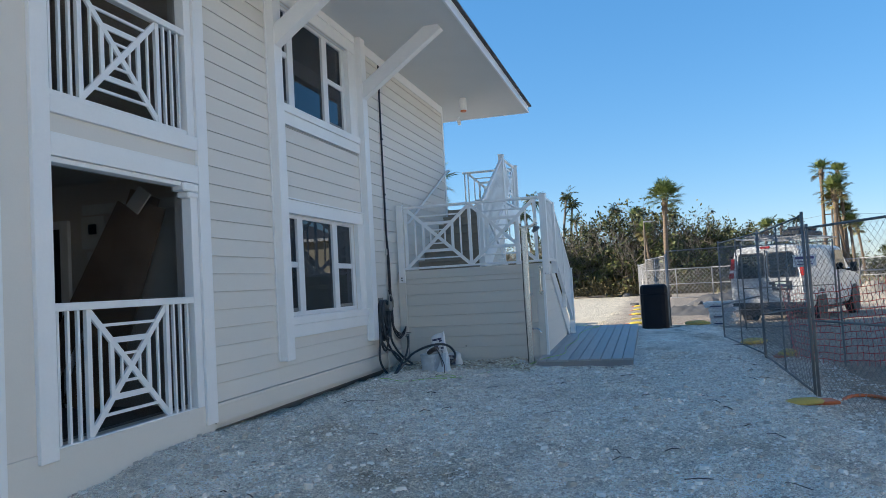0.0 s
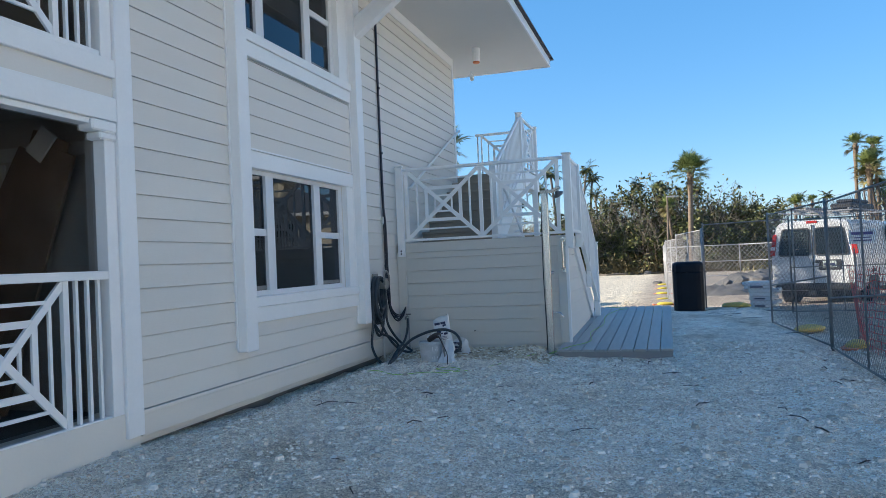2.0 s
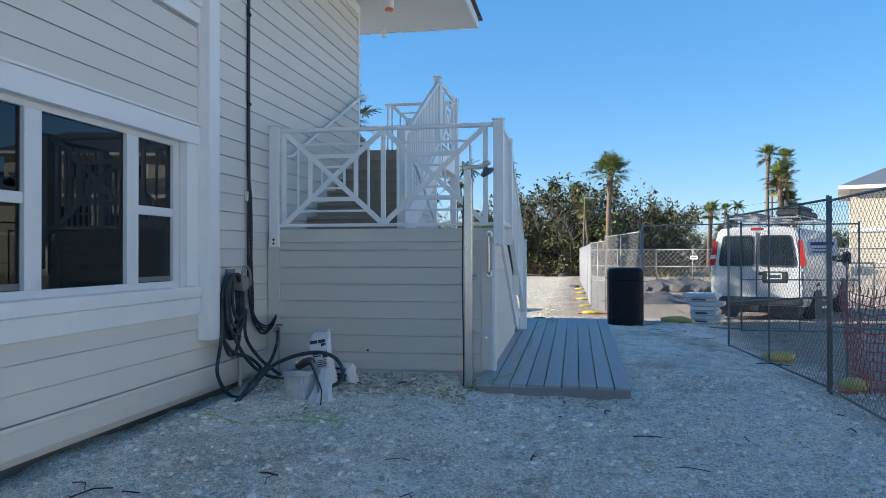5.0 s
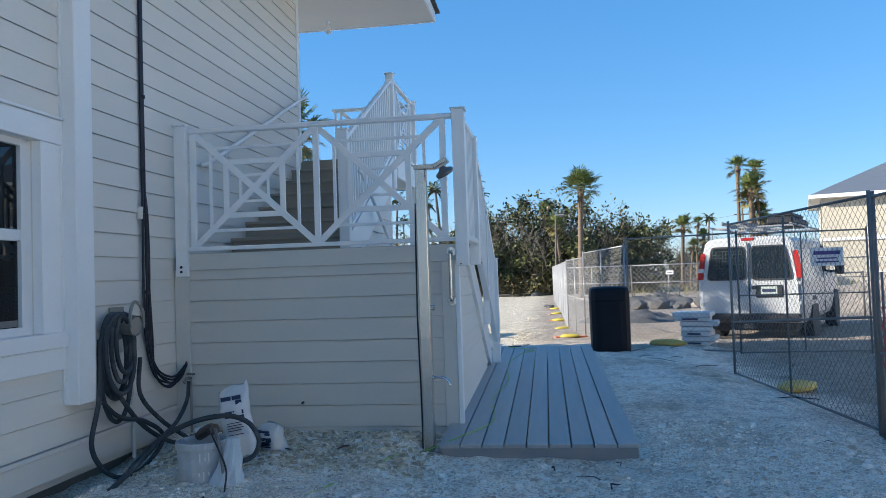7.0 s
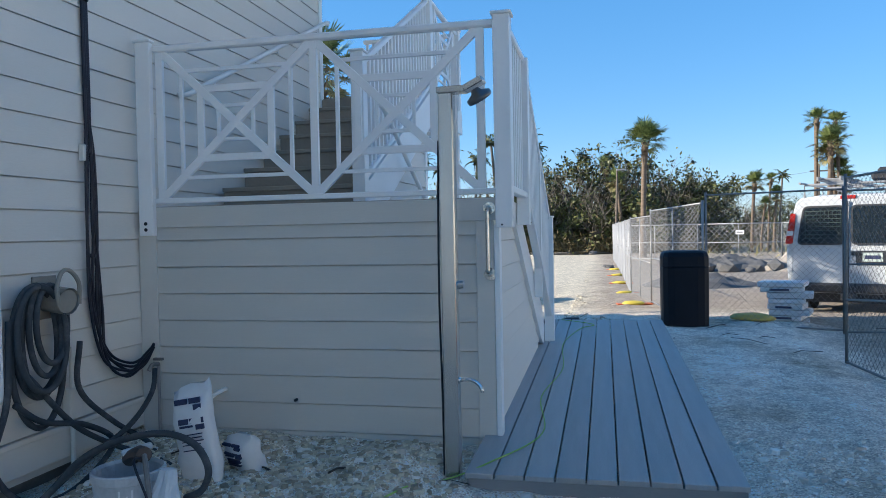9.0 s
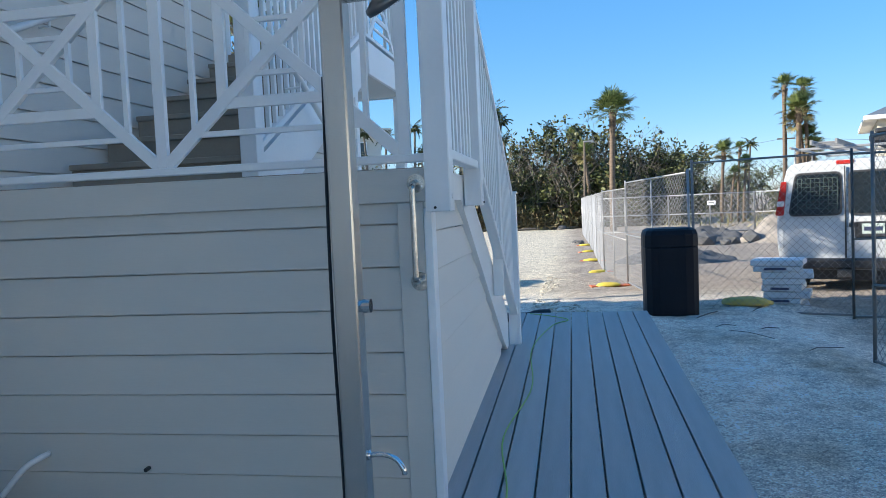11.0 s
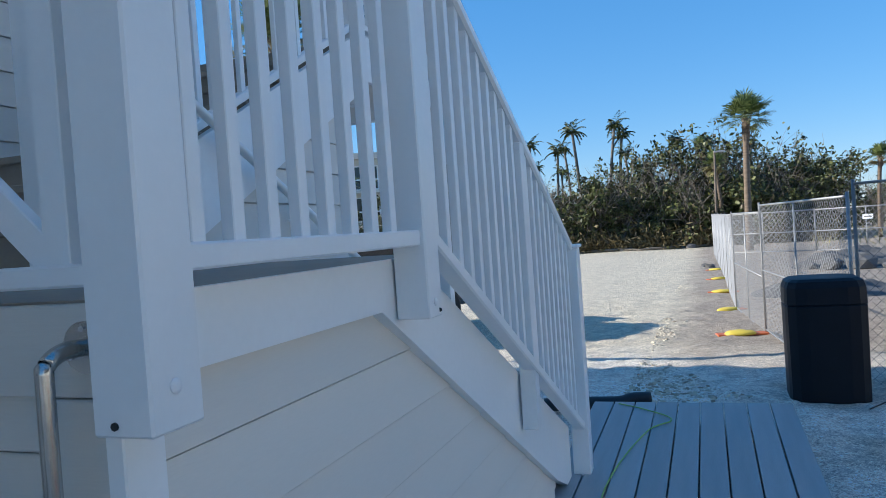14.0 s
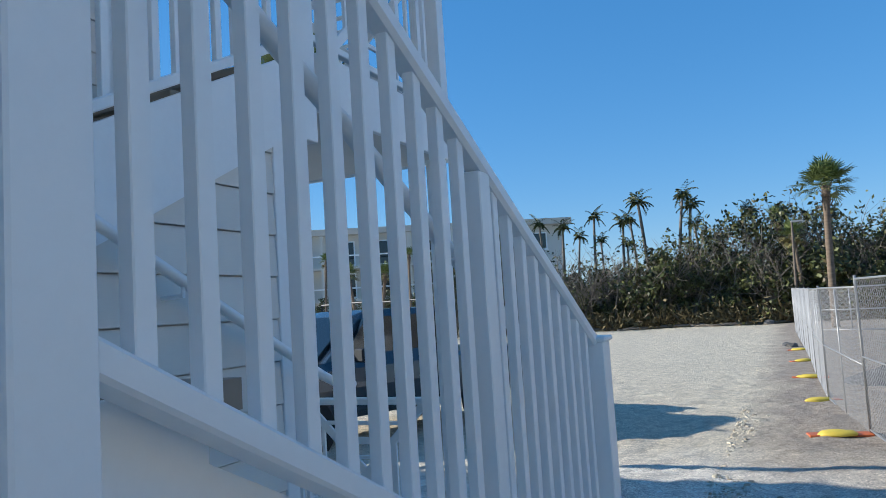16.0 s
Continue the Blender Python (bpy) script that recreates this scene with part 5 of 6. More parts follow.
M_SIGN = material("white_sign_sheet", (0.75, 0.76, 0.78), 0.5, var=0.05)
M_SIGNBLUE = material("sign_blue", (0.05, 0.04, 0.22), 0.5)
M_SIGNRED = material("sign_red", (0.6, 0.08, 0.08), 0.5)


def sign(c, along, w, h, bars, label):
    s = thing("fence_sign", label, "sign", "fence signs")
    d = Vector((*along, 0)).normalized()
    n = Vector((d.y, -d.x, 0))
    c = Vector(c)
    bm = bmesh.new()
    bar(bm, c - d * w / 2, c + d * w / 2, 0.004, h, side=(0, 0, 1))
    part("sheet", bm, M_SIGN, s)
    for u, v, l, t, mt in bars:
        bm = bmesh.new()
        a = c + d * (u * w) + n * 0.004 + Vector((0, 0, v * h))
        bar(bm, a - d * l * w / 2, a + d * l * w / 2, 0.003, t * h, side=(0, 0, 1))
        part("printed_bar", bm, mt, s)


sign((7.28, 5.735, 1.50), (1.83, -0.03), 0.46, 0.27, [(0, 0.22, 0.80, 0.20, M_SIGNBLUE), (0, -0.08, 0.6, 0.07, M_SIGNBLUE), (0, -0.28, 0.7, 0.08, M_SIGNBLUE)], "white fence sign with dark blue print bars")
sign((3.69, 15.5, 1.2), (0, 1), 0.3, 0.42, [(0, 0.2, 0.8, 0.3, M_SIGNRED)], "small white warning sign on the fence")
sign((9.3, 32.7, 1.2), (3.5, -1.5), 0.38, 0.19, [(0, 0, 0.7, 0.3, M_GALV_DARK)], "pale sign board on the distant fence")

# orange safety net
M_NET = material("orange_safety_net", (0.55, 0.055, 0.05), 0.55, var=0.2)
net = thing("safety_net", "sagging red-orange plastic safety net behind the fence", "safety net")


def net_pt(u, v):
    # runs beside the fence, then turns off across the lot
    u += 3.3
    y = 4.6 - u + 0.55 * smoothstep(4.6, 7.2, u) * (u - 4.6)
    x = 6.12 + 0.05 * math.sin(u * 0.9) + 0.62 * smoothstep(4.2, 6.4, u) * (u - 4.2) * 0.62 + 0.05 * math.sin(u * 2.3 + v * 3)
    return Vector((x, y, ground_z(x, y) - 0.02 + v * (1.12 + 0.08 * math.sin(u * 1.1))))


U, V = 66, 12
vs, fs = [], []
for i in range(U):
    for j in range(V):
        a = net_pt(i * 0.085, j / V)
        for b, w in ((net_pt((i + 1) * 0.085, j / V), 0.005), (net_pt(i * 0.085, (j + 1) / V), 0.018 if (i + j) % 2 else 0.006)):
            t = (b - a).normalized()
            s1 = t.cross(Vector((1, 0, 0))).normalized() * w
            s2 = Vector((1, 0, 0)) * 0.002
            n = len(vs)
            vs += [a + s1, a + s2, a - s1, b + s1, b + s2, b - s1]
            fs += [(n, n + 1, n + 4, n + 3), (n + 1, n + 2, n + 5, n + 4), (n + 2, n, n + 3, n + 5)]
nme = bpy.data.meshes.new("net")
nme.from_pydata(vs, [], fs)
nme.materials.append(M_NET)
nob = tagged(new("net", nme), kind="stuff")
nob.parent = net
for u in (0.0, 2.3, 5.4):
    bm = bmesh.new()
    p = net_pt(u, 0)
    tube(bm, [(p.x, p.y, p.z - 0.1), (p.x, p.y, p.z + 1.3)], 0.012, 6)
    part("stake", bm, M_GALV_DARK, net)


# sand bags on the fence feet
M_SANDBAG = material("yellow_sandbag", (0.58, 0.43, 0.10), 0.6, var=0.12, scale=6, bump=0.3)
M_SANDBAG2 = material("bright_yellow_sandbag", (0.72, 0.55, 0.06), 0.6, var=0.12, scale=6, bump=0.3)
M_ORANGE = material("orange_fence_foot", (0.55, 0.14, 0.04), 0.5, var=0.15)


def sandbag(x, y, rz, s=1.0, mat=M_SANDBAG, foot=True):
    b = thing("sandbag", "yellow sandbag lying on an orange fence foot", "sandbag", "sandbags", loc=(x, y, ground_z(x, y) - 0.01))
    b.rotation_euler.z = radians(rz)
    bm = bmesh.new()
    bmesh.ops.create_icosphere(bm, subdivisions=3, radius=1)
    for v in bm.verts:
        n = noise.noise((v.co.x * 2 + x, v.co.y * 2 + y, v.co.z * 2))
        v.co = Vector((v.co.x * 0.30 * s, v.co.y * 0.15 * s, (v.co.z + 0.6) * 0.07 * s)) * (1 + 0.15 * n)
        v.co.z = max(v.co.z, 0.012)
    part("bag", bm, mat, b, smooth=True)
    if foot:
        part("foot_frame", bx(-0.42 * s, 0.5 * s, -0.05, 0.16, 0.0, 0.03, bevel=0.006), M_ORANGE, b)


sandbag(5.36, -4.12, 10, 0.62)
sandbag(5.75, 2.45, 40, 1.0, foot=False)
sandbag(5.05, 6.40, -24, 1.0, M_SANDBAG, False)
sandbag(6.0, 0.6, 70, 0.9)
for x, y, r in ((3.62, 10.55, 10), (3.55, 14.1, 30), (3.5, 17.7, 0), (3.5, 21.4, 20), (3.45, 25, 0)):
    sandbag(x, y, r, 0.75, M_SANDBAG2)
bm = bmesh.new()
tube(bm, spline([(5.75, -3.75, 0.07), (5.9, -3.5, 0.08), (6.1, -3.45, 0.07), (6.25, -3.7, 0.06)], 5), 0.018, 8)
tagged(part("orange_rope", bm, M_ORANGE, smooth=True), "orange strap lying in the dirt", "strap")

# stack of boxed tiles
M_PACK = material("white_packs", (0.68, 0.68, 0.70), 0.55, var=0.12, scale=6, bump=0.15, dirt=0.3, dirt_color=(0.45, 0.42, 0.38), random_amount=0.08)
packs = thing("pack_stack", "uneven stack of white flat packs on the dirt", "stack", loc=(5.70, 7.12, 0.03))
rngp = random.Random(9)
z = 0.0
for k in range(8):
    h = rngp.uniform(0.07, 0.095)
    w = 0.27 if k < 5 else 0.32
    ox = rngp.uniform(-0.03, 0.03) - (0.06 if k > 5 else 0)
    o = part("pack", bx(-w + ox, w + ox - 0.1 * rngp.random(), -0.25, 0.25, z, z + h - 0.008, bevel=0.008), M_PACK, packs)
    o.rotation_euler.z = radians(rngp.uniform(-6, 6) - 18)
    if k in (1, 3, 6):
        part("printed_bar", bx(-w * 0.6 + ox, w * 0.2 + ox, -0.256, -0.251, z + 0.02, z + 0.05), M_INK, o)
    z += h


# ---------------------------------------------------------------- vehicles
M_VANWHITE = material("white_van_paint", (0.60, 0.61, 0.62), 0.30, var=0.03, scale=2, bump=0.02, dirt=0.2, dirt_color=(0.5, 0.47, 0.42), coat=0.4)
M_CARGLASS = material("tinted_car_glass", (0.012, 0.016, 0.018), 0.06, var=0.1, bump=0.0, spec=0.8)
M_TYRE = material("tyre_rubber", (0.02, 0.02, 0.02), 0.85, var=0.2, bump=0.3)
M_RED = material("red_tail_lens", (0.45, 0.03, 0.02), 0.2, var=0.1)
M_CLEAR = material("clear_lens", (0.75, 0.7, 0.68), 0.15, var=0.05)
M_BUMPER = material("dark_bumper", (0.03, 0.03, 0.032), 0.6, var=0.2, bump=0.2)
M_PLATE = material("number_plate", (0.55, 0.62, 0.56), 0.5)
M_GUARD = material("window_guard", (0.07, 0.10, 0.085), 0.6)


def loft(bm, sections, smooth=False):
    rings = [[bm.verts.new(p) for p in s] for s in sections]
    n = len(rings[0])
    for a, b in zip(rings, rings[1:]):
        for i in range(n):
            bm.faces.new((a[i], a[(i + 1) % n], b[(i + 1) % n], b[i]))
    bm.faces.new(rings[0][::-1])
    bm.faces.new(rings[-1])
    return bm


def outline(y, w, prof, top, base):
    half = [(w * a, min(z, top) if z > base else base) for a, z in prof]
    pts = [(x, y, z) for x, z in half] + [(-x, y, z) for x, z in reversed(half)]
    return pts


def wheel(parent, x, y, r=0.37, w=0.24):
    bm = bmesh.new()
    tube(bm, [(x - w / 2, y, r), (x - w / 2 + 0.02, y, r), (x + w / 2 - 0.02, y, r), (x + w / 2, y, r)], r, 22, radii=[r * 0.93, r, r, r * 0.93])
    t = part("tyre", bm, M_TYRE, parent)
    s = 1 if x > 0 else -1
    bm = bmesh.new()
    tube(bm, [(x + s * (w / 2 - 0.02), y, r), (x + s * (w / 2 + 0.012), y, r)], r * 0.6, 18, radii=[r * 0.6, r * 0.52])
    part("rim", bm, M_GALV, t)


van = thing("cargo_van", "white cargo van with a ladder rack parked behind the fence", "van", loc=(6.92, 8.66, ground_z(6.9, 9.9) - 0.01))
van.rotation_euler.z = radians(-26)
van.scale = (0.95, 1.0, 0.97)
VP = [(0.90, 0.36), (0.97, 0.48), (1.0, 0.80), (1.0, 1.15), (0.965, 1.30), (0.90, 1.70), (0.84, 1.92), (0.76, 2.00), (0.5, 2.05)]
secs = []
for y, w, top, bs in ((0.0, 0.95, 1.97, 0.42), (0.05, 0.985, 2.03, 0.38), (0.3, 1.0, 2.06, 0.36), (3.55, 1.0, 2.06, 0.36), (3.95, 0.985, 1.98, 0.36), (4.55, 0.97, 1.36, 0.36), (4.70, 0.97, 1.26, 0.36), (5.45, 0.93, 1.12, 0.40), (5.62, 0.86, 0.95, 0.45)):
    secs.append(outline(y, w, VP, top, bs))
part("body", loft(bmesh.new(), secs), M_VANWHITE, van)


def rear_face(pts, depth, mat, parent, nm, lab="", round_by=0.06):
    """A plate with rounded corners on the leaning rear face: outline in x and z."""
    lean = lambda z: -0.030 + 0.05 * max(0.0, z - 1.2)
    out = []
    n = len(pts)
    for i in range(n):
        p, a, b = (Vector(pts[j]) for j in (i, i - 1, (i + 1) % n))
        u, w = (a - p).normalized() * round_by, (b - p).normalized() * round_by
        for k in range(5):
            t = k / 4
            out.append(p + u * (1 - t) ** 2 + w * t ** 2)
    bm = bmesh.new()
    front = [bm.verts.new((q.x, lean(q.y) - depth, q.y)) for q in out]
    back = [bm.verts.new((q.x, lean(q.y) + 0.03, q.y)) for q in out]
    bm.faces.new(front)
    bm.faces.new(back[::-1])
    for i in range(len(out)):
        j = (i + 1) % len(out)
        bm.faces.new((front[i], front[j], back[j], back[i]))
    return part(nm, bm, mat, parent, lab)


for s in (-1, 1):
    d = rear_face([(s * 0.012, 0.50), (s * 0.90, 0.50), (s * 0.87, 1.25), (s * 0.76, 1.92), (s * 0.012, 1.95)], 0.012, M_VANWHITE, van, "rear_door")
    rear_face([(s * 0.045, 1.20), (s * 0.80, 1.20), (s * 0.70, 1.86), (s * 0.045, 1.86)], 0.022, M_BUMPER, d, "window_seal", round_by=0.09)
    rear_face([(s * 0.075, 1.23), (s * 0.765, 1.23), (s * 0.675, 1.83), (s * 0.075, 1.83)], 0.027, M_CARGLASS, d, "rear_window", round_by=0.07)
    lt = rear_face([(s * 0.865, 1.22), (s * 0.99, 1.22), (s * 0.90, 1.74), (s * 0.82, 1.74)], 0.022, M_RED, van, "tail_light", "tall red tail light with a clear band", round_by=0.025)
    rear_face([(s * 0.858, 1.36), (s * 0.97, 1.36), (s * 0.955, 1.44), (s * 0.85, 1.44)], 0.026, M_CLEAR if s < 0 else M_RED, lt, "lens_band", round_by=0.015)
    for z in (0.72, 1.10):
        part("hinge", bx(min(s * 0.875, s * 0.935), max(s * 0.875, s * 0.935), -0.06, -0.03, z, z + 0.06, bevel=0.006), M_VANWHITE, d)
part("door_gap", bx(-0.008, 0.008, -0.052, -0.02, 0.50, 1.93), M_BUMPER, van)
part("door_handle", bx(0.05, 0.17, -0.062, -0.04, 1.02, 1.09, bevel=0.01), M_BUMPER, van)
bm = bmesh.new()
for i in range(10):
    box(bm, -0.66 + i * 0.062, -0.654 + i * 0.062, -0.060, -0.056, 1.30, 1.78)
for i in range(8):
    box(bm, -0.665, -0.09, -0.060, -0.056, 1.31 + i * 0.065, 1.316 + i * 0.065)
part("window_guard", bm, M_GUARD, van, "grey-green mesh guard behind the rear window", kind="stuff")
part("plate_recess", bx(0.12, 0.62, -0.058, -0.02, 0.86, 1.10, bevel=0.02), M_BUMPER, van)
pl = part("number_plate", bx(0.22, 0.52, -0.066, -0.058, 0.92, 1.07, bevel=0.003), M_PLATE, van)
part("printed_bar", bx(0.25, 0.49, -0.069, -0.065, 0.965, 1.025), M_INK, pl)
part("rear_bumper", bx(-0.92, 0.92, -0.16, 0.05, 0.40, 0.56, bevel=0.03), M_BUMPER, van)
part("hitch", bx(-0.1, 0.1, -0.2, 0.3, 0.28, 0.40, bevel=0.01), M_BUMPER, van)
part("underbody", bx(-0.8, 0.8, 0.1, 5.3, 0.22, 0.40), M_BUMPER, van)
part("brake_light", bx(-0.12, 0.12, -0.01, 0.06, 1.96, 2.02, bevel=0.008), M_RED, van)
for s in (-1, 1):
    for y in (1.15, 4.65):
        wheel(van, s * 0.86, y)
        bm = bmesh.new()
        tube(bm, [(s * 0.80, y, 0.40), (s * 1.006, y, 0.40)], 0.45, 20)
        part("wheel_arch", bm, M_BUMPER, van)
    for y0, y1 in ((2.72, 3.55),):
        bm = bmesh.new()
        prism(bm, [(y0, 1.30), (y1 + 0.25, 1.30), (y1 - 0.05, 1.86), (y0, 1.86)], "x", s * 0.93, s * 0.985)
        part("side_window", bm, M_CARGLASS, van)
    part("side_moulding", bx(min(s * 0.99, s * 1.012), max(s * 0.99, s * 1.012), 0.3, 4.1, 0.68, 0.76, bevel=0.005), M_VANWHITE, van)
    part("door_seam", bx(min(s * 0.99, s * 1.004), max(s * 0.99, s * 1.004), 2.62, 2.635, 0.5, 1.9), M_BUMPER, van)
    m = part("mirror", bx(min(s * 1.08, s * 1.27), max(s * 1.08, s * 1.27), 3.85, 3.97, 1.22, 1.50, bevel=0.03), M_BLACK, van)
    part("mirror_arm", bx(min(s * 0.94, s * 1.1), max(s * 0.94, s * 1.1), 3.88, 3.94, 1.26, 1.32, bevel=0.01), M_BLACK, m)
bm = bmesh.new()
prism(bm, [(4.0, 1.97), (4.56, 1.37), (4.585, 1.385), (4.03, 1.985)], "x", -0.74, 0.74)
part("windscreen", bm, M_CARGLASS, van)
rack = part("roof_rack", bx(-0.02, 0.02, 0.5, 0.52, 2.05, 2.06), M_GALV_DARK, van, "grey steel ladder rack")
for y in (0.45, 1.9, 3.3):
    bm = bmesh.new()
    tube(bm, [(-0.78, y, 2.0), (-0.78, y, 2.24), (0.78, y, 2.24), (0.78, y, 2.0)], 0.022, 8)
    part("cross_bar", bm, M_GALV, rack)
for x in (-0.78, 0.78):
    bm = bmesh.new()
    tube(bm, [(x, 0.1, 2.26), (x, 3.9, 2.26)], 0.02, 8)
    part("side_bar", bm, M_GALV, rack)
bm = bmesh.new()
for x in (-0.45, -0.1):
    bar(bm, (x, -0.1, 2.31), (x, 3.9, 2.31), 0.03, 0.07)
for i in range(12):
    tube(bm, [(-0.45, 0.1 + i * 0.32, 2.31), (-0.1, 0.1 + i * 0.32, 2.31)], 0.014, 6)
part("ladder", bm, M_GALV, rack)
bm = bmesh.new()
box(bm, 0.25, 0.75, 0.6, 2.6, 2.27, 2.42, bevel=0.04)
box(bm, 0.3, 0.7, 0.9, 2.3, 2.42, 2.52, bevel=0.04)
part("tied_load", bm, M_BUMPER, rack, "dark load tied to the rack")

pick_up = thing("pickup_truck", "dark pickup truck parked beyond the stair", "pickup truck", loc=(-1.7, 13.0, -0.06))
pick_up.rotation_euler.z = radians(160)
M_CARDARK = material("dark_blue_car_paint", (0.03, 0.04, 0.055), 0.25, var=0.1, bump=0.0, coat=0.6)
PP = [(0.9, 0.42), (0.97, 0.55), (1.0, 0.85), (0.98, 1.10), (0.86, 1.30), (0.76, 1.75), (0.66, 1.86), (0.3, 1.90)]
secs = [outline(y, w, PP, t, b) for y, w, t, b in ((0, 0.93, 1.10, 0.5), (0.1, 0.97, 1.15, 0.45), (1.7, 1.0, 1.16, 0.45), (1.78, 1.0, 1.80, 0.45), (2.1, 1.0, 1.88, 0.45), (3.3, 1.0, 1.88, 0.45), (3.5, 0.99, 1.80, 0.45), (4.15, 0.98, 1.20, 0.45), (5.2, 0.96, 1.10, 0.45), (5.5, 0.90, 0.95, 0.5))]
part("body", loft(bmesh.new(), secs), M_CARDARK, pick_up)
bm = bmesh.new()
prism(bm, [(3.55, 1.77), (4.14, 1.22), (4.17, 1.24), (3.585, 1.79)], "x", -0.66, 0.66)
part("windscreen", bm, M_CARGLASS, pick_up)
part("grille", bx(-0.5, 0.5, 5.44, 5.53, 0.68, 0.95, bevel=0.02), M_GALV_DARK, pick_up)
part("front_bumper", bx(-0.92, 0.92, 5.35, 5.62, 0.42, 0.62, bevel=0.03), M_GALV, pick_up)
for s in (-1, 1):
    part("headlight", bx(min(s * 0.55, s * 0.86), max(s * 0.55, s * 0.86), 5.38, 5.52, 0.74, 0.93, bevel=0.02), M_CLEAR, pick_up)
    for y in (1.1, 4.5):
        wheel(pick_up, s * 0.84, y, 0.4, 0.26)
    m = part("mirror", bx(min(s * 1.0, s * 1.2), max(s * 1.0, s * 1.2), 3.7, 3.8, 1.18, 1.36, bevel=0.02), M_BLACK, pick_up)
    bm = bmesh.new()
    prism(bm, [(2.0, 1.25), (3.85, 1.25), (3.45, 1.76), (2.0, 1.78)], "x", s * 0.80, s * 0.875)
    part("side_window", bm, M_CARGLASS, pick_up)
bm = bmesh.new()
for y in (2.2, 3.1):
    tube(bm, [(-0.6, y, 1.88), (-0.6, y, 1.98), (0.6, y, 1.98), (0.6, y, 1.88)], 0.015, 6)
part("roof_bars", bm, M_BLACK, pick_up)


# ---------------------------------------------------------------- plants
def leaf_material(name, dark, light):
    m = island_material(name, dark, light, 0.5)
    bs = m.node_tree.nodes["Principled BSDF"]
    bs.inputs["Subsurface Weight"].default_value = 0.0
    bs.inputs["Specular IOR Level"].default_value = 0.35
    return m


M_LEAF = leaf_material("dark_leaves", (0.007, 0.012, 0.004), (0.135, 0.145, 0.042))
M_LEAF_DRY = leaf_material("dry_leaves", (0.06, 0.045, 0.02), (0.20, 0.16, 0.07))
M_PALM = leaf_material("palm_leaves", (0.060, 0.090, 0.022), (0.26, 0.30, 0.10))
M_PALM_DRY = leaf_material("dry_palm_leaves", (0.16, 0.14, 0.05), (0.36, 0.31, 0.13))
M_BARK = material("grey_bark", (0.17, 0.145, 0.115), 0.85, var=0.3, scale=4, fine=30, bump=0.6, stretch=(3, 3, 0.7))
M_TRUNK = material("palm_trunk", (0.17, 0.125, 0.085), 0.85, var=0.35, scale=3, fine=25, bump=0.7, stretch=(1, 1, 5))


def quad_leaves(name, items, mat, parent, label):
    """Many small pointed leaves in one mesh: (centre, direction, normal, length, width)."""
    vs, fs = [], []
    for c, d, nrm, l, w in items:
        s = d.cross(nrm).normalized() * (w / 2)
        n = len(vs)
        vs += [c, c + d * l * 0.5 + s, c + d * l, c + d * l * 0.5 - s]
        fs.append((n, n + 1, n + 2, n + 3))
    me = bpy.data.meshes.new(name)
    me.from_pydata([tuple(v) for v in vs], [], fs)
    me.materials.append(mat)
    ob = new(name, me)
    ob.parent = parent
    return tagged(ob, label)


def rand_dir(r, up=0.0):
    v = Vector((r.gauss(0, 1), r.gauss(0, 1), r.gauss(0, 1) + up))
    return v.normalized()


def scrub_tree(seed, height, spread, leaves, bare, label):
    """A storm-thinned broadleaf: several leaning stems, forked limbs, clumped leaves, bare tops."""
    r = random.Random(seed)
    t = thing("scrub_tree", label, "tree", "trees of the thicket")
    wood = bmesh.new()
    tips = []

    def grow(p, d, length, rad, depth):
        pts, q = [p], p.copy()
        dd = d.copy()
        for _ in range(4):
            dd = (dd + 0.22 * rand_dir(r, 0.25)).normalized()
            q = q + dd * length / 4
            pts.append(q.copy())
        tube(wood, pts, rad, 5 if depth < 2 else 3, caps=False, radii=[rad * (1 - 0.16 * i) for i in range(5)])
        if depth >= 2:
            tips.extend(pts[2:])
        if depth < 3:
            for _ in range(3 if depth < 2 else 2):
                k = r.randint(2, 4)
                grow(pts[k], (dd + 0.9 * rand_dir(r, 0.35)).normalized(), length * r.uniform(0.5, 0.72), rad * 0.5, depth + 1)
    for _ in range(r.randint(4, 5)):
        a = r.uniform(0, 6.28)
        lean = r.uniform(0.1, 0.55)
        d = Vector((math.cos(a) * lean, math.sin(a) * lean, 1)).normalized()
        grow(Vector((math.cos(a) * spread * 0.25 * r.random(), math.sin(a) * spread * 0.25 * r.random(), -0.1)), d, height * r.uniform(0.40, 0.55), 0.085, 0)
    part("trunk", wood, M_BARK, t)
    low = []
    for p in tips:
        if r.random() < bare * smoothstep(height * 0.62, height * 0.95, p.z):
            continue
        low.append(p)
    items, dry = [], []
    centres = [p for p in low if r.random() < 0.55] or low
    for _ in range(leaves):
        if r.random() < 0.76:
            c = r.choice(centres) + rand_dir(r) * r.uniform(0.05, 0.42)
        else:
            a, q = r.uniform(0, 6.28), r.random() ** 0.5 * spread
            c = Vector((math.cos(a) * q, math.sin(a) * q, height * r.uniform(0.02, 0.45) * (1 - 0.3 * q / spread)))
        (dry if r.random() < 0.08 else items).append((c, rand_dir(r, -0.2), rand_dir(r, 0.5), r.uniform(0.16, 0.36), r.uniform(0.09, 0.19)))
    quad_leaves("crown", items, M_LEAF, t, "dark green broad leaves in loose clumps")
    quad_leaves("dry_leaves", dry, M_LEAF_DRY, t, "dry brown leaves")
    return t


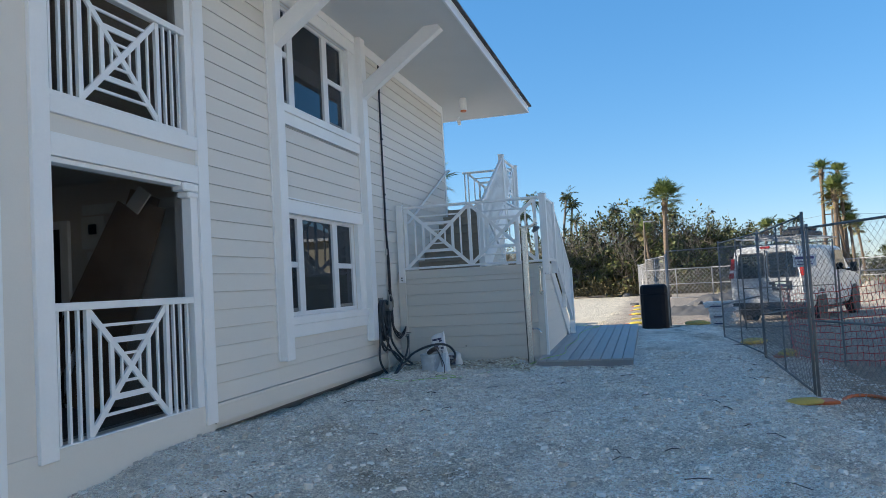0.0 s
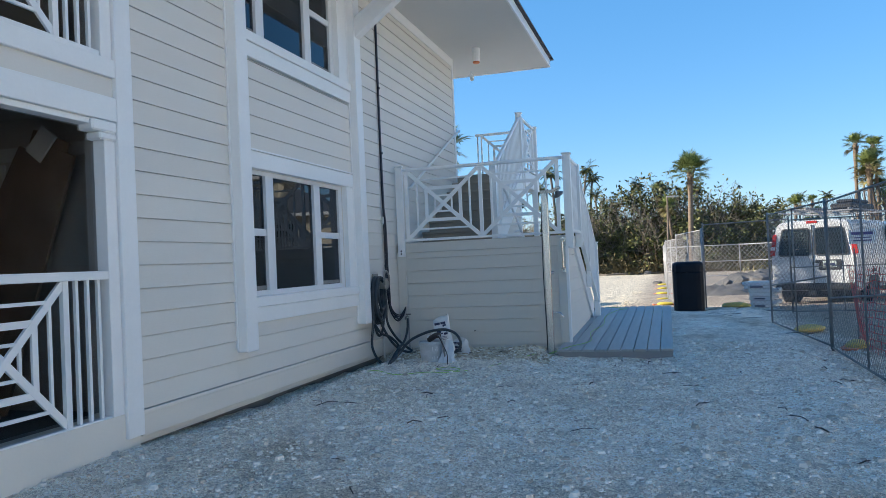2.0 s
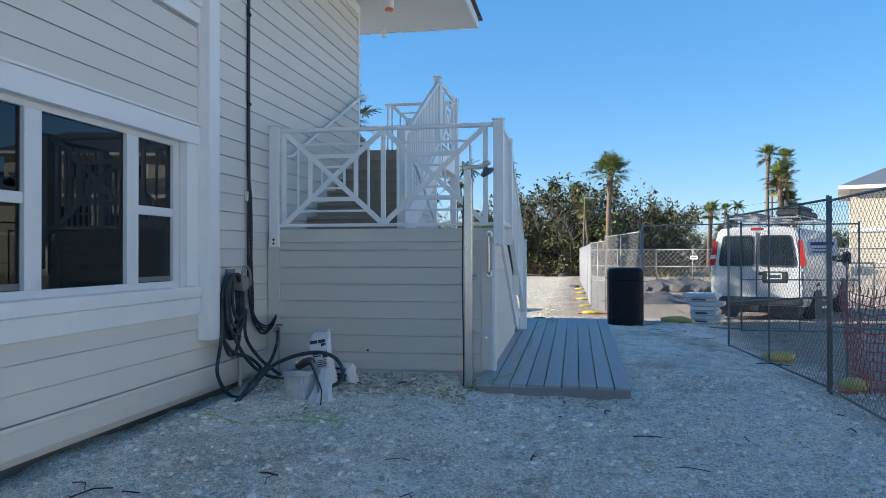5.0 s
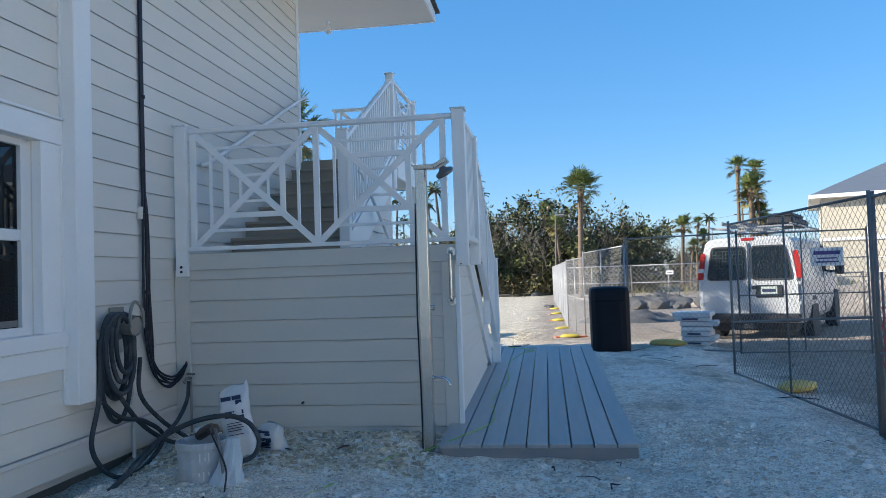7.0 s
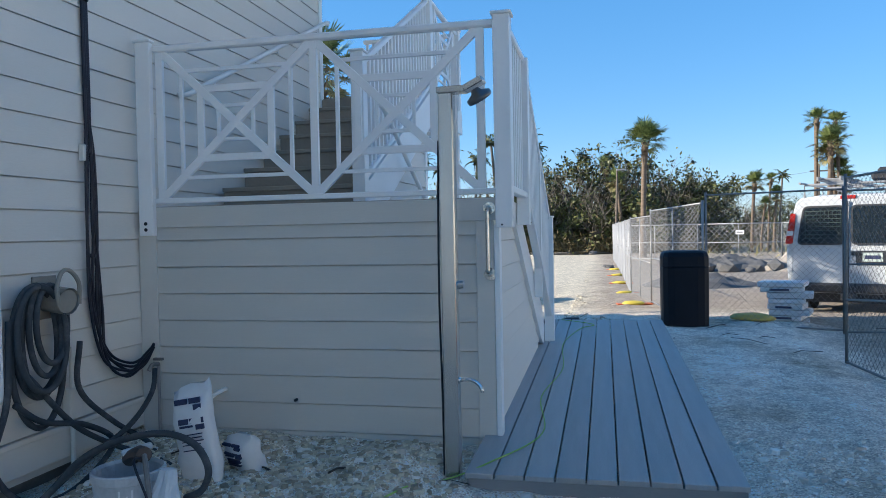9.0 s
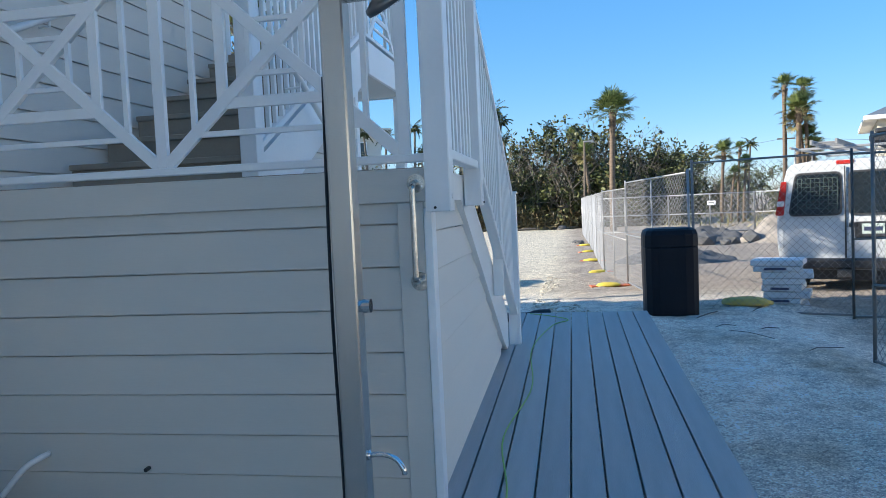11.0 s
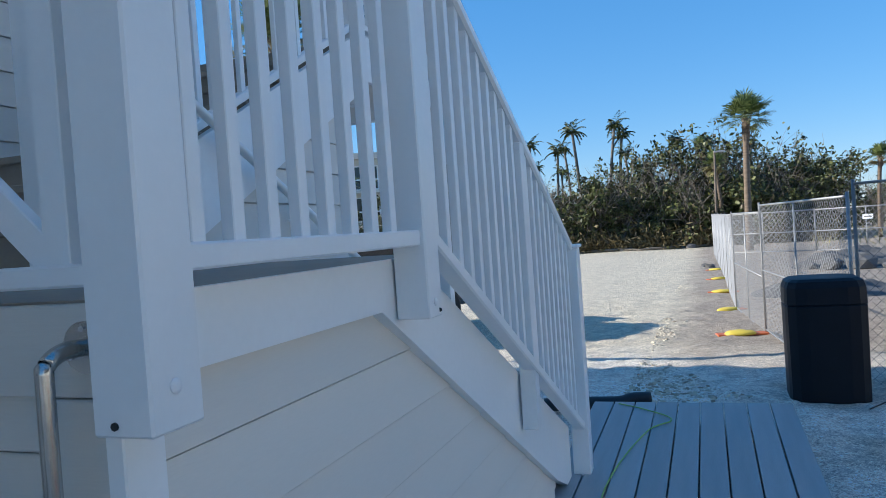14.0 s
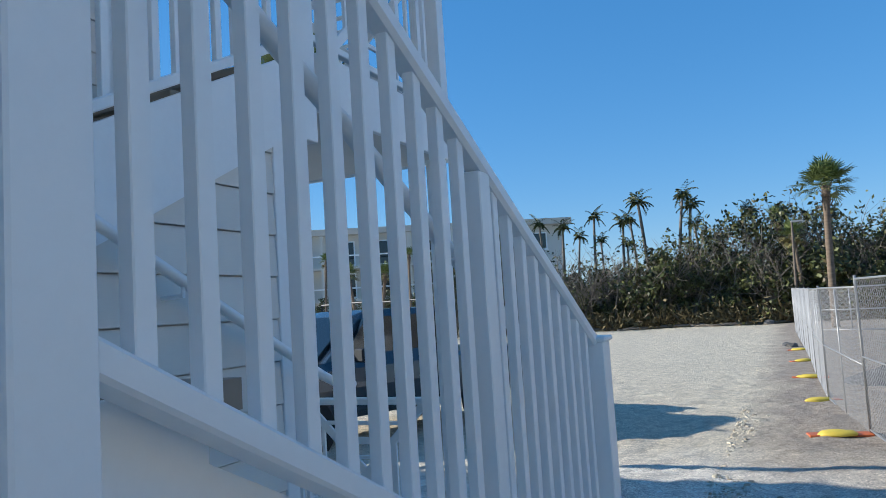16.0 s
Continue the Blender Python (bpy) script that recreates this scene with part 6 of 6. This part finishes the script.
SPEC = [(21, 6.2, 2.5, 3000, 0.9), (22, 7.2, 2.3, 2600, 1.0), (23, 5.4, 2.6, 3000, 0.7), (24, 8.0, 2.2, 2000, 1.0), (25, 4.2, 2.4, 2400, 0.6)]
LAB = ["storm-thinned scrub tree with dark leaves and bare twigs", "tall thinned scrub tree with bare top branches", "dense low scrub tree with dark leaves", "tall half-bare scrub tree with thin leaves", "low dense dark green scrub"]
kinds = [scrub_tree(s, h, w, n, b, lab) for (s, h, w, n, b), lab in zip(SPEC, LAB)]
rt_ = random.Random(77)
spots = []
x = -15.5
while x < 9.6:
    for row in range(3):
        spots.append((x + rt_.uniform(-0.5, 0.5) + 0.6 * row, 46.2 + row * 2.6 + rt_.uniform(-0.6, 0.6), row))
    x += 1.75
first = [True] * len(kinds)
for (x, y, row) in spots:
    k = rt_.choice((0, 1, 2, 4, 4) if row == 0 else (0, 1, 2, 3, 3))
    s = rt_.uniform(0.62, 1.28) * (0.62 if x < -3.5 else 1.0) * (1 - 0.25 * smoothstep(7, 10, x))
    m = Matrix.Translation((x, y, -0.2)) @ Matrix.Rotation(rt_.uniform(0, 6.28), 4, "Z")
    if first[k]:
        kinds[k].matrix_basis = m
        first[k] = False
        continue
    o = copy_thing(kinds[k], m)
    o.scale = (s, s, s)
# a dense back row that closes the thicket
for i in range(17):
    x = -15 + i * 1.5 + rt_.uniform(-0.5, 0.5)
    o = copy_thing(kinds[rt_.choice((2, 4))], Matrix.Translation((x, 54 + rt_.uniform(-0.6, 0.6), -0.2)) @ Matrix.Rotation(rt_.uniform(0, 6.28), 4, "Z"))
    s = rt_.uniform(0.85, 1.05) * (0.7 if x < -3.5 else 1.0)
    o.scale = (s, s, s)
# scrub that goes on behind the drive, further off
for i in range(34):
    x = 10 + i * 1.7 + rt_.uniform(-1, 1)
    o = copy_thing(kinds[rt_.choice((0, 2, 4, 3))], Matrix.Translation((x, 66 + rt_.uniform(-4, 6), -0.3)) @ Matrix.Rotation(rt_.uniform(0, 6.28), 4, "Z"))
    s = rt_.uniform(0.55, 0.8)
    o.scale = (s, s, s)
for i in range(16):
    x = -38 + i * 1.5 + rt_.uniform(-1, 1)
    o = copy_thing(kinds[rt_.choice((0, 2, 4, 3))], Matrix.Translation((x, 44 + rt_.uniform(-4, 4), -0.3)) @ Matrix.Rotation(rt_.uniform(0, 6.28), 4, "Z"))
    s = rt_.uniform(0.45, 0.7)
    o.scale = (s, s, s)


def fan_palm(seed, height, bend, fronds, size, label, dry=0.25, rad=0.17):
    r = random.Random(seed)
    t = thing("fan_palm", label, "palm tree", "fan palms")
    bm = bmesh.new()
    a = r.uniform(0, 6.28)
    pts, radii = [], []
    for i in range(11):
        f = i / 10
        pts.append((math.cos(a) * bend * f * f, math.sin(a) * bend * f * f, height * f - 0.1))
        radii.append(rad * (1.25 - 0.35 * f + (0.28 if f > 0.85 else 0) + 0.05 * noise.noise((f * 9, seed, 0))))
    tube(bm, pts, rad, 10, radii=radii)
    part("trunk", bm, M_TRUNK, t, smooth=True)
    top = Vector(pts[-1])
    boots = bmesh.new()
    for i in range(26):
        aa = r.uniform(0, 6.28)
        z = top.z - r.uniform(0.0, 0.9)
        p = Vector((top.x + rad * math.cos(aa), top.y + rad * math.sin(aa), z))
        bar(boots, p, p + Vector((0.12 * math.cos(aa), 0.12 * math.sin(aa), 0.22)), 0.05, 0.03)
    part("leaf_base_collar", boots, M_TRUNK, t, kind="stuff")
    stalks = bmesh.new()
    green, brown = [], []
    for i in range(fronds):
        aa = 2.4 * i + r.uniform(-0.3, 0.3)
        el = radians(88 - (112 + 45 * dry) * (i / fronds) + r.uniform(-10, 10))
        d = Vector((math.cos(aa) * math.cos(el), math.sin(aa) * math.cos(el), math.sin(el)))
        L = size * r.uniform(0.52, 0.88)
        c = top + d * L + Vector((0, 0, -0.12 * L))
        tube(stalks, [top, top + d * L * 0.5, c], 0.012, 3, caps=False)
        side = d.cross(Vector((0, 0, 1)))
        side = side.normalized() if side.length > 0.1 else Vector((1, 0, 0))
        up = side.cross(d)
        lst = brown if (i / fronds > 1 - dry) else green
        for k in range(25):
            ph = radians(-125 + 250 * k / 24)
            dr = (d * math.cos(ph) + side * math.sin(ph) + up * (0.25 * abs(math.sin(ph)) + r.uniform(-0.08, 0.08)) - Vector((0, 0, 0.14))).normalized()
            ll = size * (0.38 + 0.14 * math.cos(ph)) * r.uniform(0.85, 1.1)
            lst.append((c, dr, up, ll, 0.075 * size))
            bent = (dr - Vector((0, 0, r.uniform(0.1, 0.55)))).normalized()
            lst.append((c + dr * ll * 0.62, bent, up, ll * 0.62, 0.045 * size))
    part("leaf_stalks", stalks, M_PALM, t, kind="stuff")
    quad_leaves("crown", green, M_PALM, t, "green fan leaves")
    if brown:
        quad_leaves("dry_skirt", brown, M_PALM_DRY, t, "dry hanging brown leaves")
    return t


p = fan_palm(31, 6.35, 0.15, 34, 1.10, "tall fan palm with a bare brown trunk", 0.0, 0.14)
p.location = (5.12, 37.0, -0.15)
pal = fan_palm(32, 8.6, 0.5, 20, 0.80, "tall slender fan palm with a small crown", 0.12, 0.115)
pal.location = (16.55, 48.0, -0.1)
pal.rotation_euler.z = radians(40)
pb = fan_palm(33, 6.6, 0.6, 30, 1.0, "leaning fan palm with dry hanging leaves", 0.38, 0.14)
pb.location = (17.95, 48.4, -0.3)
for x, y, k, s, rz in ((18.0, 48.0, pal, 0.96, 200), (17.3, 47.8, pb, 1.06, 60), (17.75, 48.8, pb, 0.80, 140), (18.3, 47.6, pb, 0.70, 250),
                       (11.9, 44.0, pb, 0.66, 80), (12.95, 44.6, pal, 0.53, 10), (13.15, 44.0, pb, 0.54, 200), (12.5, 44.4, pb, 0.46, 120), (22, 60, pb, 0.7, 0), (28, 62, pb, 0.65, 90),
                       (3.4, 51.5, pb, 0.95, 250), (-13.0, 50.0, pb, 0.85, 250), (4.2, 45.2, pb, 0.72, 15), (-13.5, 47, pb, 0.8, 0), (-17, 40, pal, 0.62, 80), (-19.5, 41, pb, 0.66, 140),
                       (-22, 42, pb, 0.7, 10), (-25, 43, pal, 0.67, 60), (-28, 43, pb, 0.74, 30), (-1.72, 7.5, pb, 0.66, 100)):
    o = copy_thing(k, Matrix.Translation((x, y, -0.15)) @ Matrix.Rotation(radians(rz), 4, "Z"))
    o.scale = (s, s, s)


def feather_palm(seed, height, bend, label):
    """A thin storm-battered palm with a small crown of drooping feather leaves."""
    r = random.Random(seed)
    t = thing("feather_palm", label, "palm tree", "thin palms")
    a = r.uniform(0, 6.28)
    pts = [(math.cos(a) * bend * (i / 8) ** 2, math.sin(a) * bend * (i / 8) ** 2, height * i / 8 - 0.1) for i in range(9)]
    part("trunk", tube(bmesh.new(), pts, 0.1, 7, radii=[0.13 - 0.006 * i for i in range(9)]), M_BARK, t, smooth=True)
    top = Vector(pts[-1])
    items = []
    for i in range(17):
        aa = 2.4 * i + r.uniform(-0.3, 0.3)
        el = radians(r.uniform(-25, 80))
        L = r.uniform(0.6, 1.25)
        p, d = top.copy(), Vector((math.cos(aa) * math.cos(el), math.sin(aa) * math.cos(el), math.sin(el)))
        for k in range(9):
            d = (d - Vector((0, 0, 0.16))).normalized()
            q = p + d * L / 9
            side = d.cross(Vector((0, 0, 1))).normalized()
            for s in (1, -1):
                items.append((p.lerp(q, 0.5), (d * 0.5 + side * s - Vector((0, 0, 0.5))).normalized(), d, r.uniform(0.25, 0.5) * (1 - k / 12), 0.085))
            items.append((p, d, side, L / 7, 0.04))
            p = q
    quad_leaves("crown", items, M_LEAF, t, "small ragged dark feather leaves")
    return t


fps = [feather_palm(51, 8.2, 0.7, "thin battered palm with a small drooping crown"), feather_palm(52, 7.2, 0.4, "thin leaning palm with a ragged crown")]
firstp = [True, True]
for i, (x, y, h) in enumerate(((-8.57, 52, 7.9), (-6.65, 52, 7.2), (-5.53, 52, 7.3), (-4.97, 52.5, 8.5), (-3.05, 52, 8.7), (-2.4, 52.4, 7.9), (2.27, 52, 7.2), (-1.37, 51, 6.5), (-9.6, 51, 6.4), (-10.8, 52, 7.2), (-7.5, 50, 6.0), (-6.0, 50.5, 5.6), (-12.1, 52, 7.6), (6.3, 51, 6.3), (13.4, 52, 5.3), (15.4, 53, 5.3), (-14, 50, 6.4))):
    k = i % 2
    m = Matrix.Translation((x, y, -0.2)) @ Matrix.Rotation(i * 1.3, 4, "Z")
    s = h / (8.2, 7.2)[k]
    if firstp[k]:
        fps[k].matrix_basis = m
        firstp[k] = False
        o = fps[k]
    else:
        o = copy_thing(fps[k], m)
    o.scale = (s, s, s)
bare = scrub_tree(61, 7.4, 1.6, 90, 1.0, "bare storm-stripped tree with a few leaves")
bare.matrix_basis = Matrix.Translation((-0.5, 47.5, -0.2))
for i, (x, y, s) in enumerate(((2.6, 48, 1.0), (5.2, 48.5, 1.05), (7.4, 48, 0.9), (0.8, 50, 1.1), (-2.6, 48, 0.9), (6.4, 50.5, 1.1), (8.8, 49, 0.85), (3.6, 50.5, 1.15), (-5.5, 47, 0.8), (-9, 47, 0.75), (-11.5, 46, 0.9), (-13.5, 45, 0.95), (-4.2, 45.6, 0.78), (-6.3, 45.4, 0.85), (-7.6, 45.7, 0.7), (-8.4, 45.5, 0.9), (-10.2, 45.3, 0.8), (-12.4, 45.2, 0.85), (-2.0, 45.6, 0.85), (0.2, 45.5, 0.7), (3.0, 45.4, 0.72), (7.0, 45.6, 0.75), (12, 58, 0.7), (15, 60, 0.7), (20, 62, 0.75))):
    o = copy_thing(bare, Matrix.Translation((x, y, -0.2)) @ Matrix.Rotation(i * 2.1, 4, "Z"))
    o.scale = (s, s, s)

# low dead palmetto and brush along the foot of the thicket
rb = random.Random(15)
items = []
for _ in range(7600):
    x = rb.uniform(-15, 10)
    y = 43.7 + abs(rb.gauss(0, 1.0))
    items.append((Vector((x, y, -0.15 + abs(rb.gauss(0, 0.45)))), rand_dir(rb, 0.6), rand_dir(rb), rb.uniform(0.2, 0.7), rb.uniform(0.04, 0.14)))
o = quad_leaves("brush", items, M_LEAF_DRY, None, "dry brush and fallen leaves along the thicket")
tagged(o, kind="stuff", category="brush")
items = []
for _ in range(2600):
    x, y = rb.uniform(8, 40), rb.uniform(36, 62)
    items.append((Vector((x, y, -0.15)), rand_dir(rb, 1.2), rand_dir(rb), rb.uniform(0.2, 0.8), rb.uniform(0.03, 0.08)))
o = quad_leaves("dry_grass", items, M_PALM_DRY, None, "sparse dry grass tufts in the far lot")
tagged(o, kind="stuff", category="grass")

# fallen trunks along the foot of the thicket
for x, y, l, a, rad in ((0.6, 43.7, 2.6, 12, 0.07), (-2.4, 43.9, 3.0, -8, 0.08), (3.1, 43.9, 1.8, 25, 0.06), (-4.6, 43.8, 2.2, 5, 0.07), (-0.8, 43.5, 1.6, -20, 0.05), (-7.0, 43.9, 2.8, 10, 0.08)):
    d = Vector((math.cos(radians(a)), math.sin(radians(a)), 0.04)) * l / 2
    c = Vector((x, y, ground_z(x, y) + rad))
    log = tube(bmesh.new(), [c - d, c - d * 0.3 + Vector((0, 0, 0.05)), c + d * 0.4, c + d], rad, 7, radii=[rad, rad * 1.1, rad * 0.9, rad * 0.6])
    tagged(part("fallen_log", log, M_BARK, smooth=True), "grey fallen tree trunk lying before the thicket", "log", "fallen logs")

# twigs and dark scraps on the gravel
M_TWIG = material("dark_twig", (0.045, 0.035, 0.028), 0.8, var=0.3)
bm = bmesh.new()
rw = random.Random(8)
for _ in range(64):
    x, y = rw.uniform(0.6, 5.4), rw.uniform(-9.5, -0.3)
    if not off_deck(x, y, rw):
        continue
    a, l = rw.uniform(0, 6.28), rw.uniform(0.02, 0.11)
    n = Vector((math.cos(a), math.sin(a), 0)) * l
    c = Vector((x, y, ground_z(x, y) + 0.006))
    tube(bm, [c - n, c + Vector((rw.uniform(-0.03, 0.03), rw.uniform(-0.03, 0.03), 0.012)), c + n], rw.uniform(0.0025, 0.006), 4)
for _ in range(11):
    x, y = rw.uniform(3.9, 7.0), rw.uniform(0.5, 7.0)
    a, l = rw.uniform(0, 6.28), rw.uniform(0.06, 0.3)
    n = Vector((math.cos(a), math.sin(a), 0)) * l
    c = Vector((x, y, ground_z(x, y) + 0.008))
    tube(bm, [c - n, c + Vector((rw.uniform(-0.05, 0.05), rw.uniform(-0.05, 0.05), 0.015)), c + n], rw.uniform(0.003, 0.006), 4)
tagged(part("twigs", bm, M_TWIG, kind="stuff"), "dark twigs and scraps scattered on the gravel", "twigs")


# ---------------------------------------------------------------- dirt heaps beyond the fence
M_DIRT = material("sandy_dirt", (0.36, 0.31, 0.25), 0.95, var=0.25, scale=2.5, fine=25, bump=0.8)
M_RUBBLE = material("grey_rubble", (0.13, 0.125, 0.12), 0.95, var=0.3, scale=4, fine=25, bump=0.9)


def heap(x, y, rx, ry, h, seed, mat, label):
    bm = bmesh.new()
    bmesh.ops.create_grid(bm, x_segments=26, y_segments=26, size=1)
    for v in bm.verts:
        r = v.co.length
        f = max(0.0, 1 - r * r)
        n = noise.noise((v.co.x * 2.3 + seed, v.co.y * 2.3, seed)) + 0.5 * noise.noise((v.co.x * 6 + seed, v.co.y * 6, 2))
        wx, wy = x + v.co.x * rx, y + v.co.y * ry
        v.co = Vector((wx, wy, ground_z(wx, wy) - 0.06 + f * h * (1 + 0.95 * n) + f * 0.12 * noise.noise((v.co.x * 14, v.co.y * 14, seed)) + (0.05 if f > 0 else 0)))
    tagged(part("dirt_mound", bm, mat, smooth=True), label, "dirt heap", "dirt heaps")


heap(7.5, 24.6, 1.9, 1.3, 0.50, 1, M_RUBBLE, "grey rubble heap behind the fence")
heap(10.6, 24.0, 2.2, 1.6, 0.65, 2, M_DIRT, "sandy dirt heap behind the fence")
heap(5.6, 17.0, 1.6, 1.2, 0.25, 3, M_RUBBLE, "low rubble heap behind the fence")
heap(13.5, 20.0, 3.0, 2.0, 0.7, 4, M_DIRT, "sandy dirt bank behind the van")
heap(18.0, 26.0, 5.0, 2.5, 0.8, 7, M_DIRT, "long sandy bank in the far lot")
rk = random.Random(5)
for x, y, s in ((2.3, 43.6, 0.28), (1.9, 43.9, 0.16), (-1.5, 43.8, 0.14), (6.6, 23.2, 0.34), (7.3, 22.9, 0.42), (8.2, 23.0, 0.30), (8.9, 23.4, 0.38), (6.1, 23.8, 0.24), (5.2, 17.4, 0.18), (7.9, 22.5, 0.2), (3.3, 26.4, 0.2), (3.1, 26.9, 0.14)):
    bm = bmesh.new()
    bmesh.ops.create_icosphere(bm, subdivisions=1, radius=s)
    for v in bm.verts:
        v.co *= 1 + 0.7 * noise.noise(v.co * (2 / s) * 0.4 + Vector((x, y, 0)))
        v.co.z *= 0.7
    ob = tagged(part("boulder", bm, M_RUBBLE), "grey broken boulder lying on the dirt", "rock", "boulders")
    ob.location = (x, y, ground_z(x, y) + s * 0.35)


# ---------------------------------------------------------------- far buildings
M_STUCCO = material("cream_stucco", (0.62, 0.56, 0.44), 0.8, var=0.05, scale=0.6, bump=0.2)
M_STUCCO2 = material("pale_stucco", (0.66, 0.63, 0.56), 0.8, var=0.06, scale=0.5, bump=0.2)
M_METALROOF = material("grey_metal_roof", (0.27, 0.28, 0.29), 0.45, 0.5, var=0.08, scale=0.8, stretch=(1, 8, 1))


def hip(bm, x0, x1, y0, y1, z, rise, o=0.7):
    x0, x1, y0, y1 = x0 - o, x1 + o, y0 - o, y1 + o
    h = (y1 - y0) / 2
    v = [bm.verts.new(q) for q in ((x0, y0, z), (x1, y0, z), (x1, y1, z), (x0, y1, z), (x0 + h, (y0 + y1) / 2, z + rise), (x1 - h, (y0 + y1) / 2, z + rise))]
    for f in ((0, 1, 5, 4), (1, 2, 5), (2, 3, 4, 5), (3, 0, 4), (3, 2, 1, 0)):
        bm.faces.new([v[i] for i in f])
    return bm


def far_window(parent, x0, x1, z0, z1, y):
    w = part("window", bx(x0 - 0.12, x1 + 0.12, y - 0.06, y + 0.02, z0 - 0.12, z1 + 0.12, bevel=0.01), M_WHITE, parent)
    part("pane", bx(x0, x1, y - 0.075, y - 0.058, z0, z1), M_CARGLASS, w)
    part("sill", bx(x0 - 0.2, x1 + 0.2, y - 0.14, y - 0.06, z0 - 0.2, z0 - 0.12), M_WHITE, w)


fh = thing("far_house", "cream stucco house with a grey metal hip roof", "house")
part("wall", bx(21.3, 44, 46.4, 58, -0.3, 5.75), M_STUCCO, fh)
part("roof", hip(bmesh.new(), 21.3, 44, 46.4, 58, 5.95, 3.1), M_METALROOF, fh)
part("fascia", bx(20.55, 44.7, 45.65, 58.7, 5.72, 5.96), M_WHITE, fh)
part("upper_wall", bx(27.2, 40, 49.0, 56, 5.9, 9.3), M_STUCCO, fh)
part("upper_roof", hip(bmesh.new(), 27.2, 40, 49.0, 56, 9.4, 2.2), M_METALROOF, fh)
part("upper_fascia", bx(26.45, 40.7, 48.25, 56.7, 9.2, 9.42), M_WHITE, fh)
part("belt_course", bx(21.2, 44.1, 46.3, 46.4, 2.9, 3.1), M_WHITE, fh)
for x0, x1, z0, z1 in ((25.6, 27.3, 3.6, 5.1), (27.6, 29.3, 3.6, 5.1), (33, 35, 3.6, 5.1), (26.4, 29.0, 0.3, 2.4), (30.2, 32.0, 0.3, 2.5), (36, 38, 0.4, 2.4)):
    far_window(fh, x0, x1, z0, z1, 46.4)
for x0, x1 in ((29.5, 31.3), (33, 35)):
    far_window(fh, x0, x1, 7.3, 8.6, 49.0)
TURN = radians(-18)
fh.rotation_euler.z = TURN
fh.location = Vector((20.45, 45.7, -0.05)) - Matrix.Rotation(TURN, 3, "Z") @ Vector((20.55, 45.65, 0.0))
part("plinth", bx(21.2, 44.1, 46.3, 58.1, -0.9, -0.28), M_STUCCO, fh)

ap = thing("apartment_block", "pale three-storey apartment block with open balconies", "building")
part("wall", bx(-46, -13, 62, 74, -0.3, 9.2), M_STUCCO2, ap)
part("roof_slab", bx(-46.8, -12.2, 61.0, 74.8, 9.2, 9.75), M_ROOM, ap, "brown roof edge")
for z in (0.2, 3.1, 6.1):
    b = part("balcony", bx(-44, -24, 60.2, 62, z - 0.15, z + 0.1), M_STUCCO2, ap)
    for k in range(6):
        part("balcony_post", bx(-44 + k * 4, -43.75 + k * 4, 60.25, 60.5, z + 0.1, z + 2.95), M_STUCCO2, b)
    part("balcony_rail", bx(-44, -24, 60.2, 60.28, z + 1.0, z + 1.12), M_WHITE, b)
    for k in range(5):
        far_window(ap, -43.2 + k * 4, -41.0 + k * 4, z + 0.3, z + 2.4, 62)
    for k in range(3):
        far_window(ap, -22.5 + k * 3.2, -21.0 + k * 3.2, z + 0.9, z + 2.3, 62)

ap.rotation_euler.z = radians(30)
ap.location = Vector((-30, 61, 0)) - Matrix.Rotation(radians(30), 3, "Z") @ Vector((-30, 61, 0))

# sister building across the yard, unseen behind the camera's shoulder
sb = thing("opposite_house", "unseen two-storey house across the yard, whitened to bounce sunlight", "house")
# walls lengthened and whitened so the lit face bounces sunlight onto the east wall
M_STUCCO3 = material("bounce_white_stucco", (0.77, 0.79, 0.79), 0.8, var=0.05, scale=0.6, bump=0.2)
part("wall", bx(19, 28, -30, 11, -0.3, 5.8), M_STUCCO3, sb)
part("roof", hip(bmesh.new(), 19, 28, -30, 11, 5.9, 2.0, 0.6), M_METALROOF, sb)
for k in range(-2, 8):
    for z0 in (1.0, 3.5):
        w = part("window", bx(18.93, 19.0, -20.5 + k * 4, -18.5 + k * 4, z0, z0 + 1.3), M_WHITE, sb)
        part("pane", bx(18.90, 18.93, -20.35 + k * 4, -18.65 + k * 4, z0 + 0.12, z0 + 1.18), M_CARGLASS, w)

# poles
M_POLE = material("weathered_pole", (0.16, 0.13, 0.10), 0.9, var=0.2)
up = thing("utility_pole", "weathered wooden utility pole with a crossarm", "utility pole")
bm = bmesh.new()
tube(bm, [(19.3, 58, -0.3), (19.35, 58, 6.2)], 0.08, 8)
part("pole", bm, M_POLE, up)
part("crossarm", bx(18.7, 20.0, 57.95, 58.07, 5.6, 5.7), M_POLE, up)
lp_ = thing("street_lamp", "short weathered pole with a flat lamp head before the thicket", "street lamp")
bm = bmesh.new()
tube(bm, [(3.75, 43.5, -0.2), (3.9, 43.5, 5.2)], 0.06, 8, radii=[0.08, 0.055])
part("pole", bm, M_POLE, lp_, "weathered brown pole")
part("head", bx(3.85, 4.45, 43.4, 43.6, 5.12, 5.22, bevel=0.02), M_GALV, lp_)
for a, b in (((19.35, 58, 5.7), (60, 75, 7.5)), ((19.35, 58, 5.7), (-10, 80, 6.0))):
    bm = bmesh.new()
    A, B = Vector(a), Vector(b)
    tube(bm, [A.lerp(B, i / 10) - Vector((0, 0, 1.2 * math.sin(math.pi * i / 10))) for i in range(11)], 0.012, 4)
    tagged(part("power_line", bm, M_CABLE), "thin power line hanging from the pole", "cable", "power lines")
